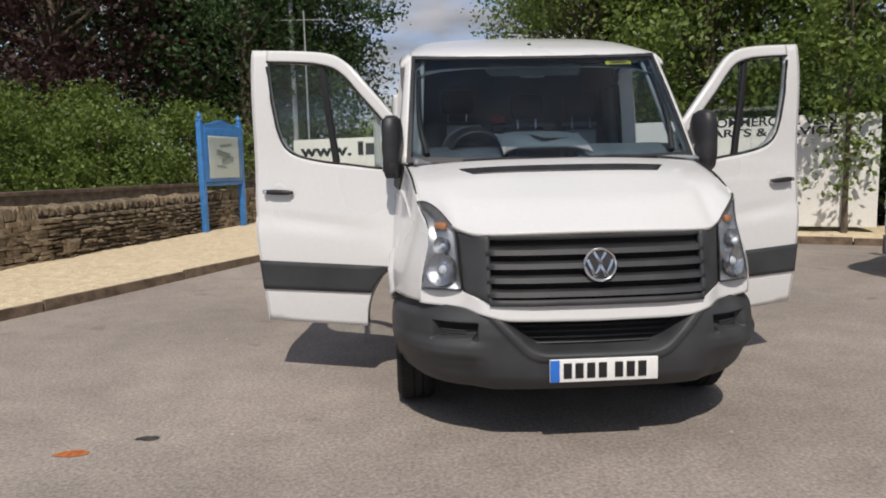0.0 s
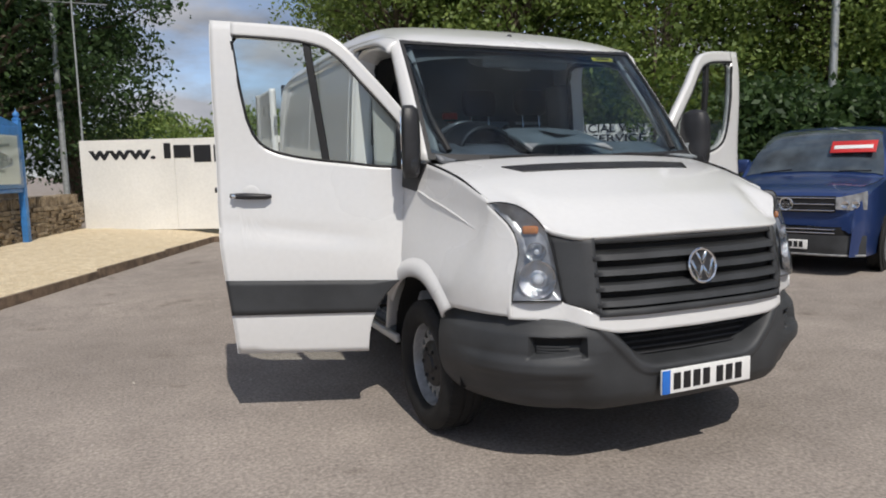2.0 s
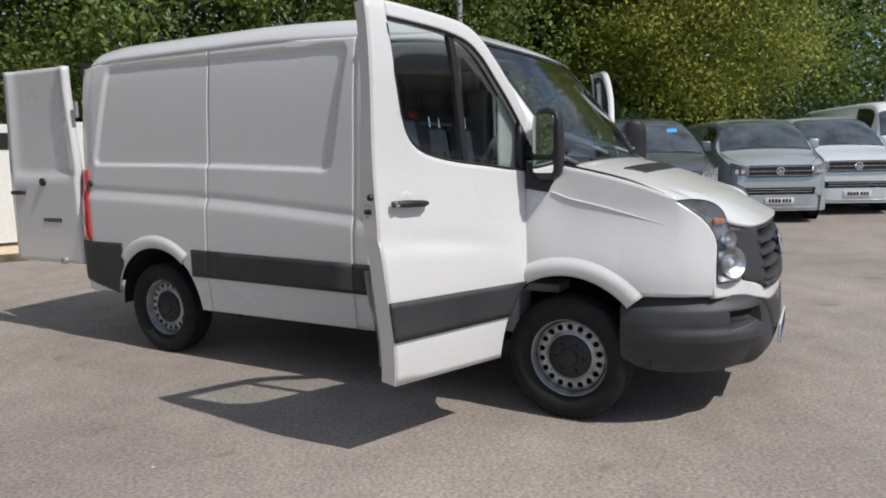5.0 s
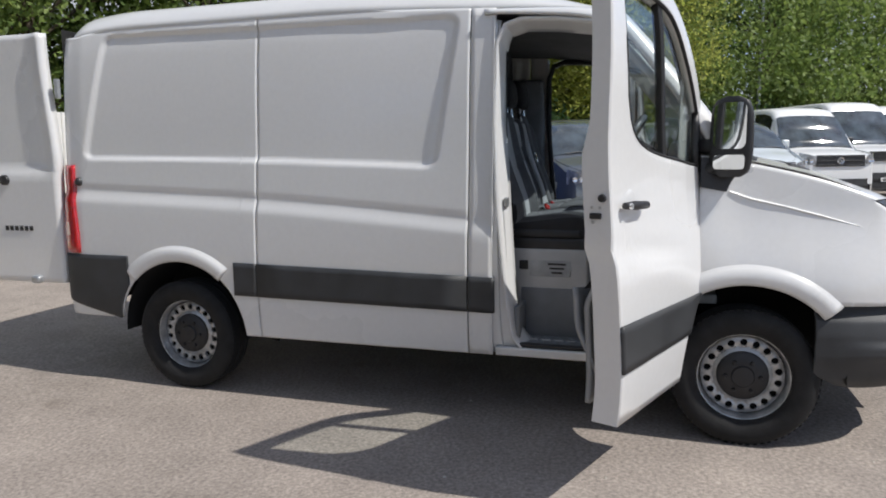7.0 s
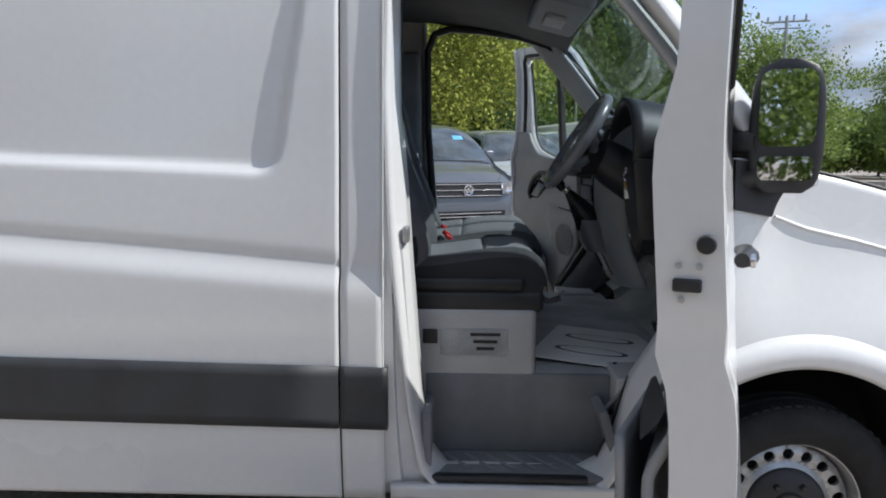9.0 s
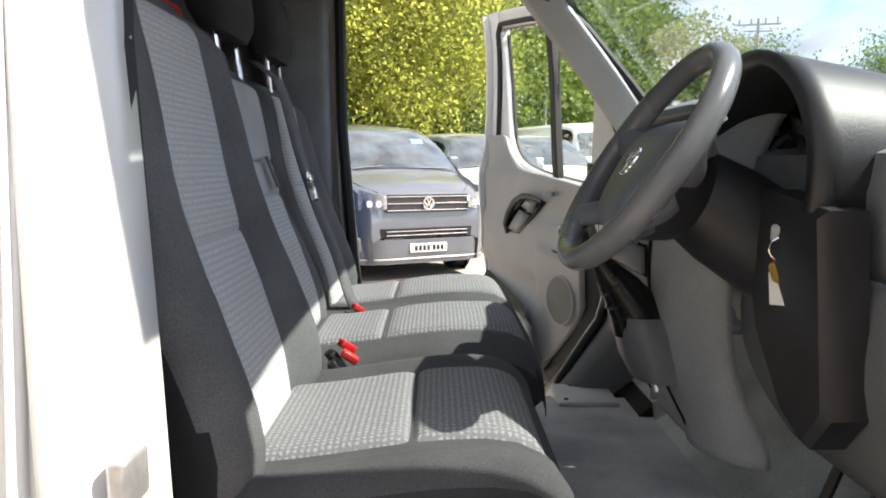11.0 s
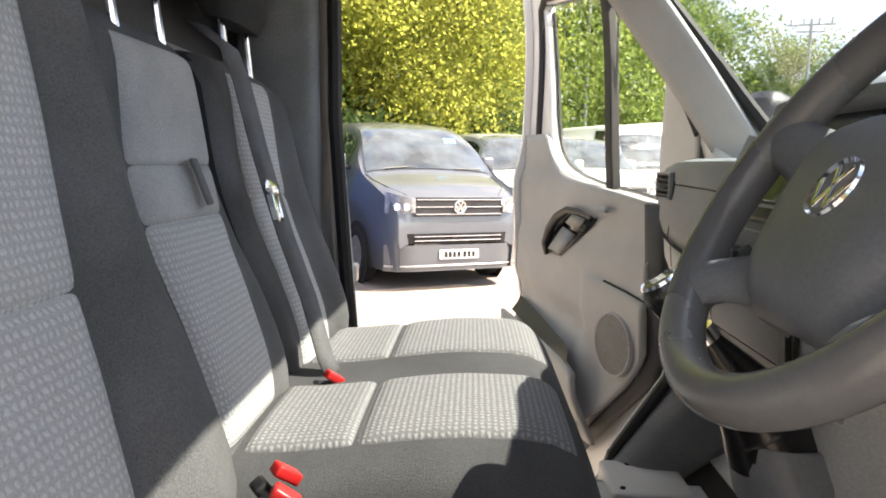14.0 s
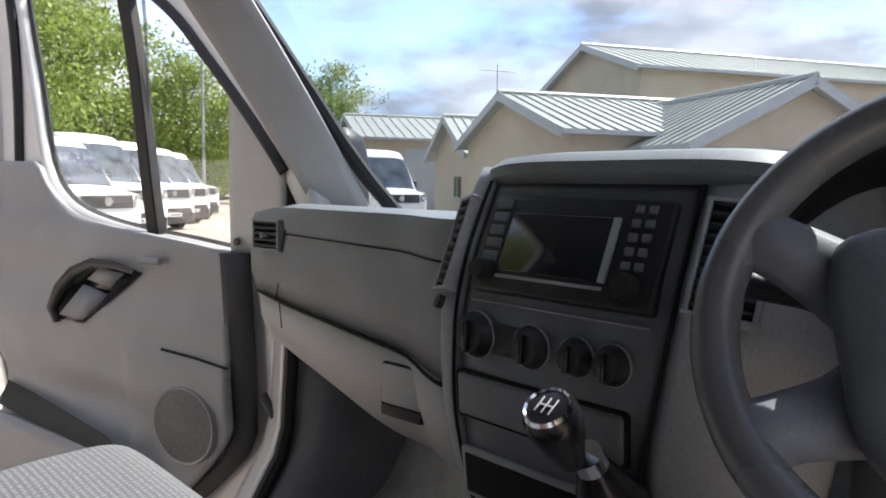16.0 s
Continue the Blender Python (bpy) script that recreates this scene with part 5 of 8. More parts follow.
def cloth_mat(name, c0, c1, way="Z"):
    """Woven seat cloth with rows of small wavy dashes."""
    m = bpy.data.materials.new(name)
    m.use_nodes = True
    n, l = m.node_tree.nodes, m.node_tree.links
    p = n["Principled BSDF"]
    p.inputs["Roughness"].default_value = 0.95
    tc = n.new("ShaderNodeTexCoord")
    w = n.new("ShaderNodeTexWave")
    w.wave_type, w.bands_direction, w.wave_profile = "BANDS", "X", "SIN"
    w.inputs["Scale"].default_value, w.inputs["Distortion"].default_value = 33.0, 2.6
    w.inputs["Detail"].default_value, w.inputs["Detail Scale"].default_value = 0.0, 3.2
    v = n.new("ShaderNodeTexWave")
    v.wave_type, v.bands_direction = "BANDS", way
    v.inputs["Scale"].default_value, v.inputs["Distortion"].default_value, v.inputs["Detail Scale"].default_value = 34.0, 1.4, 3.0
    mul = n.new("ShaderNodeMath")
    mul.operation = "MULTIPLY"
    r = n.new("ShaderNodeValToRGB")
    r.color_ramp.elements[0].position, r.color_ramp.elements[1].position = 0.14, 0.55
    r.color_ramp.elements[0].color, r.color_ramp.elements[1].color = (*c0, 1), (*c1, 1)
    g = n.new("ShaderNodeTexNoise")
    g.inputs["Scale"].default_value = 500
    mx = n.new("ShaderNodeMixRGB")
    mx.blend_type, mx.inputs["Fac"].default_value = "OVERLAY", 0.35
    b = n.new("ShaderNodeBump")
    b.inputs["Strength"].default_value, b.inputs["Distance"].default_value = 0.35, 0.004
    for t in (w, v, g):
        l.new(tc.outputs["Object"], t.inputs["Vector"])
    l.new(w.outputs["Fac"], mul.inputs[0])
    l.new(v.outputs["Fac"], mul.inputs[1])
    l.new(mul.outputs["Value"], r.inputs["Fac"])
    l.new(r.outputs["Color"], mx.inputs["Color1"])
    l.new(g.outputs["Fac"], mx.inputs["Color2"])
    l.new(mx.outputs["Color"], p.inputs["Base Color"])
    l.new(mul.outputs["Value"], b.inputs["Height"])
    l.new(b.outputs["Normal"], p.inputs["Normal"])
    return m


CLOTH = cloth_mat("grey_patterned_cloth", (0.46, 0.46, 0.46), (0.60, 0.60, 0.595))
# bench copy of the same cloth, darkened for its angle to the light
CLOTH_SHADED = cloth_mat("grey_cloth_shaded", (0.42, 0.42, 0.42), (0.56, 0.56, 0.555))
# the seat cloth darkened on the cushions to hold back direct sun
CLOTH_SUN_DIMMED = cloth_mat("grey_cloth_sun_dimmed", (0.16, 0.16, 0.163), (0.26, 0.26, 0.265), "Y")
CLOTH_P = mat("plain_grey_cloth", (0.43, 0.425, 0.42), 0.95, var=0.12, scale=8, grain=0.25, gscale=450, bump=0.3, bscale=480)
REDB = mat("red_plastic", (0.55, 0.02, 0.02), 0.35, var=0.12, scale=30)
BELT = mat("belt_webbing", (0.12, 0.12, 0.123), 0.8, var=0.15, scale=20, grain=0.3, gscale=500, bump=0.25, bscale=500)
LINING = mat("headlining", (0.15, 0.15, 0.149), 0.95, var=0.12, scale=5, grain=0.2, gscale=300)
CARPET = mat("dark_footwell_lining", (0.19, 0.197, 0.207), 0.85, var=0.15, scale=6, grain=0.2, gscale=300, bump=0.2, bscale=300)
FLOORM = mat("grey_rubber_floor", (0.40, 0.408, 0.41), 0.75, var=0.22, scale=6, grain=0.2, gscale=200, bump=0.25, bscale=160)
STACKM0 = mat("grey_bulkhead_board", (0.13, 0.13, 0.132), 0.7, var=0.15, scale=5, grain=0.2, gscale=260, bump=0.12, bscale=600)
SCREEN = mat("dark_display", (0.02, 0.022, 0.026), 0.12, var=0.15, scale=5, coat=0.5)
PAPER = mat("paper", (0.78, 0.77, 0.74), 0.85, var=0.06, scale=9, bump=0.15, bscale=14)


def pad(path, n=32, e=0.55):
    """A cushion: rings of (centre, half width, half depth, normal angle in the y-z plane)."""
    bm = bmesh.new()
    rings = []
    for c, w, d, ang in path:
        ny, nz = math.cos(ang), math.sin(ang)
        ring = []
        for k in range(n):
            a = 2 * math.pi * k / n
            ca, sa = math.cos(a), math.sin(a)
            x, q = w * math.copysign(abs(ca) ** e, ca), d * math.copysign(abs(sa) ** e, sa)
            ring.append(bm.verts.new((c[0] + x, c[1] + q * ny, c[2] + q * nz)))
        rings.append(ring)
    for a, b in zip(rings, rings[1:]):
        for k in range(n):
            bm.faces.new((a[k], a[(k + 1) % n], b[(k + 1) % n], b[k]))
    bm.faces.new(rings[0][::-1])
    bm.faces.new(rings[-1])
    bmesh.ops.recalc_face_normals(bm, faces=bm.faces)
    return bm


back_y = smooths((1.02, 2.165), (1.15, 2.180), (1.27, 2.220), (1.37, 2.262), (1.48, 2.295), (1.60, 2.318), (1.72, 2.342))


CLOTH_K = mat("black_seat_side_cloth", (0.022, 0.022, 0.024), 0.9, var=0.2, scale=9, grain=0.2, gscale=420, bump=0.3, bscale=500)

# darker copy of the dark seat cloth: cushion shade put into the colour
CLOTH_D_SHADED = mat("dark_cloth_shaded", (0.060, 0.060, 0.062), 0.95, var=0.18, scale=7, grain=0.3, gscale=420, bump=0.3, bscale=500)


def two_cloths(ob, way, limit):
    """The faces that do not look along way take the black side cloth."""
    ob.data.materials.append(CLOTH_K)
    for f in ob.data.polygons:
        f.material_index = 0 if f.normal.dot(Vector(way)) > limit else 1
    return ob


def rise(a, b, t):
    k = min(1.0, max(0.0, (t - a) / (b - a)))
    return k * k * (3 - 2 * k)


round_off = lambda u: 1 - math.sqrt(max(0.0, 1 - min(1.0, abs(u)) ** 7))


def backrest(x0, x1, parent, panel, top=1.71, bl=0.045, br=0.045, split=1.37, table=False, back=0.0):
    """A padded backrest with side bolsters (proud by bl and br) and sewn-in panels between the x values of panel(z)."""
    xc, hw = (x0 + x1) / 2, (x1 - x0) / 2
    zs = [1.0, 1.006, 1.02, 1.05] + span(1.09, top - 0.07, 14) + [top - 0.045, top - 0.025, top - 0.010, top - 0.002, top]

    def half(z):
        k = min(1.0, max(0.0, (z - (top - 0.07)) / 0.07))
        return hw * (1 - 0.07 * rise(1.45, top, z)) * (1 - 0.20 * k ** 3)

    def front(x, z):
        u = (x - xc) / half(z)
        xa, xb = panel(z)
        out = bl * rise(xa - 0.005, xa - 0.075, x) if x < xc else br * rise(xb + 0.005, xb + 0.075, x)
        cap = max(0.0, (z - (top - 0.07)) / 0.07)
        return back_y(z) + back - out * (1 - cap) * rise(1.0, 1.12, z) + 0.07 * round_off(u) + 0.055 * (1 - math.sqrt(max(0.0, 1 - min(1, cap) ** 2.4))) + 0.03 * (1 - rise(1.0, 1.03, z))
    bm = bmesh.new()
    rings = []
    us = [math.sin(math.pi / 2 * k) for k in span(-1, 1, 30)]
    for z in zs:
        h = half(z)
        fr = [bm.verts.new((xc + h * u, front(xc + h * u, z), z)) for u in us]
        deep = max(front(xc, z) + 0.01, back_y(z) + back + 0.115)
        bk = [bm.verts.new((xc + h * u * 0.98, deep + 0.02 * (1 - u * u), z)) for u in us[::-1]]
        rings.append(fr + bk)
    n = len(rings[0])
    for p, q in zip(rings, rings[1:]):
        for k in range(n):
            bm.faces.new((p[k], p[(k + 1) % n], q[(k + 1) % n], q[k]))
    bm.faces.new(rings[0][::-1])
    bm.faces.new(rings[-1])
    bmesh.ops.recalc_face_normals(bm, faces=bm.faces)
    b = two_cloths(part("backrest", bm, CLOTH_D, parent, "dark cloth backrest"), (0, -1, 0.1), 0.35)
    cl = CLOTH_SHADED if back else CLOTH
    zones = ((1.06, split, cl), (split, top - 0.035, cl)) if not table else ((1.10, 1.408, CLOTH_SHADED), (1.408, 1.487, CLOTH_P), (1.487, top - 0.035, CLOTH_P))
    for za, zb, mt in zones:
        bm = bmesh.new()

        def at(k, z):
            xa, xb = panel(z)
            x = xa + (xb - xa) * k
            v = (z - za) / (zb - za)
            return Vector((x, front(x, z) + 0.004 - 0.013 * (1 - abs(2 * k - 1) ** 12) * (0.36 + 0.64 * (1 - abs(2 * v - 1) ** (18 if zb - za > 0.1 else 6))), z))
        add_grid(bm, at, [0.5 + 0.5 * math.sin(math.pi / 2 * k) for k in span(-1, 1, 24)], [za + (zb - za) * (0.5 + 0.5 * math.sin(math.pi / 2 * k)) for k in span(-1, 1, 28)], (0, -1, 0))
        part("backrest_panel", bm, mt, b, "grey patterned cloth panel" if mt is not CLOTH_P else "plain grey cloth panel")
    return b


def cushion(x0, x1, parent, y0=1.745, y1=2.24, zt=1.10, zones=None, hump=0.0):
    """A seat cushion with a rounded front, a shallow dish towards the back and sewn-in panels."""
    xc, hw = (x0 + x1) / 2, (x1 - x0) / 2

    def upper(x, y):
        u = (x - xc) / hw
        f = max(0.0, (y0 + 0.11 - y) / 0.11)
        side = hump * rise(0.60, 0.86, abs(u))
        return zt + 0.020 - 0.035 * rise(1.86, 2.2, y) + side - 0.075 * round_off(u) - 0.09 * (1 - math.sqrt(max(0.0, 1 - min(1.0, f) ** 2.2)))
    bm = bmesh.new()
    us = [math.sin(math.pi / 2 * k) for k in span(-1, 1, 36)]
    ys = [y0, y0 + 0.002, y0 + 0.008, y0 + 0.02, y0 + 0.04, y0 + 0.07, y0 + 0.11] + span(y0 + 0.15, y1, 12)
    rings = []
    for y in ys:
        tp = [bm.verts.new((xc + hw * u, y, upper(xc + hw * u, y))) for u in us]
        k = 1 - max(0.0, (y0 + 0.03 - y) / 0.03) * 0.5
        bt = [bm.verts.new((xc + hw * 0.985 * u, y, min(zt - 0.15 * k, upper(xc + hw * u, y) - 0.004))) for u in us[::-1]]
        rings.append(tp + bt)
    n = len(rings[0])
    for p, q in zip(rings, rings[1:]):
        for k in range(n):
            bm.faces.new((p[k], p[(k + 1) % n], q[(k + 1) % n], q[k]))
    bm.faces.new(rings[0][::-1])
    bm.faces.new(rings[-1])
    bmesh.ops.recalc_face_normals(bm, faces=bm.faces)
    c = two_cloths(part("seat_cushion", bm, CLOTH_D_SHADED, parent, "dark cloth seat cushion"), (0, 0, 1), 0.5)
    for xa, xb, ya, yb, mt in zones:
        bm = bmesh.new()

        def at(x, y):
            k, v = (x - xa) / (xb - xa), (y - ya) / (yb - ya)
            return Vector((x, y, upper(x, y) - 0.004 + 0.013 * (1 - abs(2 * k - 1) ** 20) * (1 - abs(2 * v - 1) ** 14)))
        add_grid(bm, at, [xa + (xb - xa) * (0.5 + 0.5 * math.sin(math.pi / 2 * k)) for k in span(-1, 1, 36)], [ya + (yb - ya) * (0.5 + 0.5 * math.sin(math.pi / 2 * k)) for k in span(-1, 1, 24)], (0, 0, 1))
        part("cushion_panel", bm, mt, c, "grey patterned cloth panel" if mt is not CLOTH_P else "plain grey cloth panel")
    return c


def headrest(xc, parent, z=1.885):
    path = [((xc, 2.40 + 0.02 * (k / 6), z - 0.095 + 0.19 * k / 6), 0.135 * (0.8, 0.95, 1, 1, 1, 0.95, 0.78)[k], 0.055 * (0.6, 0.9, 1, 1, 1, 0.9, 0.6)[k], math.radians(188)) for k in range(7)]
    h = part("headrest", pad(path), CLOTH_K, parent, "dark cloth headrest")
    for dx in (-0.073, 0.073):
        part("headrest_post", tube([(xc + dx, 2.385, 1.66), (xc + dx, 2.40, z - 0.08)], 0.007, 8), CHROME, h, "chrome post")
    return h


def seat_empty(name, label):
    ob = new(name)
    ob.parent = van
    return tagged(ob, label)


ds = seat_empty("driver_seat", "grey patterned cloth driver seat on a light pedestal")
cushion(-0.735, -0.205, ds, zones=((-0.625, -0.305, 1.775, 1.955, CLOTH_SUN_DIMMED), (-0.625, -0.305, 1.955, 2.19, CLOTH_SUN_DIMMED)), zt=1.105, hump=0.022)
backrest(-0.735, -0.158, ds, lambda z: (-0.585 + 0.035 * rise(1.2, 1.6, z), -0.355 + 0.085 * rise(1.1, 1.55, z)), top=1.75)
headrest(-0.455, ds, 1.905)
ped = part("pedestal", rbox((0.54, 0.42, 0.32), 0.02, pose(-0.475, 1.99, 0.775)), DASHL, ds, "light grey seat pedestal")
part("pedestal_plate", rbox((0.006, 0.225, 0.09), 0.002, pose(-0.747, 1.988, 0.822)), FLOORM, ped)
for k in range(3):
    part("plate_bar", rbox((0.004, 0.10 - 0.02 * k, 0.010), 0.001, pose(-0.751, 1.95, 0.848 - 0.024 * k)), INK, ped)
part("pedestal_socket", rbox((0.006, 0.05, 0.05), 0.003, pose(-0.747, 2.135, 0.84)), BLACKP, ped)
part("seat_skirt", rbox((0.53, 0.46, 0.075), 0.02, pose(-0.475, 1.985, 0.957)), BLACKP, ds, "black plastic seat valance")
part("seat_skirt", rbox((0.54, 0.40, 0.05), 0.018, pose(-0.475, 2.02, 1.015)), BLACKP, ds)
part("adjuster_lever", tube([(-0.70, 1.80, 0.985), (-0.71, 1.74, 0.955), (-0.70, 1.70, 0.965)], 0.010, 8), BLACKP, ds)

bs = seat_empty("bench_seat", "grey cloth double passenger bench with two backrests")
cushion(-0.125, 0.80, bs, y0=1.695, zones=[(xa, xb, ya, yb, CLOTH_SUN_DIMMED) for xa, xb in ((-0.03, 0.235), (0.385, 0.70)) for ya, yb in ((2.04, 2.20), (1.725, 2.04))], zt=1.113)
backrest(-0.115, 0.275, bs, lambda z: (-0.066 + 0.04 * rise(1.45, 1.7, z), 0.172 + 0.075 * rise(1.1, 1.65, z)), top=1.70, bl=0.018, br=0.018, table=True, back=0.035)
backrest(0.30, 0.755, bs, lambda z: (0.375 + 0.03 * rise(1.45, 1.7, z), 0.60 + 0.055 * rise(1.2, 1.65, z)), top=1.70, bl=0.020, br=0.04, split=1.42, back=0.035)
headrest(0.097, bs, 1.858)
headrest(0.537, bs, 1.870)
part("bench_base", rbox((0.84, 0.36, 0.36), 0.02, pose(0.35, 2.05, 0.80)), DASH, bs, "dark grey bench base")
part("table_strap", rbox((0.030, 0.006, 0.075), 0.002, pose(0.112, 2.303, 1.463, -20, 0, 8)), BELT, bs, "black pull strap")
# belts and buckles
belt = [(0.345, 2.435, 1.745), (0.345, 2.372, 1.700), (0.350, 2.350, 1.64), (0.368, 2.326, 1.525), (0.372, 2.306, 1.452), (0.360, 2.272, 1.357), (0.335, 2.222, 1.243), (0.318, 2.185, 1.13), (0.322, 2.165, 1.085)]
bm = bmesh.new()
rows = [[bm.verts.new((x + dx, y - 0.032 - dx * 0.35, z)) for dx in (-0.024, 0.024)] for x, y, z in belt]
for a, b in zip(rows, rows[1:]):
    bm.faces.new((a[0], a[1], b[1], b[0]))
bl = thick(part("seat_belt", bm, BELT, bs, "black webbing belt"), 0.003, 0)
part("belt_tongue", rbox((0.085, 0.008, 0.022), 0.004, pose(0.335, 2.258, 1.448, -10, 8, 0)), CHROME, bl, "steel belt tongue")
part("belt_tongue", rbox((0.038, 0.006, 0.058), 0.008, pose(0.328, 2.250, 1.412, -14, 0, 0)), CHROME, bl)
for x, y, z, r in ((-0.155, 2.10, 1.135, 35), (-0.195, 2.09, 1.125, 10), (0.262, 2.125, 1.122, 30)):
    bk = part("belt_buckle", rbox((0.024, 0.036, 0.016), 0.004, pose(x, y, z - 0.012, 35, 0, r)), REDB, bs, "red belt buckle")
    part("buckle_body", rbox((0.028, 0.05, 0.020), 0.005, pose(x, y + 0.022, z - 0.042, 55, 0, r)), BLACKP, bk)
# belt reel on the far pillar
part("belt_reel", rbox((0.06, 0.07, 0.10), 0.015, pose(0.80, 2.40, 1.78)), BLACKP, van)
part("belt_webbing", rbox((0.004, 0.046, 0.62), 0.001, pose(0.80, 2.37, 1.45, 0, 0, 0)), BELT, van)

# shell of the cab: floor, steps, bulkhead, lining
part("cab_floor", rbox((1.47, 1.42, 0.05), 0.01, pose(0, 1.83, 0.690)), FLOORM, van, "grey rubber cab floor")
bm = bmesh.new()
over_arch = lambda y, z: max(z, ARCH_Z + math.sqrt(max(0.0, (ARCH_R + 0.012) ** 2 - (y - AXLE[0]) ** 2)))
toe = smooths((0.0, 1.26), (0.35, 1.10), (0.6, 1.03), (1.0, 1.0))
add_grid(bm, lambda x, k: Vector((x, toe(k), over_arch(toe(k), 0.712 + 0.52 * k ** 1.2) if abs(x) > 0.53 else 0.712 + 0.52 * k ** 1.2)), span(-0.80, -0.54, 3) + span(-0.52, 0.52, 4) + span(0.54, 0.80, 3), span(0, 1, 12), (0, 1, 0))
part("firewall", bm, FLOORM, van)
part("bulkhead", polyplate([(-0.86, 0.62), (0.86, 0.62), (0.86, 1.9), (0.80, 2.24), (-0.80, 2.24), (-0.86, 1.9)], 0.03, pose(0, 2.555, 0, 90, 0, 0)), STACKM0, van, "grey bulkhead behind the seats")
part("bulkhead_rail", rbox((1.40, 0.03, 0.06), 0.012, pose(0, 2.515, 1.70)), DASHL, van)
bm = bmesh.new()
add_grid(bm, lambda y, x: Vector((x * 0.80, y, lerps((1.50, 2.035), (1.8, 2.13), (2.2, 2.20), (2.55, 2.22))(y) - 0.05 * x ** 4)), span(1.50, 2.55, 12), span(-1, 1, 10), (0, 0, -1))
part("headlining", bm, LINING, van, "dark grey headlining")
part("overhead_console", rbox((0.62, 0.22, 0.07), 0.025, pose(0, 1.64, 2.045, 14, 0, 0)), DASH, van, "dark overhead console")
part("overhead_lamp", rbox((0.16, 0.09, 0.02), 0.006, pose(0, 1.66, 2.005, 14, 0, 0)), DASHL, van)
for s in (-1, 1):
    st = part("step_well", rbox((0.22, 0.60, 0.035), 0.01, pose(s * 0.835, 1.84, 0.424)), CARPET, van, "dark grey ribbed step")
    for k in range(7):
        part("step_rib", rbox((0.14, 0.012, 0.006), 0.002, pose(s * 0.835, 1.62 + k * 0.07, 0.4435, 0, 0, 38)), DASH, st)
    part("step_riser", rbox((0.03, 0.62, 0.275), 0.008, pose(s * 0.735, 1.84, 0.576)), CARPET, van)
    part("step_side", rbox((0.20, 0.03, 0.18), 0.008, pose(s * 0.835, 2.135, 0.55)), CARPET, van)
    part("step_side", rbox((0.22, 0.03, 0.22), 0.008, pose(s * 0.80, 1.55, 0.54, -18, 0, 0)), CARPET, van)
    # pillar trims
    bm = bmesh.new()
    add_grid(bm, lambda v, k: screen_at(s * (0.985 - 0.085 * k), v, -0.035 - 0.01 * k) + Vector((s * 0.0, 0.085 * (1 - k), -0.03 * (1 - k))), span(0.10, 1, 14), span(0, 1, 5), None)
    thick(part("pillar_trim", bm, DASHL, van, "light grey windscreen pillar trim"), 0.02, 0)
    part("door_pillar_trim", rbox((0.09, 0.20, 1.40), 0.03, pose(s * 0.812, 2.37, 1.30, 0, s * -4.5, 0)), CARPET, van)
    # the side of the footwell, from the door seal forward
    bm = bmesh.new()
    edge_y = smooths((0.60, 1.60), (0.70, 1.515), (0.76, 1.470), (0.86, 1.400), (0.95, 1.345), (1.02, 1.328), (1.30, 1.325))

    def well(z, k):
        y = edge_y(z) - 0.008 - (edge_y(z) - 0.95) * k ** 1.5
        return Vector((s * (0.842 - 0.05 * math.sin(math.pi / 2 * min(1, k * 3)) - 0.03 * k), y, over_arch(y, z)))
    add_grid(bm, well, span(0.60, 1.30, 24), span(0, 1, 20), (-s, 0, 0))
    thick(part("footwell_side", bm, CARPET, van, "dark grey footwell side"), 0.012, 0)

# paper mat on the driver's floor
pm = part("paper_mat", rbox((0.54, 0.40, 0.004), 0.001, pose(-0.40, 1.52, 0.722, 2, 1, -19)), PAPER, van, "printed paper floor mat")
for dx in (-0.10, 0.09):
    part("printed_sole", lathe(((0.068, 0.0), (0.058, 0.0008)), 24, pose(-0.40 + dx * 0.95, 1.52 - dx * 0.33, 0.7265, 2, 1, -19) @ Matrix.Diagonal((0.75, 2.0, 1, 1)), cap=False), BLACKP, pm)

# ---- dashboard ----
da = seat_empty("dashboard", "dark and light grey moulded plastic dashboard")
# passenger side: top, dark face, light lower part
pass_prof = ((1.02, 1.435), (1.20, 1.488), (1.30, 1.515), (1.352, 1.526), (1.378, 1.518), (1.386, 1.500), (1.383, 1.455), (1.384, 1.452), (1.390, 1.40), (1.388, 1.33), (1.375, 1.275))
low_prof = ((1.376, 1.270), (1.370, 1.20), (1.345, 1.13), (1.30, 1.09), (1.20, 1.07), (1.08, 1.07))
tip = lambda x: rise(0.74, 0.93, x)
near = lambda x: 0.050 * rise(0.40, 0.235, x)
edge_z = lambda x: 1.264 + 0.093 * (x - 0.2)                      # the joint between the dark and the light part


def dash_face(x, z, out=0.0):
    """A place on the upright face of the passenger's dash."""
    return Vector((x, 1.399 + near(x) * 0.9 - 0.014 * tip(x) + out, z))


bm = bmesh.new()


def pad_at(x, j):
    y, z = pass_prof[j]
    if j > 3:
        y += 0.014 + near(x) * 0.9
    z = z - 0.016 * tip(x) if j < 7 else edge_z(x) + 0.003 + (1.452 - edge_z(x)) * (z - 1.275) / (1.452 - 1.275)
    return Vector((x, y - 0.014 * tip(x), z))


add_grid(bm, pad_at, span(0.17, 0.905, 26), range(len(pass_prof)), (0, 1, 0.5))
thick(part("dash_pad", bm, DASH, da, "dark grey textured dash pad"), 0.02)
bm = bmesh.new()


def low_at(x, j):
    y, z = low_prof[j]
    foot = 1.07 + 0.10 * rise(0.45, 0.92, x)
    return Vector((x, y + 0.014 + near(x) - 0.014 * tip(x), foot + (edge_z(x) - 0.003 - foot) * (z - 1.07) / 0.20))


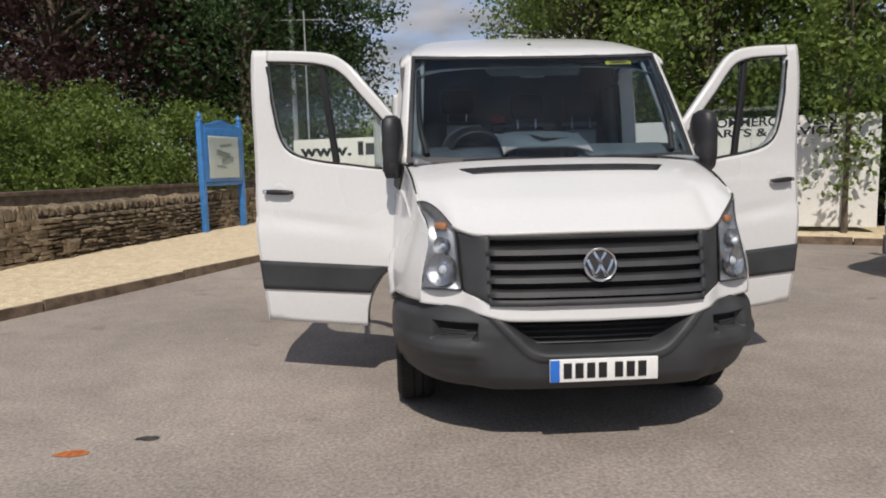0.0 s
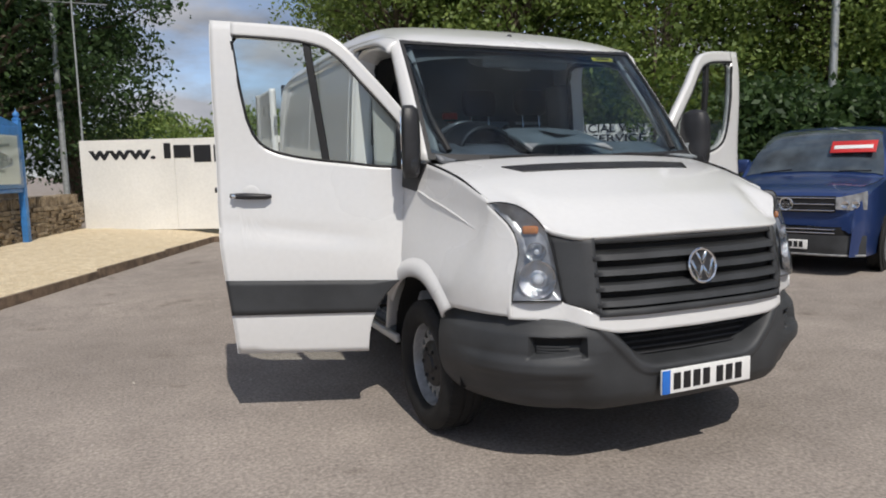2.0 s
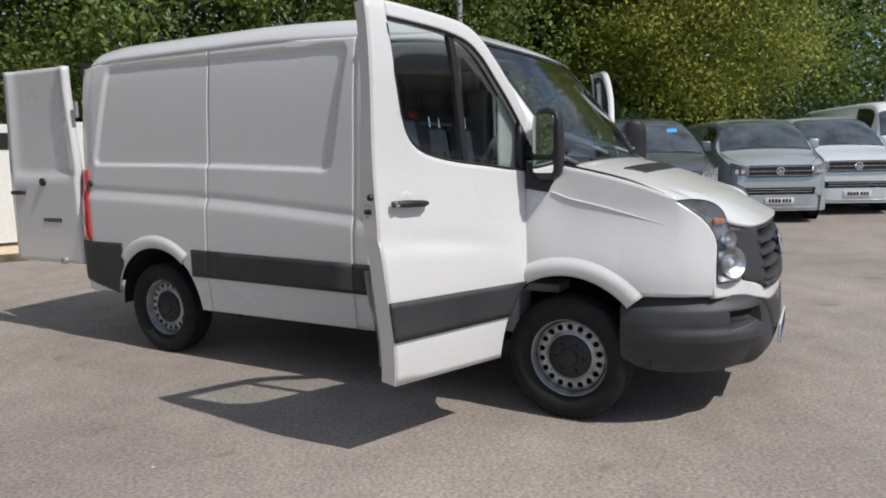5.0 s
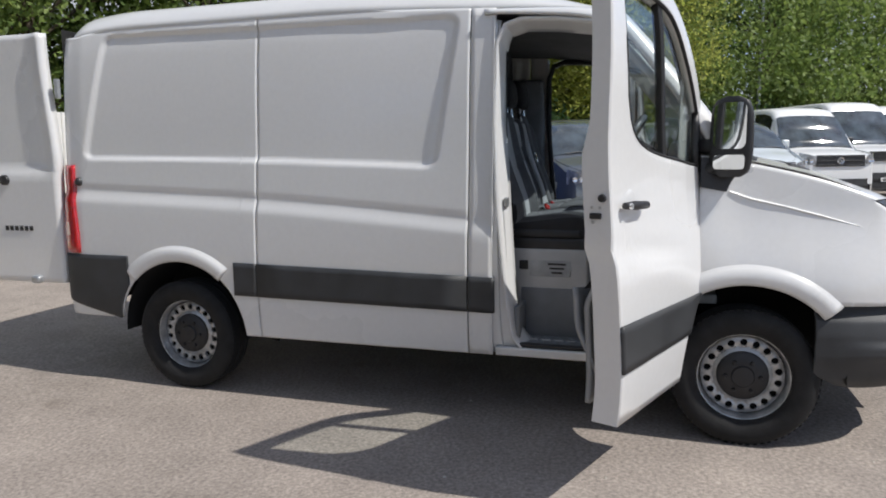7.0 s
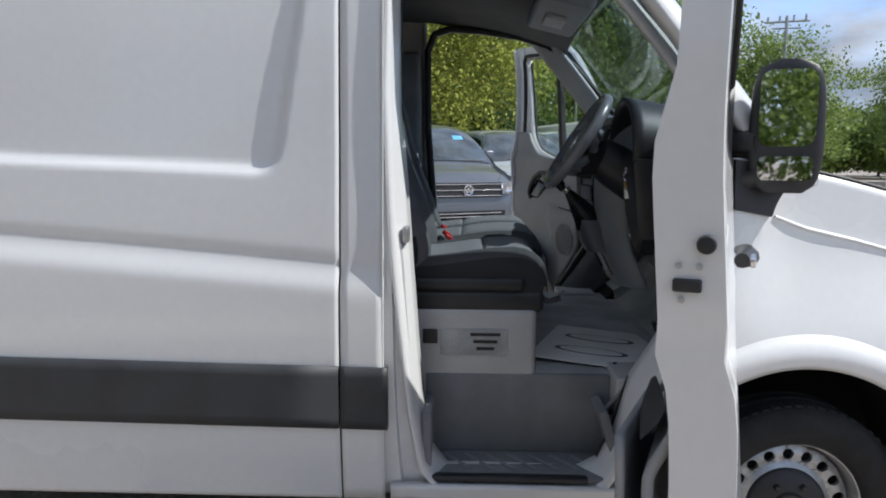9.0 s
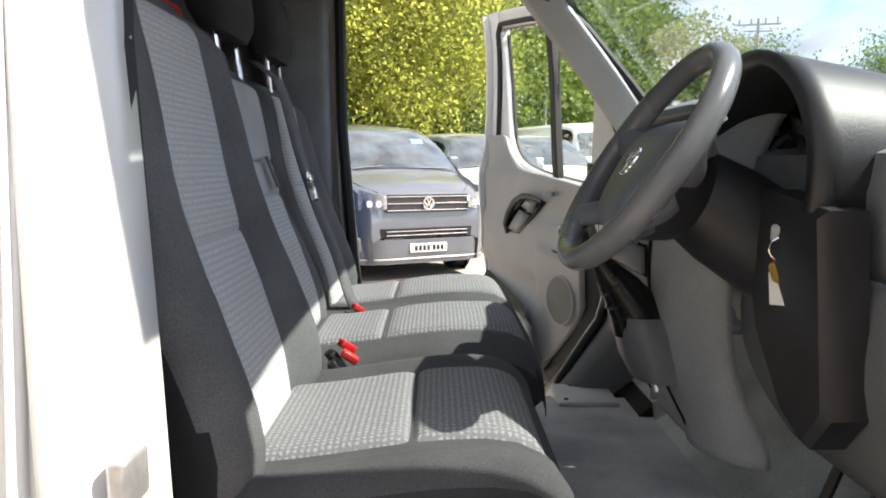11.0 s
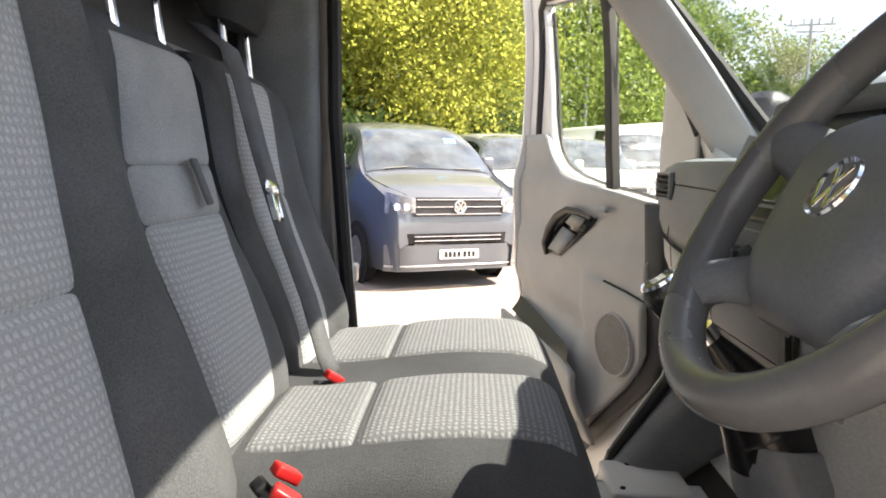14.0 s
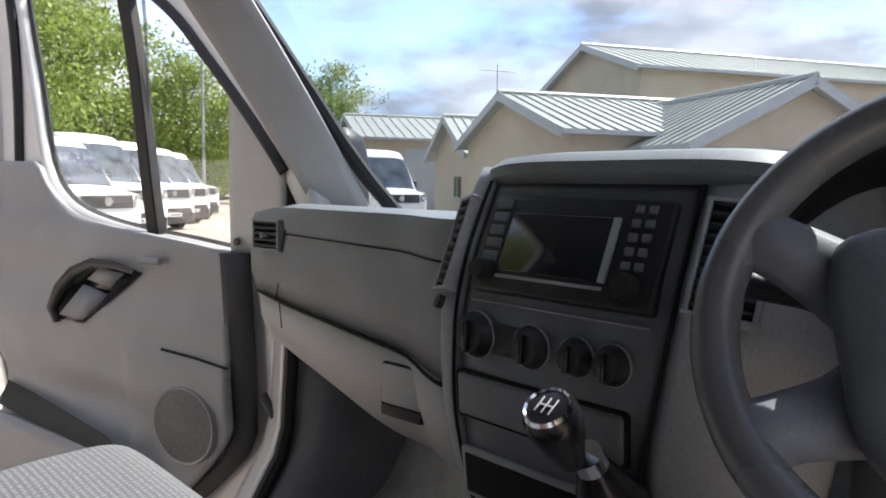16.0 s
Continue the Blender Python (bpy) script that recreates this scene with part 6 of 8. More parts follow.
add_grid(bm, low_at, span(0.17, 0.895, 26), range(len(low_prof)), (0, 1, -0.3))
thick(part("glovebox_panel", bm, DASHL, da, "light grey lower dash panel"), 0.02)
# the end wall of the dash, towards the door
bm = bmesh.new()
add_grid(bm, lambda j, k: pad_at(0.903, j) + Vector((0, -0.30 * k, 0)), range(4, len(pass_prof)), span(0, 1, 3), (1, 0, 0))
thick(part("dash_end", bm, DASH, da), 0.004, 0)
bm = bmesh.new()
add_grid(bm, lambda j, k: low_at(0.893, j) + Vector((0, -0.30 * k, 0)), range(0, 4), span(0, 1, 3), (1, 0, 0))
thick(part("dash_end", bm, DASHL, da), 0.004, 0)
part("dash_line", tube([dash_face(x, 1.453 + 0.02 * (x - 0.2), 0.0015) for x in span(0.20, 0.745, 14)], 0.0016, 5), DARK, da)
part("dash_line", tube([dash_face(0.790 - 0.27 * (z - 1.31), z, 0.0015) for z in span(1.322, 1.472, 6)], 0.0014, 5), DARK, da)
part("dash_line", tube([low_at(0.792, j) + Vector((0, 0.0005, 0)) for j in (0, 1)], 0.0014, 5), DARK, da)
part("dash_gap", tube([(x, 1.394 + near(x) - 0.014 * tip(x), edge_z(x)) for x in span(0.17, 0.895, 18)], 0.0034, 6), DARK, da)
part("hatch_gap", rbox((0.097, 0.010, 0.074), 0.003, pose(0.378, 1.3965, 1.224, 4, 0, 6)), DARK, da)
part("dash_hatch", rbox((0.092, 0.012, 0.068), 0.004, pose(0.378, 1.398, 1.224, 4, 0, 6)), DASHL, da)
part("hatch_recess", rbox((0.094, 0.022, 0.020), 0.003, pose(0.378, 1.394, 1.178, 0, 0, 6)), BLACKP, da)


def vent(x0, x1, z0, z1, y, n, turn=0.0, vertical=False):
    c = ((x0 + x1) / 2, y, (z0 + z1) / 2)
    m = pose(*c, 0, 0, turn)
    v = part("air_vent", box((x1 - x0, 0.012, z1 - z0), m @ pose(0, -0.006, 0)), DARK, da, "black louvred air vent")
    for k in range(n):
        z = -(z1 - z0) / 2 + (k + 0.5) * (z1 - z0) / n
        part("louvre", rbox((x1 - x0 - 0.004, 0.016, 0.005), 0.0015, m @ pose(0, 0.004, z, 25, 0, 0)), BLACKP, v)
    for sx, sz, px, pz in (((x1 - x0) + 0.012, 0.006, 0, (z1 - z0) / 2), ((x1 - x0) + 0.012, 0.006, 0, -(z1 - z0) / 2), (0.006, (z1 - z0), (x1 - x0) / 2, 0), (0.006, (z1 - z0), -(x1 - x0) / 2, 0)):
        part("vent_frame", rbox((sx, 0.020, sz), 0.002, m @ pose(px, 0.002, pz)), DASH, v)
    part("vent_knob", rbox((0.010, 0.02, 0.012), 0.003, m @ pose(0.0, 0.012, 0.0)), DASH, v)
    return v


vent(0.762, 0.850, 1.428, 1.490, 1.402, 5, 4)
# centre stack
stack = smooths((0.95, 1.40), (1.06, 1.455), (1.14, 1.478), (1.21, 1.488), (1.32, 1.498), (1.38, 1.497), (1.455, 1.482), (1.52, 1.455), (1.57, 1.430), (1.60, 1.41))
STACKM = mat("dark_console_plastic", (0.150, 0.160, 0.178), 0.42, var=0.2, scale=8, grain=0.12, gscale=300, bump=0.08, bscale=600, rvar=0.1)
CHEEK = mat("mid_grey_console_plastic", (0.36, 0.378, 0.395), 0.5, var=0.12, scale=6, grain=0.15, gscale=300, bump=0.12, bscale=650, rvar=0.06)


def on_stack(x, z, o=0.0):
    """A frame on the console face: local y points out of it."""
    s = (stack(z + 0.01) - stack(z - 0.01)) / 0.02
    return Matrix.Translation((x, stack(z), z)) @ Matrix.Rotation(math.atan(-s), 4, "X") @ Matrix.Translation((0, o, 0))


face_r = lambda z: -0.118 - 0.036 * rise(1.15, 1.45, z)
face_l = lambda z: 0.118 + 0.037 * rise(1.02, 1.28, z)
bm = bmesh.new()
add_grid(bm, lambda k, z: Vector((face_r(z) + (face_l(z) - face_r(z)) * k, stack(z) - 0.012 * abs(2 * k - 1) ** 10, z)), span(0, 1, 24), span(1.13, 1.575, 30), (0, 1, 0))
cs = thick(part("console_face", bm, STACKM, da, "satin black centre console face"), 0.03)
bm = bmesh.new()
add_grid(bm, lambda k, z: Vector((face_r(z) + (face_l(z) - face_r(z)) * k, stack(z) - 0.006 - 0.012 * abs(2 * k - 1) ** 6, z)), span(0, 1, 16), span(0.92, 1.127, 14), (0, 1, 0))
thick(part("console_lower", bm, CHEEK, da, "grey lower console panel"), 0.03)
# cheeks beside the face, rounded towards the dash
bm = bmesh.new()
wide_l = lambda z: 0.052 + 0.030 * rise(1.1, 1.4, z)
add_grid(bm, lambda z, k: Vector((face_l(z) + wide_l(z) * math.sin(math.pi / 2 * k), stack(z) + 0.006 * math.sin(math.pi * min(1, k * 1.6)) - 0.12 * (1 - math.cos(math.pi / 2 * k)), z)), span(0.92, 1.595, 34), span(0, 1, 12), (0.5, 1, 0))
thick(part("stack_cheek", bm, CHEEK, da, "grey console side"), 0.02)
bm = bmesh.new()
add_grid(bm, lambda z, k: Vector((face_r(z) - 0.155 * math.sin(math.pi / 2 * k), stack(z) + 0.006 * math.sin(math.pi * min(1, k * 2)) - 0.10 * (1 - math.cos(math.pi / 2 * k)), z)), span(0.92, 1.60, 34), span(0, 1, 12), (-0.3, 1, 0))
thick(part("stack_cheek", bm, CHEEK, da, "grey console side"), 0.02)
for pts in ([(face_l(z), stack(z) + 0.003, z) for z in span(0.95, 1.575, 26)], [(face_r(z), stack(z) + 0.003, z) for z in span(0.95, 1.575, 26)]):
    part("console_joint", tube(pts, 0.0028, 5), DARK, da)


def tall_vent(x, z0, z1, w, turn, n, back=0.0):
    zc = (z0 + z1) / 2
    m = on_stack(x, zc, 0.004 - back) @ Matrix.Rotation(radians(turn), 4, "Z")
    v = part("air_vent", rbox((w, 0.012, z1 - z0), 0.004, m), DARK, da, "black louvred air vent")
    for k in range(n):
        z = -(z1 - z0) / 2 + (k + 0.5) * (z1 - z0) / n
        part("louvre", rbox((w - 0.006, 0.018, 0.0045), 0.0015, m @ pose(0, 0.003, z, 25, 0, 0)), BLACKP, v)
    for sx, sz, px, pz in ((w + 0.010, 0.005, 0, (z1 - z0) / 2), (w + 0.010, 0.005, 0, -(z1 - z0) / 2), (0.005, z1 - z0, w / 2, 0), (0.005, z1 - z0, -w / 2, 0)):
        part("vent_frame", rbox((sx, 0.020, sz), 0.002, m @ pose(px, 0.002, pz)), CHEEK, v)
    part("vent_wheel", lathe(((0.010, -0.005), (0.010, 0.004), (0.0, 0.006)), 16, m @ pose(0, 0.004, -(z1 - z0) / 2 - 0.018, -90, 0, 0)), BLACKP, v)
    return v


tall_vent(0.181, 1.420, 1.555, 0.034, -24, 10, 0.008)
tall_vent(-0.205, 1.432, 1.555, 0.066, 12, 10, 0.001)
# hood over the stack
hood = ((1.05, 1.51), (1.20, 1.572), (1.32, 1.606), (1.39, 1.614), (1.425, 1.610), (1.442, 1.600), (1.444, 1.586), (1.434, 1.572))
bm = bmesh.new()
add_grid(bm, lambda x, j: Vector((x, hood[j][0] - 0.085 * (abs(x + 0.035) / 0.265) ** 5, hood[j][1] - 0.034 * (abs(x + 0.035) / 0.265) ** 5)), span(-0.305, 0.232, 30), range(len(hood)), (0, 0.4, 1))
thick(part("stack_hood", bm, DASH, da, "dark grey console hood"), 0.02)
# radio, knobs, controls
rd = part("radio", rbox((0.262, 0.02, 0.132), 0.005, on_stack(-0.002, 1.492, -0.003)), BLACKP, cs, "car radio with a dark display")
part("radio_screen", rbox((0.150, 0.004, 0.080), 0.0015, on_stack(0.014, 1.493, 0.0085)), SCREEN, rd, "dark display")
part("screen_edge", rbox((0.010, 0.005, 0.080), 0.002, on_stack(-0.066, 1.493, 0.009)), CHEEK, rd)
part("screen_edge", rbox((0.160, 0.005, 0.005), 0.002, on_stack(0.012, 1.451, 0.009)), CHEEK, rd)
for k in range(5):
    part("radio_button", rbox((0.025, 0.006, 0.013), 0.002, on_stack(0.109, 1.540 - k * 0.0165, 0.008)), STACKM, rd)
for k in range(5):
    for j in range(2):
        part("radio_button", rbox((0.011, 0.005, 0.010), 0.002, on_stack(-0.090 - j * 0.017, 1.540 - k * 0.0155, 0.008)), STACKM, rd)
knob = lambda r: ((r, 0.0), (r, 0.012), (r * 0.9, 0.016), (r * 0.86, 0.020), (0.0, 0.021))
for x, z, r in ((0.112, 1.456, 0.014), (-0.098, 1.456, 0.015)):
    part("radio_knob", lathe(knob(r), 20, on_stack(x, z, 0.006) @ Matrix.Rotation(radians(-90), 4, "X")), BLACKP, rd)
for x, z, r in ((0.115, 1.373, 0.025), (0.024, 1.372, 0.022), (-0.042, 1.372, 0.019), (-0.090, 1.372, 0.019)):
    kn = part("heater_knob", lathe(((r * 1.25, 0.0), (r * 1.2, 0.005)) + knob(r)[1:], 24, on_stack(x, z) @ Matrix.Rotation(radians(-90), 4, "X")), BLACKP, cs, "ribbed black heater knob")
    part("knob_grip", rbox((0.007, 0.012, r * 1.6), 0.002, on_stack(x, z, 0.022)), PLASTIC_G, kn)
    part("knob_rim", lathe(((r * 1.28, 0.0), (r * 1.30, 0.003), (r * 1.24, 0.004)), 24, on_stack(x, z, 0.001) @ Matrix.Rotation(radians(-90), 4, "X"), cap=False), CHEEK, kn)
part("heater_panel", rbox((0.060, 0.006, 0.040), 0.003, on_stack(0.070, 1.372, 0.001)), BLACKP, cs)
part("slot_frame", rbox((0.262, 0.008, 0.066), 0.006, on_stack(0.018, 1.290, 0.0)), DARK, cs)
part("storage_slot", rbox((0.252, 0.012, 0.058), 0.006, on_stack(0.018, 1.290, 0.003)), STACKM, cs, "black storage lid")
part("cubby_frame", rbox((0.205, 0.010, 0.075), 0.006, on_stack(0.045, 1.178, 0.001)), CHEEK, cs)
part("cubby", rbox((0.190, 0.014, 0.060), 0.005, on_stack(0.045, 1.178, 0.001)), DARK, cs, "open dark cubby")
part("chrome_line", tube([(x, stack(1.418) + 0.003, 1.418) for x in span(-0.13, 0.13, 4)], 0.0012, 5), CHEEK, cs)
# gear lever growing out of the console
bm = pad([((-0.115, 1.46, 1.055), 0.075, 0.06, 0), ((-0.118, 1.475, 1.10), 0.078, 0.07, 0), ((-0.122, 1.49, 1.15), 0.072, 0.068, 0), ((-0.126, 1.505, 1.185), 0.058, 0.058, 0)], e=0.8)
part("gear_console", bm, STACKM, da, "black gear lever mounting")
gl = part("gear_lever", tube([(-0.125, 1.51, 1.170), (-0.128, 1.53, 1.205), (-0.130, 1.553, 1.238), (-0.132, 1.575, 1.265), (-0.134, 1.600, 1.297), (-0.134, 1.612, 1.312)], [0.060, 0.050, 0.040, 0.030, 0.017, 0.013], 16), PLASTIC_G, da, "black leather gaiter and lever")
for k in range(3):
    part("gaiter_fold", tube([Vector((-0.128, 1.53 + 0.018 * k, 1.20 + 0.022 * k)) + Vector((0.047 - 0.008 * k) * Vector((math.cos(a), -math.sin(a) * 0.77, math.sin(a) * 0.63))) for a in span(0, math.tau, 16)], 0.004, 6), PLASTIC_G, gl)
part("lever_collar", tube([(-0.134, 1.602, 1.300), (-0.133, 1.613, 1.314)], 0.017, 14), CHROME, gl)
gm = Matrix.Translation((-0.123, 1.647, 1.347)) @ Vector((0.02, 0.55, 0.83)).to_track_quat("Z", "Y").to_matrix().to_4x4()
kb = part("gear_knob", lathe(((0.013, -0.050), (0.016, -0.040), (0.024, -0.012), (0.0275, 0.006), (0.027, 0.017), (0.022, 0.025), (0.0, 0.027)), 28, gm), PLASTIC_G, gl, "black gear knob")
part("knob_ring", lathe(((0.0205, 0.0255), (0.0225, 0.0275), (0.0245, 0.0235)), 28, gm, cap=False), CHROME, kb)
for dx in (-0.008, 0.0, 0.008):
    part("gate_line", rbox((0.0016, 0.018, 0.001), 0.0004, gm @ pose(dx, 0, 0.0275)), PLATEW, kb)
part("gate_line", rbox((0.017, 0.0016, 0.001), 0.0004, gm @ pose(0, 0, 0.0275)), PLATEW, kb)

def bevel_plate(pts, y):
    """An upright plate of an (x, z) outline whose face bows towards the seats."""
    bm = bmesh.new()
    cx, cz = sum(p[0] for p in pts) / len(pts), sum(p[1] for p in pts) / len(pts)
    rings = []
    for k, d in ((1.0, -0.06), (1.0, -0.012), (0.93, 0.0), (0.5, 0.006)):
        rings.append([bm.verts.new((cx + (x - cx) * k, y + d + 0.10 * (z - 1.36), cz + (z - cz) * k)) for x, z in pts])
    n = len(pts)
    for a, b in zip(rings, rings[1:]):
        for i in range(n):
            bm.faces.new((a[i], a[(i + 1) % n], b[(i + 1) % n], b[i]))
    bm.faces.new(rings[-1])
    bmesh.ops.recalc_face_normals(bm, faces=bm.faces)
    return bm


# driver's side: binnacle, column, lower dash
bm = bmesh.new()
drv = ((1.02, 1.425), (1.20, 1.49), (1.32, 1.52), (1.375, 1.50), (1.385, 1.45), (1.37, 1.36), (1.34, 1.26), (1.30, 1.16))
add_grid(bm, lambda x, j: Vector((x, drv[j][0] - 0.05 * step(-0.74, -0.84, x), drv[j][1])), span(-0.84, -0.26, 16), range(len(drv)), (0, 1, 0.4))
thick(part("dash_pad", bm, STACKM, da), 0.02)
bm = bmesh.new()
add_grid(bm, lambda x, k: Vector((x, 1.375 - 0.10 * k + 0.05 * math.sin(math.pi * k), 1.34 - 0.34 * k)), span(-0.84, -0.30, 12), span(0, 1, 10), (0, 1, -0.3))
thick(part("knee_panel", bm, mat("grey_knee_plastic", (0.15, 0.15, 0.154), 0.5, var=0.12, scale=6, grain=0.15, gscale=300, bump=0.12, bscale=650), da, "grey knee panel"), 0.02)
part("column_shield", bevel_plate([(-0.665, 1.43), (-0.50, 1.45), (-0.455, 1.36), (-0.47, 1.24), (-0.54, 1.13), (-0.60, 1.10), (-0.655, 1.16)], 1.452), BLACKP, da, "black ignition switch panel")
bm = bmesh.new()


def binn(a, k):
    x, z = -0.43 + 0.215 * math.cos(a), 1.47 + 0.185 * max(math.sin(a), -0.35)
    y = 1.455 - 0.22 * k
    sc = 1 - 0.16 * k
    return Vector((-0.43 + (x + 0.43) * sc, y, 1.47 + (z - 1.47) * sc - 0.01 * k))


add_grid(bm, binn, span(-0.5, math.pi + 0.5, 32), span(0, 1, 6), (0, 0, 1))
bi = thick(part("instrument_hood", bm, BLACKP, da, "black rounded instrument hood"), 0.02)
part("instrument_face", lathe(((0.17, 0.0), (0.165, 0.004), (0.0, 0.004)), 32, pose(-0.43, 1.345, 1.475, -78, 0, 0) @ Matrix.Diagonal((1.1, 0.85, 1, 1))), SCREEN, bi)
for x in (-0.51, -0.35):
    part("dial", lathe(((0.056, 0.0), (0.060, 0.008), (0.064, 0.0)), 28, pose(x, 1.352, 1.475, -78, 0, 0), cap=False), CHROME, bi)
sw_n = Vector((0, 0.840, 0.542))
swc = Vector((-0.440, 1.614, 1.494))
sm = Matrix.Translation(swc) @ sw_n.to_track_quat("Z", "Y").to_matrix().to_4x4()
part("steering_column", tube([swc - sw_n * 0.30, swc - sw_n * 0.16, swc - sw_n * 0.075], [0.085, 0.080, 0.066], 16), BLACKP, da, "black column cowl")
bm = bmesh.new()
add_lathe(bm, [(0.182 + 0.0180 * math.cos(a), 0.0180 * math.sin(a) * 1.12) for a in span(0, 2 * math.pi, 14)[:-1]], 72, sm, loop=True)
sw = part("steering_wheel", bm, mat("worn_wheel_plastic", (0.14, 0.143, 0.15), 0.26, var=0.12, scale=12, grain=0.05, gscale=300, bump=0.04, bscale=500, rvar=0.08), da, "worn black four-spoke steering wheel")
hub_w = smooths((-0.115, 0.050), (-0.10, 0.072), (-0.05, 0.092), (0.0, 0.110), (0.045, 0.118), (0.065, 0.100), (0.078, 0.05))
bm = bmesh.new()
add_grid(bm, lambda k, v: sm @ Vector((hub_w(v) * math.sin(math.pi / 2 * k), v, 0.010 - 0.040 * abs(k) ** 4 - 0.030 * (abs(v + 0.02) / 0.098) ** 4)), span(-1, 1, 24), span(-0.115, 0.078, 24), (0, 0.84, 0.54))
thick(part("airbag_cover", bm, STACKM, sw, "black airbag cover"), 0.03)
part("hub_back", lathe(((0.045, -0.125), (0.070, -0.100), (0.092, -0.065), (0.098, -0.045), (0.085, -0.035)), 28, sm @ Matrix.Translation((0, -0.015, 0))), BLACKP, sw)
for ang in (14, 166, 222, 318):
    a = radians(ang)
    bm = bmesh.new()
    c, q = Vector((math.cos(a), math.sin(a), 0)), Vector((-math.sin(a), math.cos(a), 0))
    low = ang > 200
    add_grid(bm, lambda r, k: sm @ (c * r + q * k * lerps((0.08, 0.046), (0.12, 0.032), (0.16, 0.026), (0.180, 0.040))(r) + Vector((0, 0, -0.045 + 0.043 * rise(0.09, 0.175, r) + 0.016 * (1 - k * k)))), span(0.07, 0.180, 12), span(-1, 1, 8), (0, 0.84, 0.54))
    thick(part("wheel_spoke", bm, STACKM, sw), 0.026)
em = sm @ Matrix.Translation((0, -0.012, -0.014)) @ Matrix.Scale(0.8, 4)
part("wheel_emblem", lathe(((0.026, 0.028), (0.031, 0.033), (0.034, 0.026)), 28, em, cap=False), CHROME, sw, "round chrome emblem")
for x0, y0, x1, y1 in ((-0.012, 0.022, 0, 0.002), (0.012, 0.022, 0, 0.002), (-0.026, 0.008, -0.010, -0.022), (0.026, 0.008, 0.010, -0.022), (-0.010, -0.022, 0, 0), (0.010, -0.022, 0, 0)):
    d = Vector((x1 - x0, y1 - y0))
    part("emblem_stroke", rbox((d.length, 0.005, 0.003), 0.001, em @ pose((x0 + x1) / 2, (y0 + y1) / 2, 0.031, 0, 0, math.degrees(math.atan2(d.y, d.x)))), CHROME, sw)
part("column_stalk", tube([(-0.36, 1.515, 1.46), (-0.29, 1.525, 1.475), (-0.245, 1.53, 1.482)], [0.012, 0.010, 0.013], 10), BLACKP, da)
# ignition key with a tag
part("ignition_barrel", lathe(((0.022, 0.0), (0.020, 0.02), (0.0, 0.022)), 18, pose(-0.590, 1.436, 1.385, -70, 0, 0)), CHROME, da, "chrome ignition barrel")
ky = part("key", rbox((0.05, 0.012, 0.026), 0.006, pose(-0.580, 1.455, 1.392, 0, 0, 20)), DASHL, da, "key with ring and paper tag")
part("key_ring", lathe([(0.016 + 0.0016 * math.cos(a), 0.0016 * math.sin(a)) for a in span(0, 2 * math.pi, 8)[:-1]], 20, pose(-0.577, 1.458, 1.372, 90, 0, 70), loop=True), CHROME, ky)
part("brass_key", rbox((0.022, 0.006, 0.030), 0.008, pose(-0.578, 1.460, 1.342, 0, 20, 40)), mat("brass", (0.55, 0.40, 0.15), 0.35, metal=0.9, var=0.15), ky, "brass key")
part("key_tag", rbox((0.028, 0.003, 0.045), 0.001, pose(-0.576, 1.459, 1.318, 0, 6, 30)), PAPER, ky, "white paper tag")
# pedals
for x in (-0.32, -0.43, -0.54):
    part("pedal", rbox((0.06, 0.02, 0.08), 0.008, pose(x, 1.26, 0.76, -25, 0, 0)), BLACKP, da)
    part("pedal_arm", tube([(x, 1.26, 0.78), (x, 1.18, 1.0)], 0.010, 6), BLACKP, da)
# red hammer behind the seats
rl = part("red_hammer", rbox((0.115, 0.05, 0.075), 0.018, pose(-0.125, 2.45, 1.752)), REDB, van, "red emergency hammer in a black holder")
part("hammer_holder", rbox((0.125, 0.015, 0.018), 0.004, pose(-0.125, 2.423, 1.728)), BLACKP, rl)
# grey slab on the dash, standing in for a reflection in the screen
part("dash_papers", rbox((0.22, 0.15, 0.006), 0.002, pose(0.02, 1.20, 1.578, 14, 0, 25)), DASH, van, "grey slab standing in for a reflection in the windscreen")

for s in (-1, 1):
    sc = part("sill_cover", rbox((0.20, 0.20, 0.30), 0.012, pose(s * 0.735, 1.43, 0.58)), DASHL, van, "light grey screwed sill cover")
    for dx, dy in ((-0.07, 0.07), (0.07, 0.03)):
        part("screw", lathe(((0.007, 0.0), (0.007, 0.003), (0.0, 0.004)), 10, pose(s * (0.735 + dx), 1.43 + dy, 0.730)), DARK, sc)
# ---- parked vehicles: each faces -y about its own nose ----


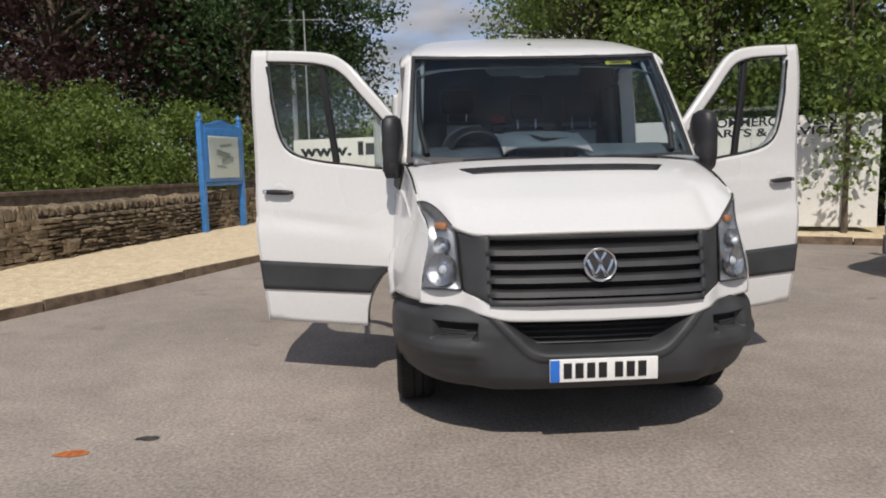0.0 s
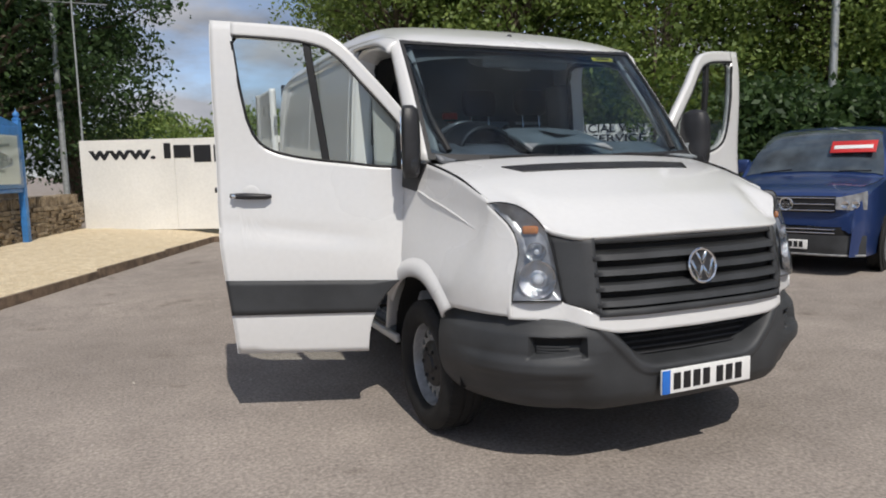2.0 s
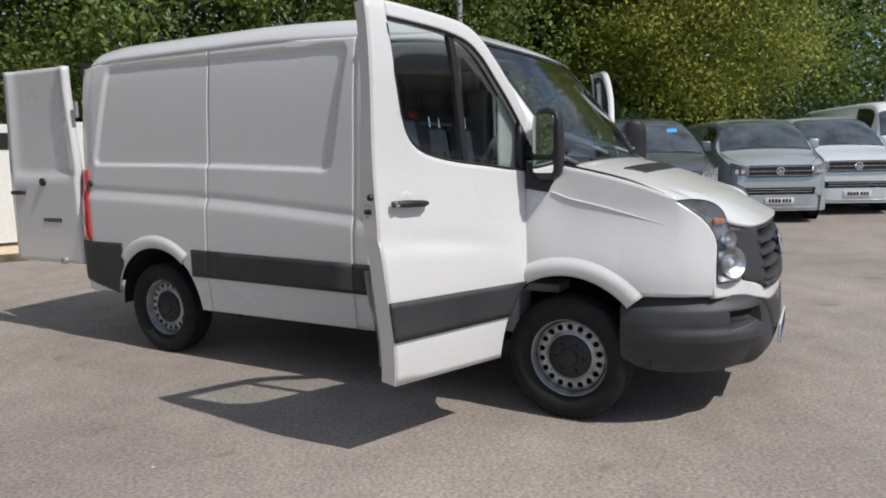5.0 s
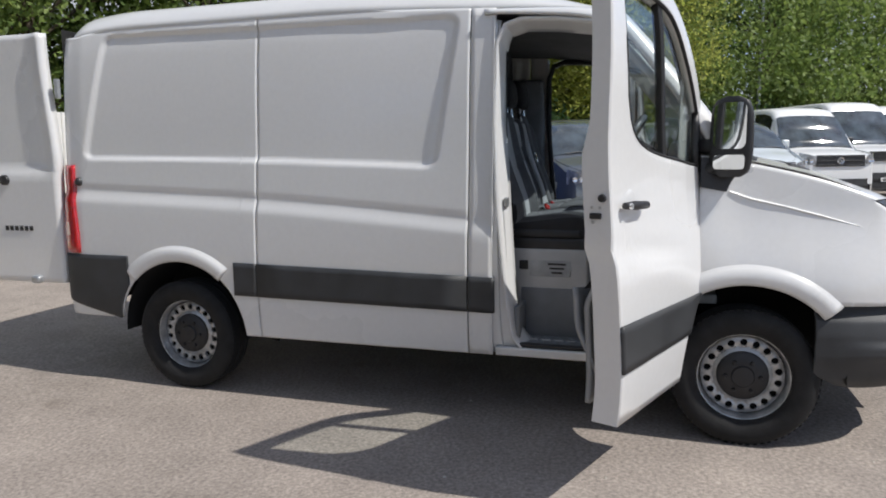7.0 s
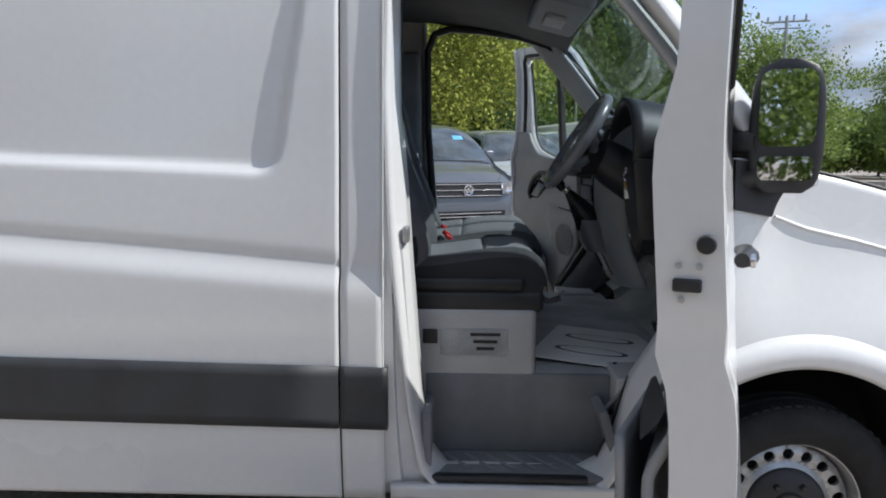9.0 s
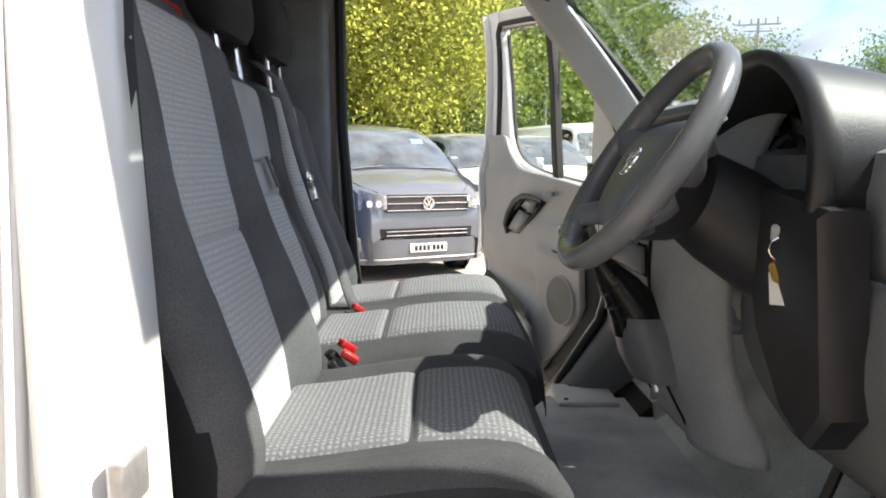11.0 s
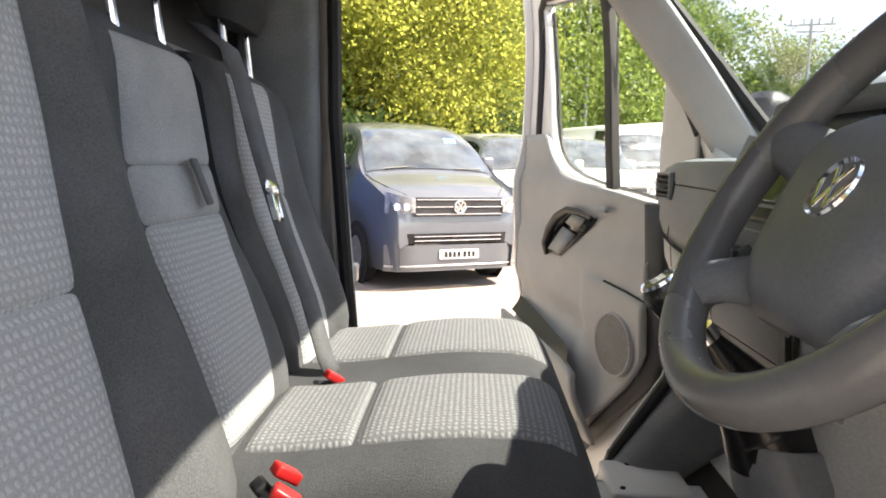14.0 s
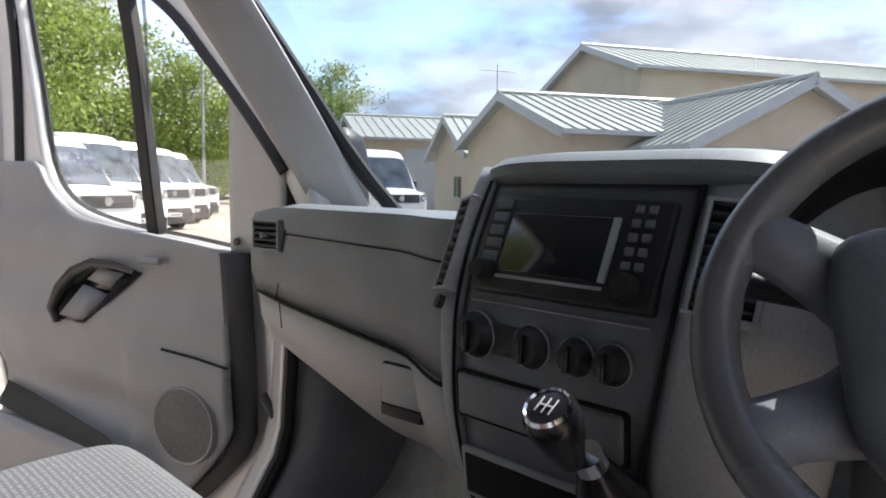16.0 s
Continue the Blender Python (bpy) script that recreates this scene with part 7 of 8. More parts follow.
def parked(kind, paint, name, label, m, group="parked vans", category="van"):
    L, W, H, hood, ws0, ws1, R, lower, nz = kind
    hw = W / 2
    v = thing(name, label, category, group)
    top = smooths((0, 0.60), (0.012, nz - 0.20), (0.04, nz - 0.08), (0.12, nz), (0.35, nz + (hood - nz) * 0.42), (ws0, hood), (ws0 + (ws1 - ws0) * 0.5, (hood + H) / 2 + 0.03), (ws1, H - 0.075), (ws1 + 0.35, H - 0.015), (ws1 + 0.9, H), (L - 0.3, H - 0.02), (L - 0.08, H - 0.07), (L, H - 0.5))
    wide = smooths((0, hw * 0.80), (0.05, hw * 0.86), (0.18, hw * 0.935), (0.45, hw * 0.985), (0.9, hw), (L - 0.3, hw), (L, hw * 0.92))
    belt_z = hood + 0.02

    def at(y, u, o=0.0):
        zt, w = top(y), wide(y)
        k = step(ws0, ws1, y)
        bz = min(belt_z, zt - 0.10)
        wr = w * (1 - 0.165 * k - 0.02)
        a = abs(u)
        ks = (0.0, 0.2, 0.36, 0.44, 0.50, 0.56, 0.70, 0.85, 1.0)
        xs = (0.0, wr * 0.52, wr * 0.86, wr * 0.955, wr * 0.995, wr + (w - wr) * 0.10, w * 0.985, w, w * 0.965)
        zs = (zt, zt - 0.008, zt - 0.035, zt - 0.065 - 0.02 * k, zt - 0.10 - 0.05 * k, max(zt - 0.26, bz + (zt - bz) * 0.55), bz, 0.58, 0.24)
        x, z = np.interp(a, ks, xs), np.interp(a, ks, zs)
        return Vector((math.copysign(1, u) * (x + o * min(1, a * 2)), y - (o if y < ws1 and a < 0.5 else 0), z + (o if a < 0.5 else 0)))
    us = span(-1, -0.56, 9) + span(-0.53, 0.53, 18) + span(0.56, 1, 9)
    ys = sorted(set([0, 0.006, 0.012, 0.025, 0.04, 0.08, 0.12, 0.2] + span(0.28, ws0, 6) + span(ws0, ws1, 8) + span(ws1, ws1 + 1.0, 8) + span(ws1 + 1.0, L - 0.3, 8) + [L - 0.2, L - 0.1, L]))
    bm = bmesh.new()
    add_grid(bm, lambda y, u: at(y, u), ys, us, None)
    bm.faces.new([bm.verts.new(at(L, u)) for u in us])
    bmesh.ops.recalc_face_normals(bm, faces=bm.faces)
    part("body", bm, paint, v)
    # wheels and dark arches
    for s in (-1, 1):
        for yc in (0.92, L - 1.0):
            part("arch", lathe(((R + 0.07, 0.0), (R + 0.07, 0.012), (0, 0.012)), 28, pose(s * (hw - 0.004), yc, R, 0, 90 * s, 0)), DARK, v)
            w = part("wheel", lathe(((0.2, -0.16), (R * 0.93, -0.16), (R, -0.13), (R, 0.0), (R * 0.95, 0.02), (R * 0.70, 0.025), (R * 0.66, 0.012)), 32, pose(s * hw, yc, R, 0, 90 * s, 0), cap=False), RUBBER, v)
            part("rim", lathe(((R * 0.68, 0.016), (R * 0.6, 0.0), (R * 0.3, 0.018), (0, 0.022)), 24, pose(s * hw, yc, R, 0, 90 * s, 0)), STEEL, w)
    # glazing
    bm = bmesh.new()
    add_grid(bm, lambda y, u: at(y, u, 0.010), span(ws0 + 0.03, ws1 + 0.01 if H < 2.3 else ws0 + (ws1 - ws0) * 0.74, 8), span(-0.415, 0.415, 12), (0, -1, 1))
    sc = part("windscreen", bm, PARKGLASS, v, "dark reflecting windscreen")
    if paint is GREYP:
        bm = bmesh.new()
        add_grid(bm, lambda x, z: Vector((x, 0, z)), (-0.09, 0.09), (-0.05, 0.05))
        bm.transform(Matrix.Translation(at(ws0 + (ws1 - ws0) * 0.55, 0.20, 0.016)) @ Matrix.Rotation(radians(-48), 4, "X"))
        part("price_card", bm, mat("blue_card", (0.10, 0.38, 0.72), 0.5, var=0.2, scale=30) if "blue_card" not in bpy.data.materials else bpy.data.materials["blue_card"], sc, "blue and white card")
    for s in (-1, 1):
        bm = bmesh.new()
        add_grid(bm, lambda y, k: at(y, s * (0.505 + 0.175 * k), 0.006), span(ws0 + 0.62, ws0 + 1.45, 6), span(0, 1, 4), (s, 0, 0))
        part("side_window", bm, DARKGLASS, v)
        mi = part("wing_mirror", rbox((0.19, 0.11, 0.20 if H < 2.2 else 0.32), 0.04, pose(s * (hw + 0.13), ws0 + 0.50, hood + 0.10)), paint if H < 2.2 else BLACKP, v)
        part("mirror_arm", rbox((0.12, 0.06, 0.05), 0.015, pose(s * (hw + 0.02), ws0 + 0.5, hood + 0.02)), BLACKP, mi)
    # nose: bumper, grille with bright bars, lamps, plate
    F = lambda x, z, o=0.0: Vector((x, -0.012 - o + 0.20 * max(0, (abs(x) / hw - 0.55) / 0.42) ** 2, z))
    ft = nz - 0.02
    bm = bmesh.new()
    add_grid(bm, lambda x, z: F(x, z, 0.016 - 0.09 * max(0, 0.34 - z)), span(-hw * 0.935, hw * 0.935, 24), span(0.24, lower - (0.05 if H < 2.2 else 0), 8), (0, -1, 0))
    part("bumper", bm, paint if 1.9 < H < 2.2 else PLASTIC, v)
    q = nz / 1.13 if H < 2.2 else 0.72
    bm = bmesh.new()
    add_grid(bm, lambda x, z: F(x, z, 0.006 if H < 2.2 else 0.022), span(-hw * 0.80, hw * 0.80, 14), span(0.565 * q, 0.685 * q, 2), (0, -1, 0))
    part("lower_intake", bm, DARK, v, "dark lower air intake")
    for z in (0.60 * q, 0.65 * q):
        part("bumper_bar", tube([F(x, z, 0.012 if H < 2.2 else 0.026) for x in span(-hw * 0.60, hw * 0.60, 12)], 0.006, 6), CHROME if H < 2.2 else PLASTIC, v)
    part("bumper_lip", tube([F(x, 0.30 * q, 0.014) for x in span(-hw * 0.93, hw * 0.93, 16)], 0.012, 6), STEEL if H < 2.2 else PLASTIC, v)
    for s in (-1, 1):
        part("shut_line", tube([at(y, s * u, 0.002) for y, u in ((ws0, 0.43), (ws0 * 0.75, 0.405), (ws0 * 0.45, 0.36), (0.15, 0.29))], 0.004, 4), DARK, v)
    gh = 0.225 * q if H < 2.2 else 0.26
    bm = bmesh.new()
    add_grid(bm, lambda x, z: F(x, z, 0.012), span(-hw * 0.60, hw * 0.60, 14), span(ft - gh, ft, 2), (0, -1, 0))
    g = part("grille", bm, BLACKP, v, "black grille with bright bars")
    for k in range(3):
        part("grille_bar", tube([F(x, ft - gh * (0.12 + 0.38 * k), 0.020) for x in span(-hw * 0.59, hw * 0.59, 12)], 0.006, 6), CHROME if H < 2.2 else PLASTIC, g)
    c = Matrix.Translation(F(0, ft - gh * 0.5, 0.026)) @ Matrix.Rotation(radians(90), 4, "X")
    bd = part("badge", lathe(((0.062, 0.0), (0.078, 0.008), (0.084, 0.0)), 24, c, cap=False), CHROME, g, "round chrome emblem")
    for x0, z0, x1, z1 in ((-0.03, 0.055, 0, 0.0), (0.03, 0.055, 0, 0.0), (-0.055, 0.02, -0.025, -0.05), (0.055, 0.02, 0.025, -0.05), (-0.025, -0.05, 0, 0), (0.025, -0.05, 0, 0)):
        d = Vector((x1 - x0, z1 - z0))
        part("badge_stroke", box((d.length, 0.014, 0.006), c @ pose((x0 + x1) / 2, (z0 + z1) / 2, 0.004, 0, 0, math.degrees(math.atan2(d.y, d.x)))), CHROME, bd, smooth=False)
    for s in (-1, 1):
        bm = bmesh.new()
        add_grid(bm, lambda k, q: F(s * hw * (0.605 + 0.32 * k), ft - gh * (0.78 + 0.20 * k) + 0.03 * k * k + gh * (0.70 + 0.42 * k) * q, 0.036 - 0.03 * k * k), span(0, 1, 8), span(0, 1, 5), (0, -1, 0))
        h = part("headlight", bm, mat("parked_lamp_glass", (0.40, 0.42, 0.45), 0.12, metal=0.55, var=0.35, scale=14, coat=1.0) if "parked_lamp_glass" not in bpy.data.materials else bpy.data.materials["parked_lamp_glass"], v, "clear headlight")
        for e in (0.34, 0.7):
            part("reflector", lathe(((0.0, 0.002), (0.022, 0.004), (0.040, 0.010), (0.048, 0.0)), 18, Matrix.Translation(F(s * hw * (0.61 + 0.29 * e), ft - gh * 0.5, 0.038)) @ Matrix.Rotation(radians(90), 4, "X")), CHROME, h)
    pl = part("number_plate", rbox((0.52, 0.012, 0.11), 0.003, Matrix.Translation(F(0, 0.435 * q if H < 2.2 else 0.47, 0.030))), PLATEW, v, "white number plate with black bars")
    for k in range(7):
        part("plate_bar", box((0.042, 0.004, 0.07), Matrix.Translation(F(-0.18 + 0.058 * k + (0.02 if k > 3 else 0), 0.435 * q if H < 2.2 else 0.47, 0.0375))), INK, pl, smooth=False)
    for a in (-0.28, 0.14):
        part("wiper", tube([at(ws0 + 0.03, a, 0.02), at(ws0 + 0.06, a + 0.18, 0.02)], 0.006, 5), BLACKP, v)
    part("shut_line", tube([at(y, u, 0.002) for y, u in ((ws0 + 1.5, 0.52), (ws0 + 1.5, 0.7), (ws0 + 1.5, 0.95))], 0.004, 4), DARK, v)
    part("shut_line", tube([at(y, -u, 0.002) for y, u in ((ws0 + 1.5, 0.52), (ws0 + 1.5, 0.7), (ws0 + 1.5, 0.95))], 0.004, 4), DARK, v)
    v.matrix_world = m
    return v


GREYP = mat("dark_grey_metallic", (0.105, 0.118, 0.140), 0.36, metal=0.4, var=0.06, scale=3, coat=1.0, grain=0.1, gscale=600)
PALEP = mat("pale_blue_white_paint", (0.62, 0.67, 0.70), 0.3, metal=0.1, var=0.04, scale=3, coat=1.0)
SILVERP = mat("silver_metallic", (0.42, 0.46, 0.49), 0.3, metal=0.35, var=0.05, scale=3, coat=1.0)
BLUEVAN = mat("dark_blue_metallic", (0.022, 0.05, 0.17), 0.3, metal=0.3, var=0.06, scale=3, coat=1.0)
MID = (4.90, 1.92, 2.08, 1.41, 0.80, 1.60, 0.35, 0.60, 1.13)
SMALL = (4.40, 1.79, 1.84, 1.20, 0.95, 1.62, 0.315, 0.54, 0.97)
BIG = (5.90, 1.99, 2.42, 1.38, 0.85, 1.62, 0.345, 0.66, 1.23)
TALL = (5.98, 2.04, 2.68, 1.40, 0.95, 1.72, 0.345, 0.66, 1.25)
TURN = -68.0
NOSE = Vector((7.30, 2.04, 0))
parked(MID, GREYP, "parked_van", "dark grey metallic medium van with chrome grille bars", pose(NOSE.x, NOSE.y, 0, 0, 0, -62))
parked(SMALL, BLUEVAN, "parked_van", "dark blue small van with a red sales sign", pose(4.90, 3.72, 0, 0, 0, -66))
parked(MID, SILVERP, "parked_van", "pale silver medium van in the parked row", pose(10.2, 0.5, 0.02, 0, 0, TURN))
parked(MID, PALEP, "parked_van", "pale white medium van with grey lower bumper", pose(12.0, -0.85, 0.06, 0, 0, TURN))
parked(BIG, WHITE2, "parked_van", "white large van with grey plastic bumper", pose(13.6, -2.55, 0.09, 0, 0, TURN))
t1 = parked(TALL, WHITE2, "parked_van", "white high-roof van in the parked row", pose(17.0, -4.5, 0.13, 0, 0, TURN))
copy_thing(t1, pose(19.8, -6.5, 0.13, 0, 0, TURN))
copy_thing(t1, pose(22.7, -8.4, 0.13, 0, 0, TURN))
copy_thing(t1, pose(15.5, -11.7, 0.06, 0, 0, -105))
copy_thing(t1, pose(25.6, -10.2, 0.13, 0, 0, TURN))
parked((4.3, 1.8, 1.5, 1.0, 1.0, 1.75, 0.31, 0.52, 0.85), SILVERP, "parked_car", "silver car parked by the low building", pose(3.4, -18.6, 0, 0, 0, 150), "parked cars", "car")
# red sales sign in the small van
sg = thing("sales_sign", "red sales sign leaning behind a van windscreen", "sign")
part("board", rbox((0.52, 0.01, 0.20), 0.003, pose(0, 0, 0)), mat("red_sign", (0.55, 0.03, 0.03), 0.5, var=0.1), sg)
part("bar", rbox((0.44, 0.004, 0.06), 0.001, pose(0, -0.008, -0.01)), PLATEW, sg)
sg.matrix_world = pose(6.16, 3.80, 1.53, -42, 0, -66)

# ---- trees ----


def foliage(points, size, rng, up=0.3):
    """Small pointed leaves at points, each turned its own way."""
    n = len(points)
    d = rng.normal(size=(n, 3))
    d /= np.linalg.norm(d, axis=1)[:, None]
    nn = rng.normal(size=(n, 3)) + np.array([0, 0, up])
    side = np.cross(d, nn)
    side /= np.linalg.norm(side, axis=1)[:, None] + 1e-9
    s = size * (0.6 + 0.8 * rng.random(n))[:, None]
    a, b, c, e = points - d * s, points + side * s * 0.55, points + d * s, points - side * s * 0.55
    verts = np.stack([a, b, c, e], 1).reshape(-1, 3)
    return verts, np.arange(4 * n).reshape(-1, 4)


def mesh_of(name, verts, faces, material, parent=None):
    me = bpy.data.meshes.new(name)
    me.from_pydata(verts.tolist(), [], faces.tolist())
    me.materials.append(material)
    ob = new(name, me)
    ob.parent = parent
    return ob


def tree(name, label, at, h, r, material, seed, low=0.22, clumps=90, per=110, leaf=0.11, spread=0.55, conic=0.0, trunk_r=None, category="tree", group="trees", lean=(0, 0)):
    rng = np.random.default_rng(seed)
    t = thing(name, label, category, group)
    tr = trunk_r or h * 0.018
    bend = rng.normal(size=2) * 0.02 * h + np.array(lean)
    P = lambda k: Vector((bend[0] * k * k, bend[1] * k * k, h * k))
    bm = bmesh.new()
    add_tube(bm, [P(k) for k in span(0, 0.9, 8)], [tr * (1.25 - k) if k > 0.05 else tr * 1.5 for k in span(0, 0.9, 8)], 8)
    pts = []
    cz, hz = h * (low + 1) / 2, h * (1 - low) / 2
    for i in range(clumps):
        while True:
            q = rng.uniform(-1, 1, 3)
            rr = q @ q
            if 0.12 < rr < 1.0 and rng.random() < 0.35 + 0.65 * rr:
                break
        wz = 1 - conic * (q[2] + 1) / 2
        lump = 1 + 0.25 * math.sin(3 * math.atan2(q[1], q[0]) + seed) * (1 - abs(q[2])) + 0.12 * max(-1.5, min(1.2, rng.normal()))
        c = np.array([q[0] * r * wz * lump, q[1] * r * wz * lump, cz + q[2] * hz * (1 + 0.06 * rng.normal())])
        c[:2] += bend * (c[2] / h) ** 2
        c[2] = max(c[2], 0.25)
        if i % 4 == 0:
            k = min(max((c[2] / h) * 0.72, low * 0.6), 0.82)
            s0 = P(k)
            e0 = Vector(c)
            mid = (s0 + e0) / 2 + Vector((0, 0, 0.05 * h * rng.random()))
            add_tube(bm, [s0, mid, e0], [tr * 0.34 * (1.1 - k), tr * 0.20, tr * 0.06], 5)
        m = int(per * (0.6 + 0.8 * rng.random()))
        g = rng.normal(size=(m, 3)).clip(-1.7, 1.7) * np.array([spread, spread, spread * 0.62]) * (0.7 + 0.6 * rng.random())
        pts.append(c + g)
    part("trunk", bm, BARK, t)
    pts = np.concatenate(pts)
    pts = pts[pts[:, 2] > 0.08]
    verts, faces = foliage(pts, leaf, rng)
    mesh_of("crown", verts, faces, material, t)
    t.matrix_world = pose(at[0], at[1], 0, 0, 0, seed * 37 % 360)
    return t


dk = tree("tree", "tall dark green tree with a dense crown", (-6.1, 21.8), 14, 4.2, LEAF_DARK, 1, low=0.10, clumps=190, per=165, leaf=0.095, spread=0.7)
cn = tree("conifer", "dark green conifer with drooping branch tips", (-7.6, 24.5), 15, 3.6, LEAF_DARK, 2, low=0.06, clumps=200, per=165, leaf=0.085, spread=0.55, conic=0.6)
copy_thing(cn, pose(-4.4, 24.8, 0, 0, 0, 120))
copy_thing(dk, pose(-15.5, 31.0, 0, 0, 0, 100))
copy_thing(dk, pose(-21.0, 18.0, 0, 0, 0, 250))
copy_thing(dk, pose(-33.0, 8.0, 0, 0, 0, 30))
tree("copper_beech", "dark purple-leaved copper beech", (-11.9, 20.2), 14, 4.3, LEAF_COPPER, 3, low=0.08, clumps=190, per=165, leaf=0.095, spread=0.7)
sh = tree("shrub", "bright green leafy shrub behind the stone wall", (-8.0, 13.8), 2.9, 1.5, LEAF_HEDGE, 4, low=0.05, clumps=80, per=130, leaf=0.05, spread=0.27, trunk_r=0.04, category="shrub", group="shrubs")
for x, y, a, k in ((-9.8, 12.3, 60, 1.0), (-6.5, 16.0, 130, 1.1), (-11.8, 11.0, 210, 1.05), (-8.8, 15.8, 300, 1.25), (-10.6, 14.6, 20, 1.2), (-13.6, 10.0, 20, 1.1), (-17.5, 2.2, 75, 1.5), (-17.8, 5.2, 160, 1.55), (-17.2, 8.2, 240, 1.45)):
    copy_thing(sh, pose(x, y, 0, 0, 0, a)).scale = (k, k, k)
bi = tree("birch", "light green birch with hanging branches over the fence", (4.2, 15.3), 11, 3.0, LEAF_MID, 5, low=0.20, clumps=160, per=150, leaf=0.06, spread=0.5)
md = tree("tree", "mid green broadleaf tree behind the white fence", (6.6, 13.6), 10, 3.0, LEAF_MID, 6, low=0.08, clumps=180, per=165, leaf=0.07, spread=0.52)
copy_thing(md, pose(10.2, 11.8, 0, 0, 0, 80))
copy_thing(bi, pose(12.6, 9.2, 0, 0, 0, 140))
copy_thing(md, pose(5.8, 18.9, 0, 0, 0, 200))
copy_thing(md, pose(9.5, 17.0, 0, 0, 0, 30)).scale = (1.25, 1.25, 1.25)
copy_thing(md, pose(15.5, 13.0, 0, 0, 0, 300)).scale = (1.3, 1.3, 1.3)
copy_thing(md, pose(14.5, 8.0, 0, 0, 0, 310))
ye = tree("maple", "yellow-green maple behind the parked vans", (17.2, 4.6), 10.5, 3.6, LEAF_YELLOW, 7, low=0.10, clumps=260, per=640, leaf=0.052, spread=0.66)
copy_thing(ye, pose(16.8, 8.6, 0, 0, 0, 150))
copy_thing(md, pose(21.5, 2.0, 0, 0, 0, 20))
g2 = tree("tree", "large green tree beside the yard", (28.0, -2.5), 11, 4.2, LEAF_MID, 8, low=0.12, clumps=170, per=150, leaf=0.11, spread=0.65)
copy_thing(g2, pose(34.0, -7.5, 0, 0, 0, 140))
copy_thing(g2, pose(33.5, -13.2, 0, 0, 0, 230)).scale = (0.75, 0.75, 0.72)
copy_thing(dk, pose(24.5, 3.5, 0, 0, 0, 160))
copy_thing(g2, pose(46.5, -30.5, 0, 0, 0, 60))
fr = tree("tree", "low distant green tree beyond the yard", (56.0, -22.0), 6.0, 4.2, LEAF_MID, 9, low=0.1, clumps=90, per=90, leaf=0.22, spread=0.8)
for x, y in ((61, -27), (66, -33), (60, -36), (72, -41), (6.0, 58), (12.5, 57), (-1.0, 62)):
    copy_thing(fr, pose(x, y, 0, 0, 0, (x * 31) % 360))
tree("sapling", "slender young tree in front of the white fence", (6.55, 8.05), 5.2, 0.75, LEAF_HEDGE, 10, low=0.16, clumps=60, per=60, leaf=0.055, spread=0.22, trunk_r=0.04, category="tree")
hg = tree("hedge_bush", "dark green hedge bush behind the parked vans", (9.5, 8.2), 3.0, 1.7, LEAF_DARK, 11, low=0.02, clumps=80, per=120, leaf=0.08, spread=0.35, trunk_r=0.05, category="shrub", group="hedge")
for i, (x, y) in enumerate(((11.6, 7.2), (13.6, 6.2), (15.6, 4.6), (18.0, 2.4), (20.2, 0.8), (22.6, -0.8), (25.0, -2.4), (8.2, 9.8))):
    copy_thing(hg, pose(x, y, 0, 0, 0, i * 71))

# ---- poles ----


def pole(name, label, at, h, r, arms=()):
    p = thing(name, label, "pole", "poles")
    part("post", tube([(0, 0, 0), (0, 0, h * 0.5), (0, 0, h)], [r, r * 0.85, r * 0.7], 12), POLEM, p)
    part("base_collar", tube([(0, 0, 0), (0, 0, 0.35)], [r * 1.7, r * 1.5], 12), POLEM, p)
    for z, w, a, t in arms:
        part("arm", tube([(-w / 2 * math.cos(a), -w / 2 * math.sin(a), z), (w / 2 * math.cos(a), w / 2 * math.sin(a), z + 0.06)], t, 6), POLEM, p)
    p.matrix_world = pose(at[0], at[1], 0)
    return p


pole("street_lamp", "tall grey steel lamp post", (-4.23, 19.93), 9.5, 0.085, ((9.4, 1.6, 0.5, 0.03),))
pole("aerial_mast", "thin steel mast with a crossbar aerial", (-3.63, 18.44), 6.1, 0.032, ((5.8, 1.7, 0.15, 0.012),))
pole("street_lamp", "tall grey steel lamp post behind the parked vans", (10.4, 7.4), 9.5, 0.085, ((9.4, 1.6, 2.0, 0.03),))
pole("street_lamp", "tall thin lamp post behind the parked row", (24.0, -2.0), 8.5, 0.07)
fl = pole("floodlight_mast", "wooden telegraph pole with a crossarm and insulators", (30.9, -12.7), 8.2, 0.10, ((7.9, 1.9, 1.1, 0.05), (7.6, 1.2, 1.1, 0.04)))
for k in (-0.8, -0.3, 0.3, 0.8):
    part("insulator", tube([(k * math.cos(1.1), k * math.sin(1.1), 7.9), (k * math.cos(1.1), k * math.sin(1.1), 8.2)], 0.05, 8), POLEM, fl)
pole("aerial_mast", "thin aerial on the low building", (17.45, -18.2), 6.25, 0.03, ((5.95, 1.5, 0.9, 0.015),))

# ---- noticeboard ----


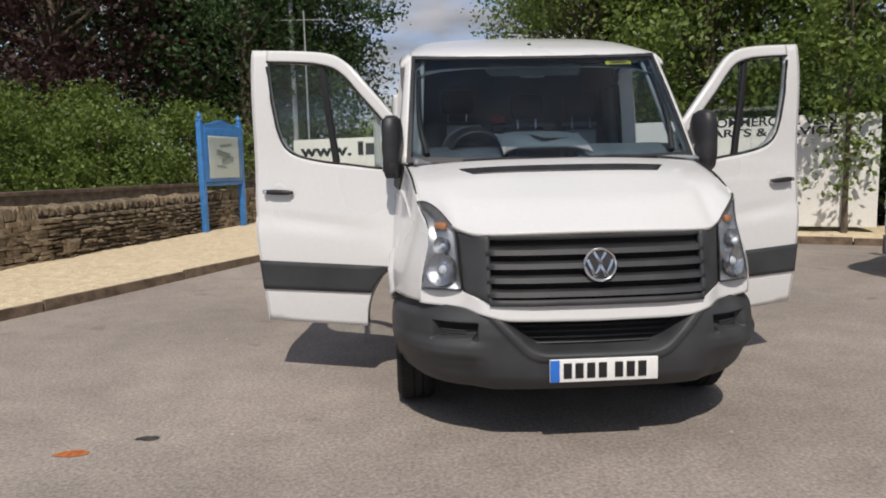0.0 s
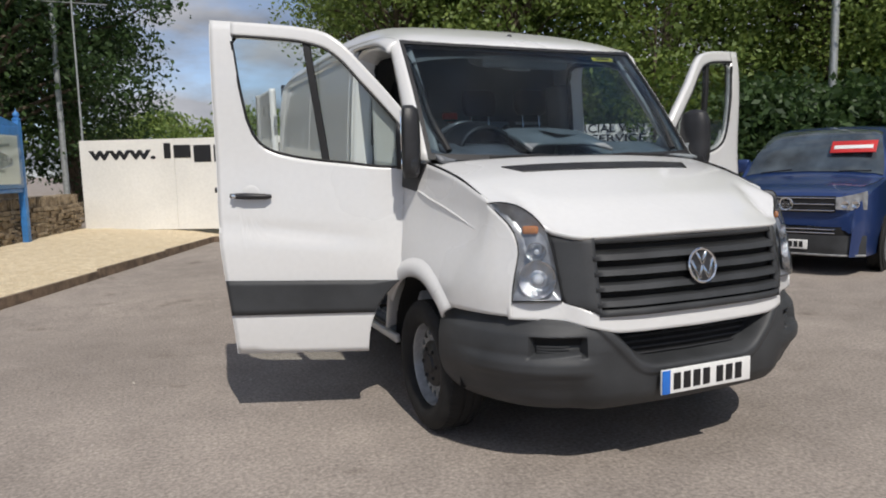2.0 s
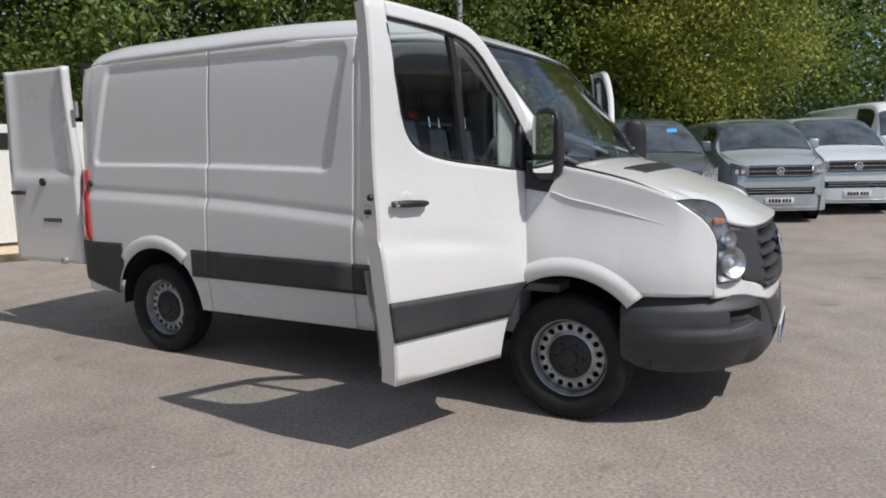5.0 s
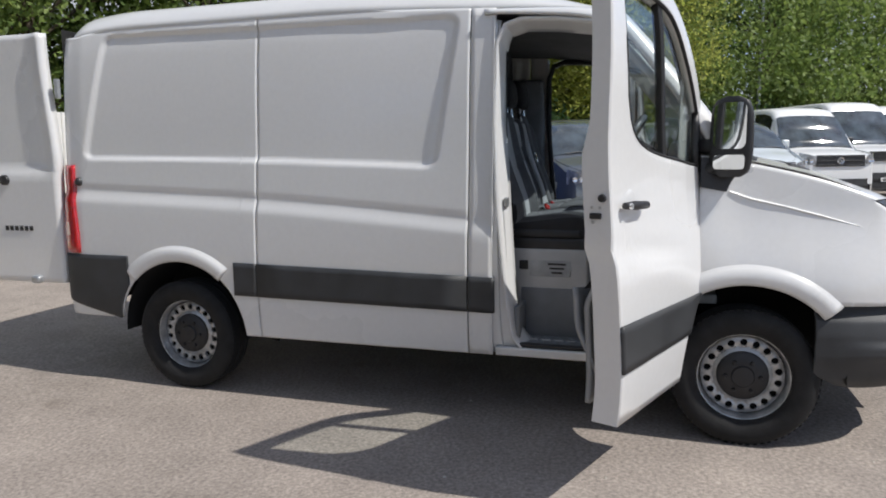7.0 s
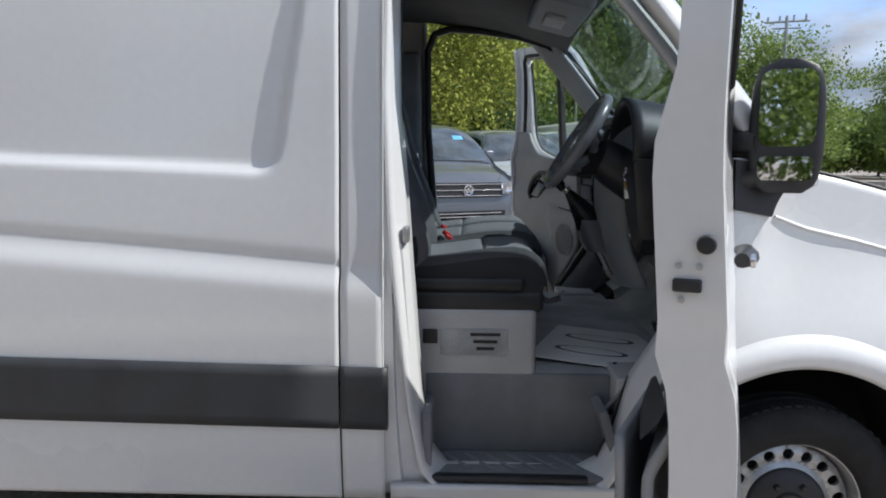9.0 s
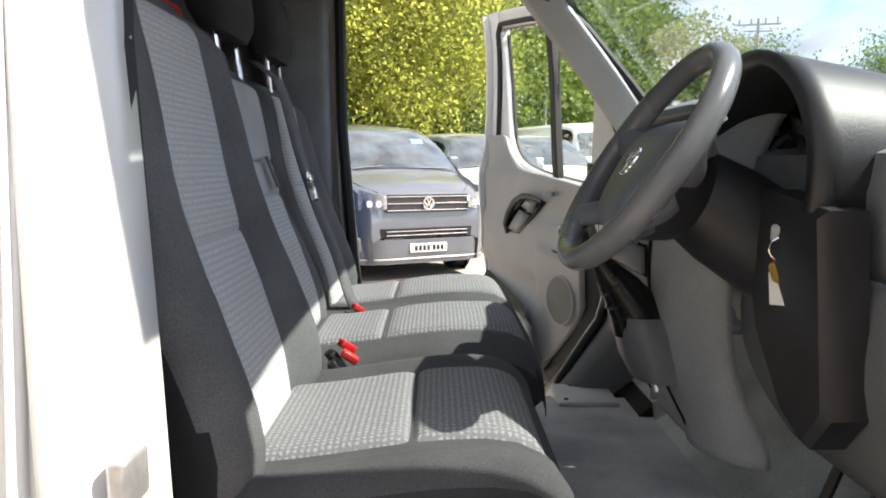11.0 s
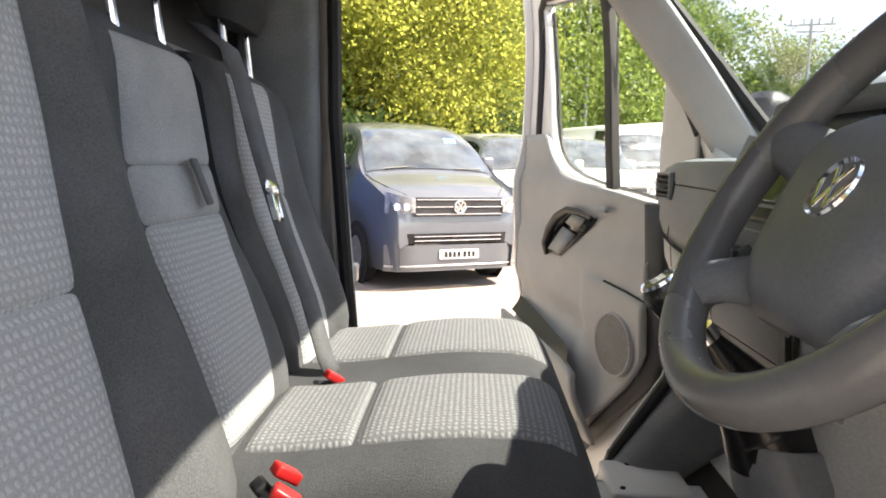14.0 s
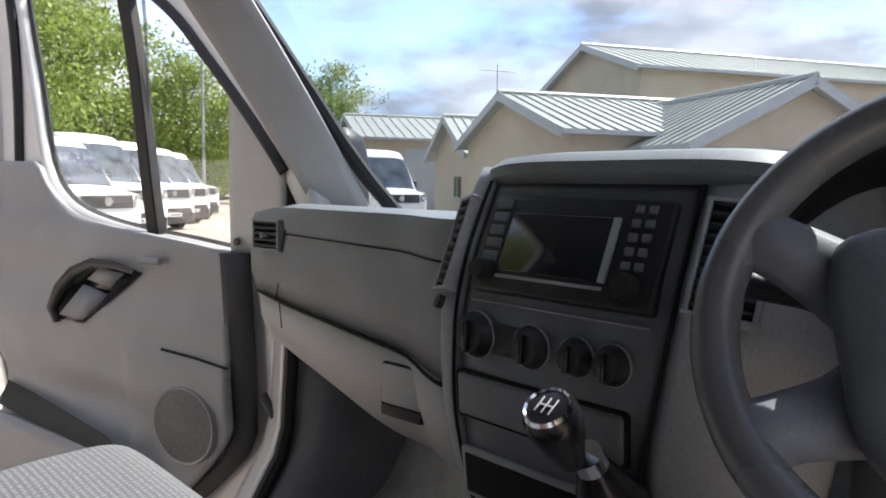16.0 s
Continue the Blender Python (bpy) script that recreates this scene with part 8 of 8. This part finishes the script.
def noticeboard():
    b = thing("noticeboard", "blue painted noticeboard with two posts and a glazed case", "noticeboard")
    for x in (-0.62, 0.62):
        p = part("post", rbox((0.10, 0.10, 2.12), 0.008, pose(x, 0, 1.06)), BLUEP, b)
        part("finial", lathe(((0.065, 0.0), (0.065, 0.02), (0.03, 0.035), (0.045, 0.06), (0.052, 0.085), (0.036, 0.12), (0.012, 0.15), (0.0, 0.19)), 16, pose(x, 0, 2.12)), BLUEP, p)
    part("case", rbox((1.14, 0.12, 1.0), 0.012, pose(0, 0, 1.50)), BLUEP, b)
    part("pediment", polyplate([(-0.62, 0), (0.62, 0), (0.52, 0.06), (0.22, 0.12), (0.0, 0.17), (-0.22, 0.12), (-0.52, 0.06)], 0.10, pose(0, 0.05, 1.99, 90, 0, 0)), BLUEP, b)
    part("sheet", rbox((0.94, 0.012, 0.78), 0.003, pose(0, -0.062, 1.46)), PLATEW, b, "white printed sheet")
    for i, (x, z, w, h, a) in enumerate(((-0.05, 1.52, 0.42, 0.10, 12), (0.08, 1.40, 0.36, 0.12, -10), (-0.1, 1.28, 0.30, 0.05, 5), (0.05, 1.68, 0.36, 0.05, -6))):
        part("sheet_mark", rbox((w, 0.004, h), 0.02 if h > 0.06 else 0.001, pose(x, -0.070, z, 0, a, 0)), POLEM, b)
    part("pane", rbox((1.04, 0.004, 0.82), 0.001, pose(0, -0.080, 1.46)), GLASS, b)
    part("rail", rbox((1.20, 0.08, 0.07), 0.008, pose(0, 0, 0.96)), BLUEP, b)
    b.matrix_world = pose(-4.32, 10.50, 0.20, 0, 0, 69)


noticeboard()

# ---- buildings over the yard ----
RENDER = mat("cream_render", (0.50, 0.42, 0.31), 0.9, var=0.08, scale=1.2, grain=0.1, gscale=40, bump=0.2, bscale=60)
RIBROOF = mat("green_grey_metal_roof", (0.36, 0.38, 0.34), 0.5, metal=0.2, var=0.07, scale=0.8, grain=0.05, gscale=20)
TRIMG = mat("pale_grey_trim", (0.42, 0.44, 0.45), 0.6, var=0.08, scale=3)
BRICKD = mat("red_brick_face", (0.26, 0.10, 0.07), 0.85, var=0.25, scale=9, grain=0.2, gscale=50)


def hall(label, origin, along, width, length, eave, ridge, windows=(), over=0.5, ribs=0.45, name="building"):
    """A gabled hall: its gable stands on origin and runs width metres along 'along'; it goes length metres to the right of that."""
    b = thing(name, label, "building", "buildings")
    a = Vector((*along, 0)).normalized()
    d = Vector((a.y, -a.x, 0))
    m = Matrix(((a.x, d.x, 0, origin[0]), (a.y, d.y, 0, origin[1]), (0, 0, 1, 0), (0, 0, 0, 1)))
    t = 0.3
    for x, w in ((t / 2, t), (width - t / 2, t)):
        part("wall", box((w, length - 2 * t, eave), m @ pose(x, length / 2, eave / 2)), RENDER, b, smooth=False)
    for y in (0, length - t):
        bm = polyplate([(0, 0), (width, 0), (width, eave), (width / 2, ridge - 0.08), (0, eave)], t, m @ Matrix.Translation((0, y + t, 0)) @ Matrix.Rotation(radians(90), 4, "X"))
        part("gable", bm, RENDER, b, smooth=False)
    slope = math.atan2(ridge - eave, width / 2)
    run = (width / 2 + over) / math.cos(slope)
    for s in (-1, 1):
        c = m @ Matrix.Translation((width / 2, length / 2, ridge)) @ Matrix.Rotation(s * slope, 4, "Y")
        rf = part("roof", box((run, length + 2 * over, 0.10), c @ pose(s * run / 2, 0, 0)), RIBROOF, b, smooth=False)
        n = int((length + 2 * over) / ribs)
        bm = bmesh.new()
        for k in range(n + 1):
            add_box(bm, (run, 0.05, 0.06), c @ pose(s * run / 2, -(length / 2 + over) + k * (length + 2 * over) / n, 0.07))
        tagged(part("roof_ribs", bm, RIBROOF, rf, smooth=False), kind="stuff")
        for y in (-(length / 2 + over), length / 2 + over):
            part("barge_board", box((run, 0.06, 0.28), c @ pose(s * run / 2, y, -0.06)), TRIMG, b, smooth=False)
        part("gutter", box((0.12, length + 2 * over, 0.14), m @ Matrix.Translation((width / 2 + s * (width / 2 + over), length / 2, eave - over * math.tan(slope)))), TRIMG, b, smooth=False)
    part("ridge_cap", tube([m @ Vector((width / 2, -over, ridge + 0.08)), m @ Vector((width / 2, length + over, ridge + 0.08))], 0.12, 6), RIBROOF, b)
    for side, p, z, w, h, mt in windows:
        q = m @ (pose(width + 0.02, p, z) if side == "s" else pose(-0.02, p, z) if side == "w" else pose(p, -0.02, z))
        size = (0.06, w, h) if side in "sw" else (w, 0.06, h)
        win = part("window" if mt is DARKGLASS else "panel", box(size, q), mt, b, smooth=False)
        if mt is DARKGLASS:
            part("window_sill", box((size[0] + 0.10, size[1] + 0.15, 0.06) if side in "sw" else (size[0] + 0.15, size[1] + 0.10, 0.06), q @ pose(0, 0, -h / 2)), TRIMG, win, smooth=False)
            part("window_bar", box((0.08, 0.05, h) if side in "sw" else (0.05, 0.08, h), q), TRIMG, win, smooth=False)
    return b


hall("low cream-rendered building with a ribbed metal roof", (11.69, -14.97), (0.882, -0.470), 9.6, 12.0, 3.35, 4.85,
     (("n", 3.2, 1.5, 1.2, 1.0, DARKGLASS), ("n", 6.4, 1.5, 1.2, 1.0, DARKGLASS), ("w", 2.6, 1.75, 2.6, 1.1, BRICKD), ("w", 2.6, 1.75, 1.8, 0.8, DARKGLASS)))
hall("gabled entrance porch with a glazed front", (5.0, -22.0), (0.470, 0.882), 7.0, 8.0, 2.95, 4.65,
     (("n", 3.5, 1.5, 5.6, 2.4, DARKGLASS), ("n", 6.6, 1.3, 0.5, 2.5, BRICKD)), name="porch")
hall("tall cream hall with a ribbed metal roof", (16.36, -26.9), (0.882, -0.470), 10.0, 34.0, 7.25, 8.95,
     (("w", 6.0, 5.6, 3.4, 0.9, TRIMG), ("w", 13.0, 5.6, 3.4, 0.9, TRIMG), ("w", 20.0, 5.6, 3.4, 0.9, TRIMG)), ribs=0.6)
hall("long grey workshop with a pale ribbed roof", (32.7, -23.6), (0.882, -0.470), 10.0, 14.0, 4.5, 6.1, (("w", 4.0, 2.0, 3.0, 3.6, TRIMG), ("w", 9.0, 2.0, 3.0, 3.6, TRIMG)), ribs=0.6)
hall("small gabled cream building beside the larger one", (20.8, -20.4), (0.882, -0.470), 6.0, 6.0, 3.2, 4.85, (("n", 2.0, 1.5, 1.0, 1.0, DARKGLASS),))

# ---- dry stone wall beside the gravel, stones last ----
STONE = mat("buff_field_stone", (0.125, 0.095, 0.062), 0.92, scale=7, color2=(0.25, 0.20, 0.135), grain=0.35, gscale=45, bump=0.8, bscale=30, rand=0.38)
WALL_A, WALL_B = Vector((-8.09, 0.5, 0.07)), Vector((-3.62, 13.40, 0.12))


def stone_wall():
    w = thing("stone_wall", "low dry-built wall of buff field stones with upright coping", "wall", kind="structure")
    d = (WALL_B - WALL_A).normalized()
    n = Vector((d.y, -d.x, 0))
    length = (WALL_B - WALL_A).length
    turn = math.atan2(d.y, d.x)
    part("core", box((length, 0.26, 0.70), Matrix.Translation((WALL_A + WALL_B) / 2 + Vector((0, 0, 0.42))) @ Matrix.Rotation(turn, 4, "Z")), mat("wall_core", (0.06, 0.05, 0.04), 0.95, var=0.3, scale=9), w, smooth=False)
    rng = random.Random(5)
    meshes = []
    for k in range(12):
        bm = bmesh.new()
        add_box(bm, (1, 1, 1))
        bmesh.ops.bevel(bm, geom=bm.edges[:], offset=0.22, segments=1, affect="EDGES")
        for v in bm.verts:
            v.co += Vector((rng.uniform(-1, 1), rng.uniform(-1, 1), rng.uniform(-1, 1))) * 0.12
        me = bpy.data.meshes.new("stone")
        bm.to_mesh(me)
        bm.free()
        me.materials.append(STONE)
        meshes.append(me)
    spots = []
    z = 0.10
    while z < 0.72:
        h = rng.uniform(0.03, 0.08)
        s = rng.uniform(-0.1, 0.1)
        while s < length:
            l = rng.uniform(0.07, 0.27)
            spots.append((s + l / 2, z + h / 2 + rng.uniform(-0.008, 0.008), l - 0.008, h * rng.uniform(0.8, 1.1) - 0.006, 0.0))
            s += l
        z += h
    s = 0.0
    while s < length:
        l = rng.uniform(0.045, 0.10)
        spots.append((s + l / 2, 0.80, l - 0.006, rng.uniform(0.13, 0.21), 1.0))
        s += l
    for k in range(9):
        spots.append((1.0 + k * 1.4 + rng.uniform(-0.4, 0.4), rng.uniform(0.24, 0.36), rng.uniform(0.22, 0.3), rng.uniform(0.2, 0.28), 0.0))
    near = sorted(range(len(spots)), key=lambda i: abs(spots[i][0] - 8.6))
    picked = set(near[:300])
    bmr = bmesh.new()
    for i, (s, z, l, h, cope) in enumerate(spots):
        p = WALL_A + d * s + n * (0.125 + rng.uniform(-0.03, 0.03)) * (0 if cope else 1) + Vector((0, 0, z))
        dep = 0.32 if cope else 0.16
        m = Matrix.Translation(p) @ Matrix.Rotation(turn + rng.uniform(-0.06, 0.06), 4, "Z") @ Matrix.Rotation(rng.uniform(-0.05, 0.05) + (rng.uniform(-0.15, 0.15) if cope else 0), 4, "Y") @ Matrix.Diagonal((l, dep, h, 1))
        if i in picked:
            ob = new("stone", meshes[i % 12])
            ob.parent = w
            ob.matrix_basis = m
        else:
            vs = bmesh.ops.create_cube(bmr, size=1.0)["verts"]
            for v in vs:
                v.co += Vector((rng.uniform(-1, 1), rng.uniform(-1, 1), rng.uniform(-1, 1))) * 0.07
            bmesh.ops.transform(bmr, matrix=m, verts=vs)
    tagged(part("stones", bmr, STONE, w, smooth=False), kind="stuff")
    # the higher garden wall behind
    g = thing("garden_wall", "grey coursed garden wall with a flat coping behind the shrubs", "wall", kind="structure")
    q = WALL_A - n * 2.6
    part("face", box((length + 6, 0.3, 0.95), Matrix.Translation(q + d * (length / 2) + Vector((0, 0, 0.475))) @ Matrix.Rotation(turn, 4, "Z")), STONE, g, smooth=False)
    part("coping", box((length + 6, 0.40, 0.07), Matrix.Translation(q + d * (length / 2) + Vector((0, 0, 0.985))) @ Matrix.Rotation(turn, 4, "Z")), KERBM, g, smooth=False)


stone_wall()
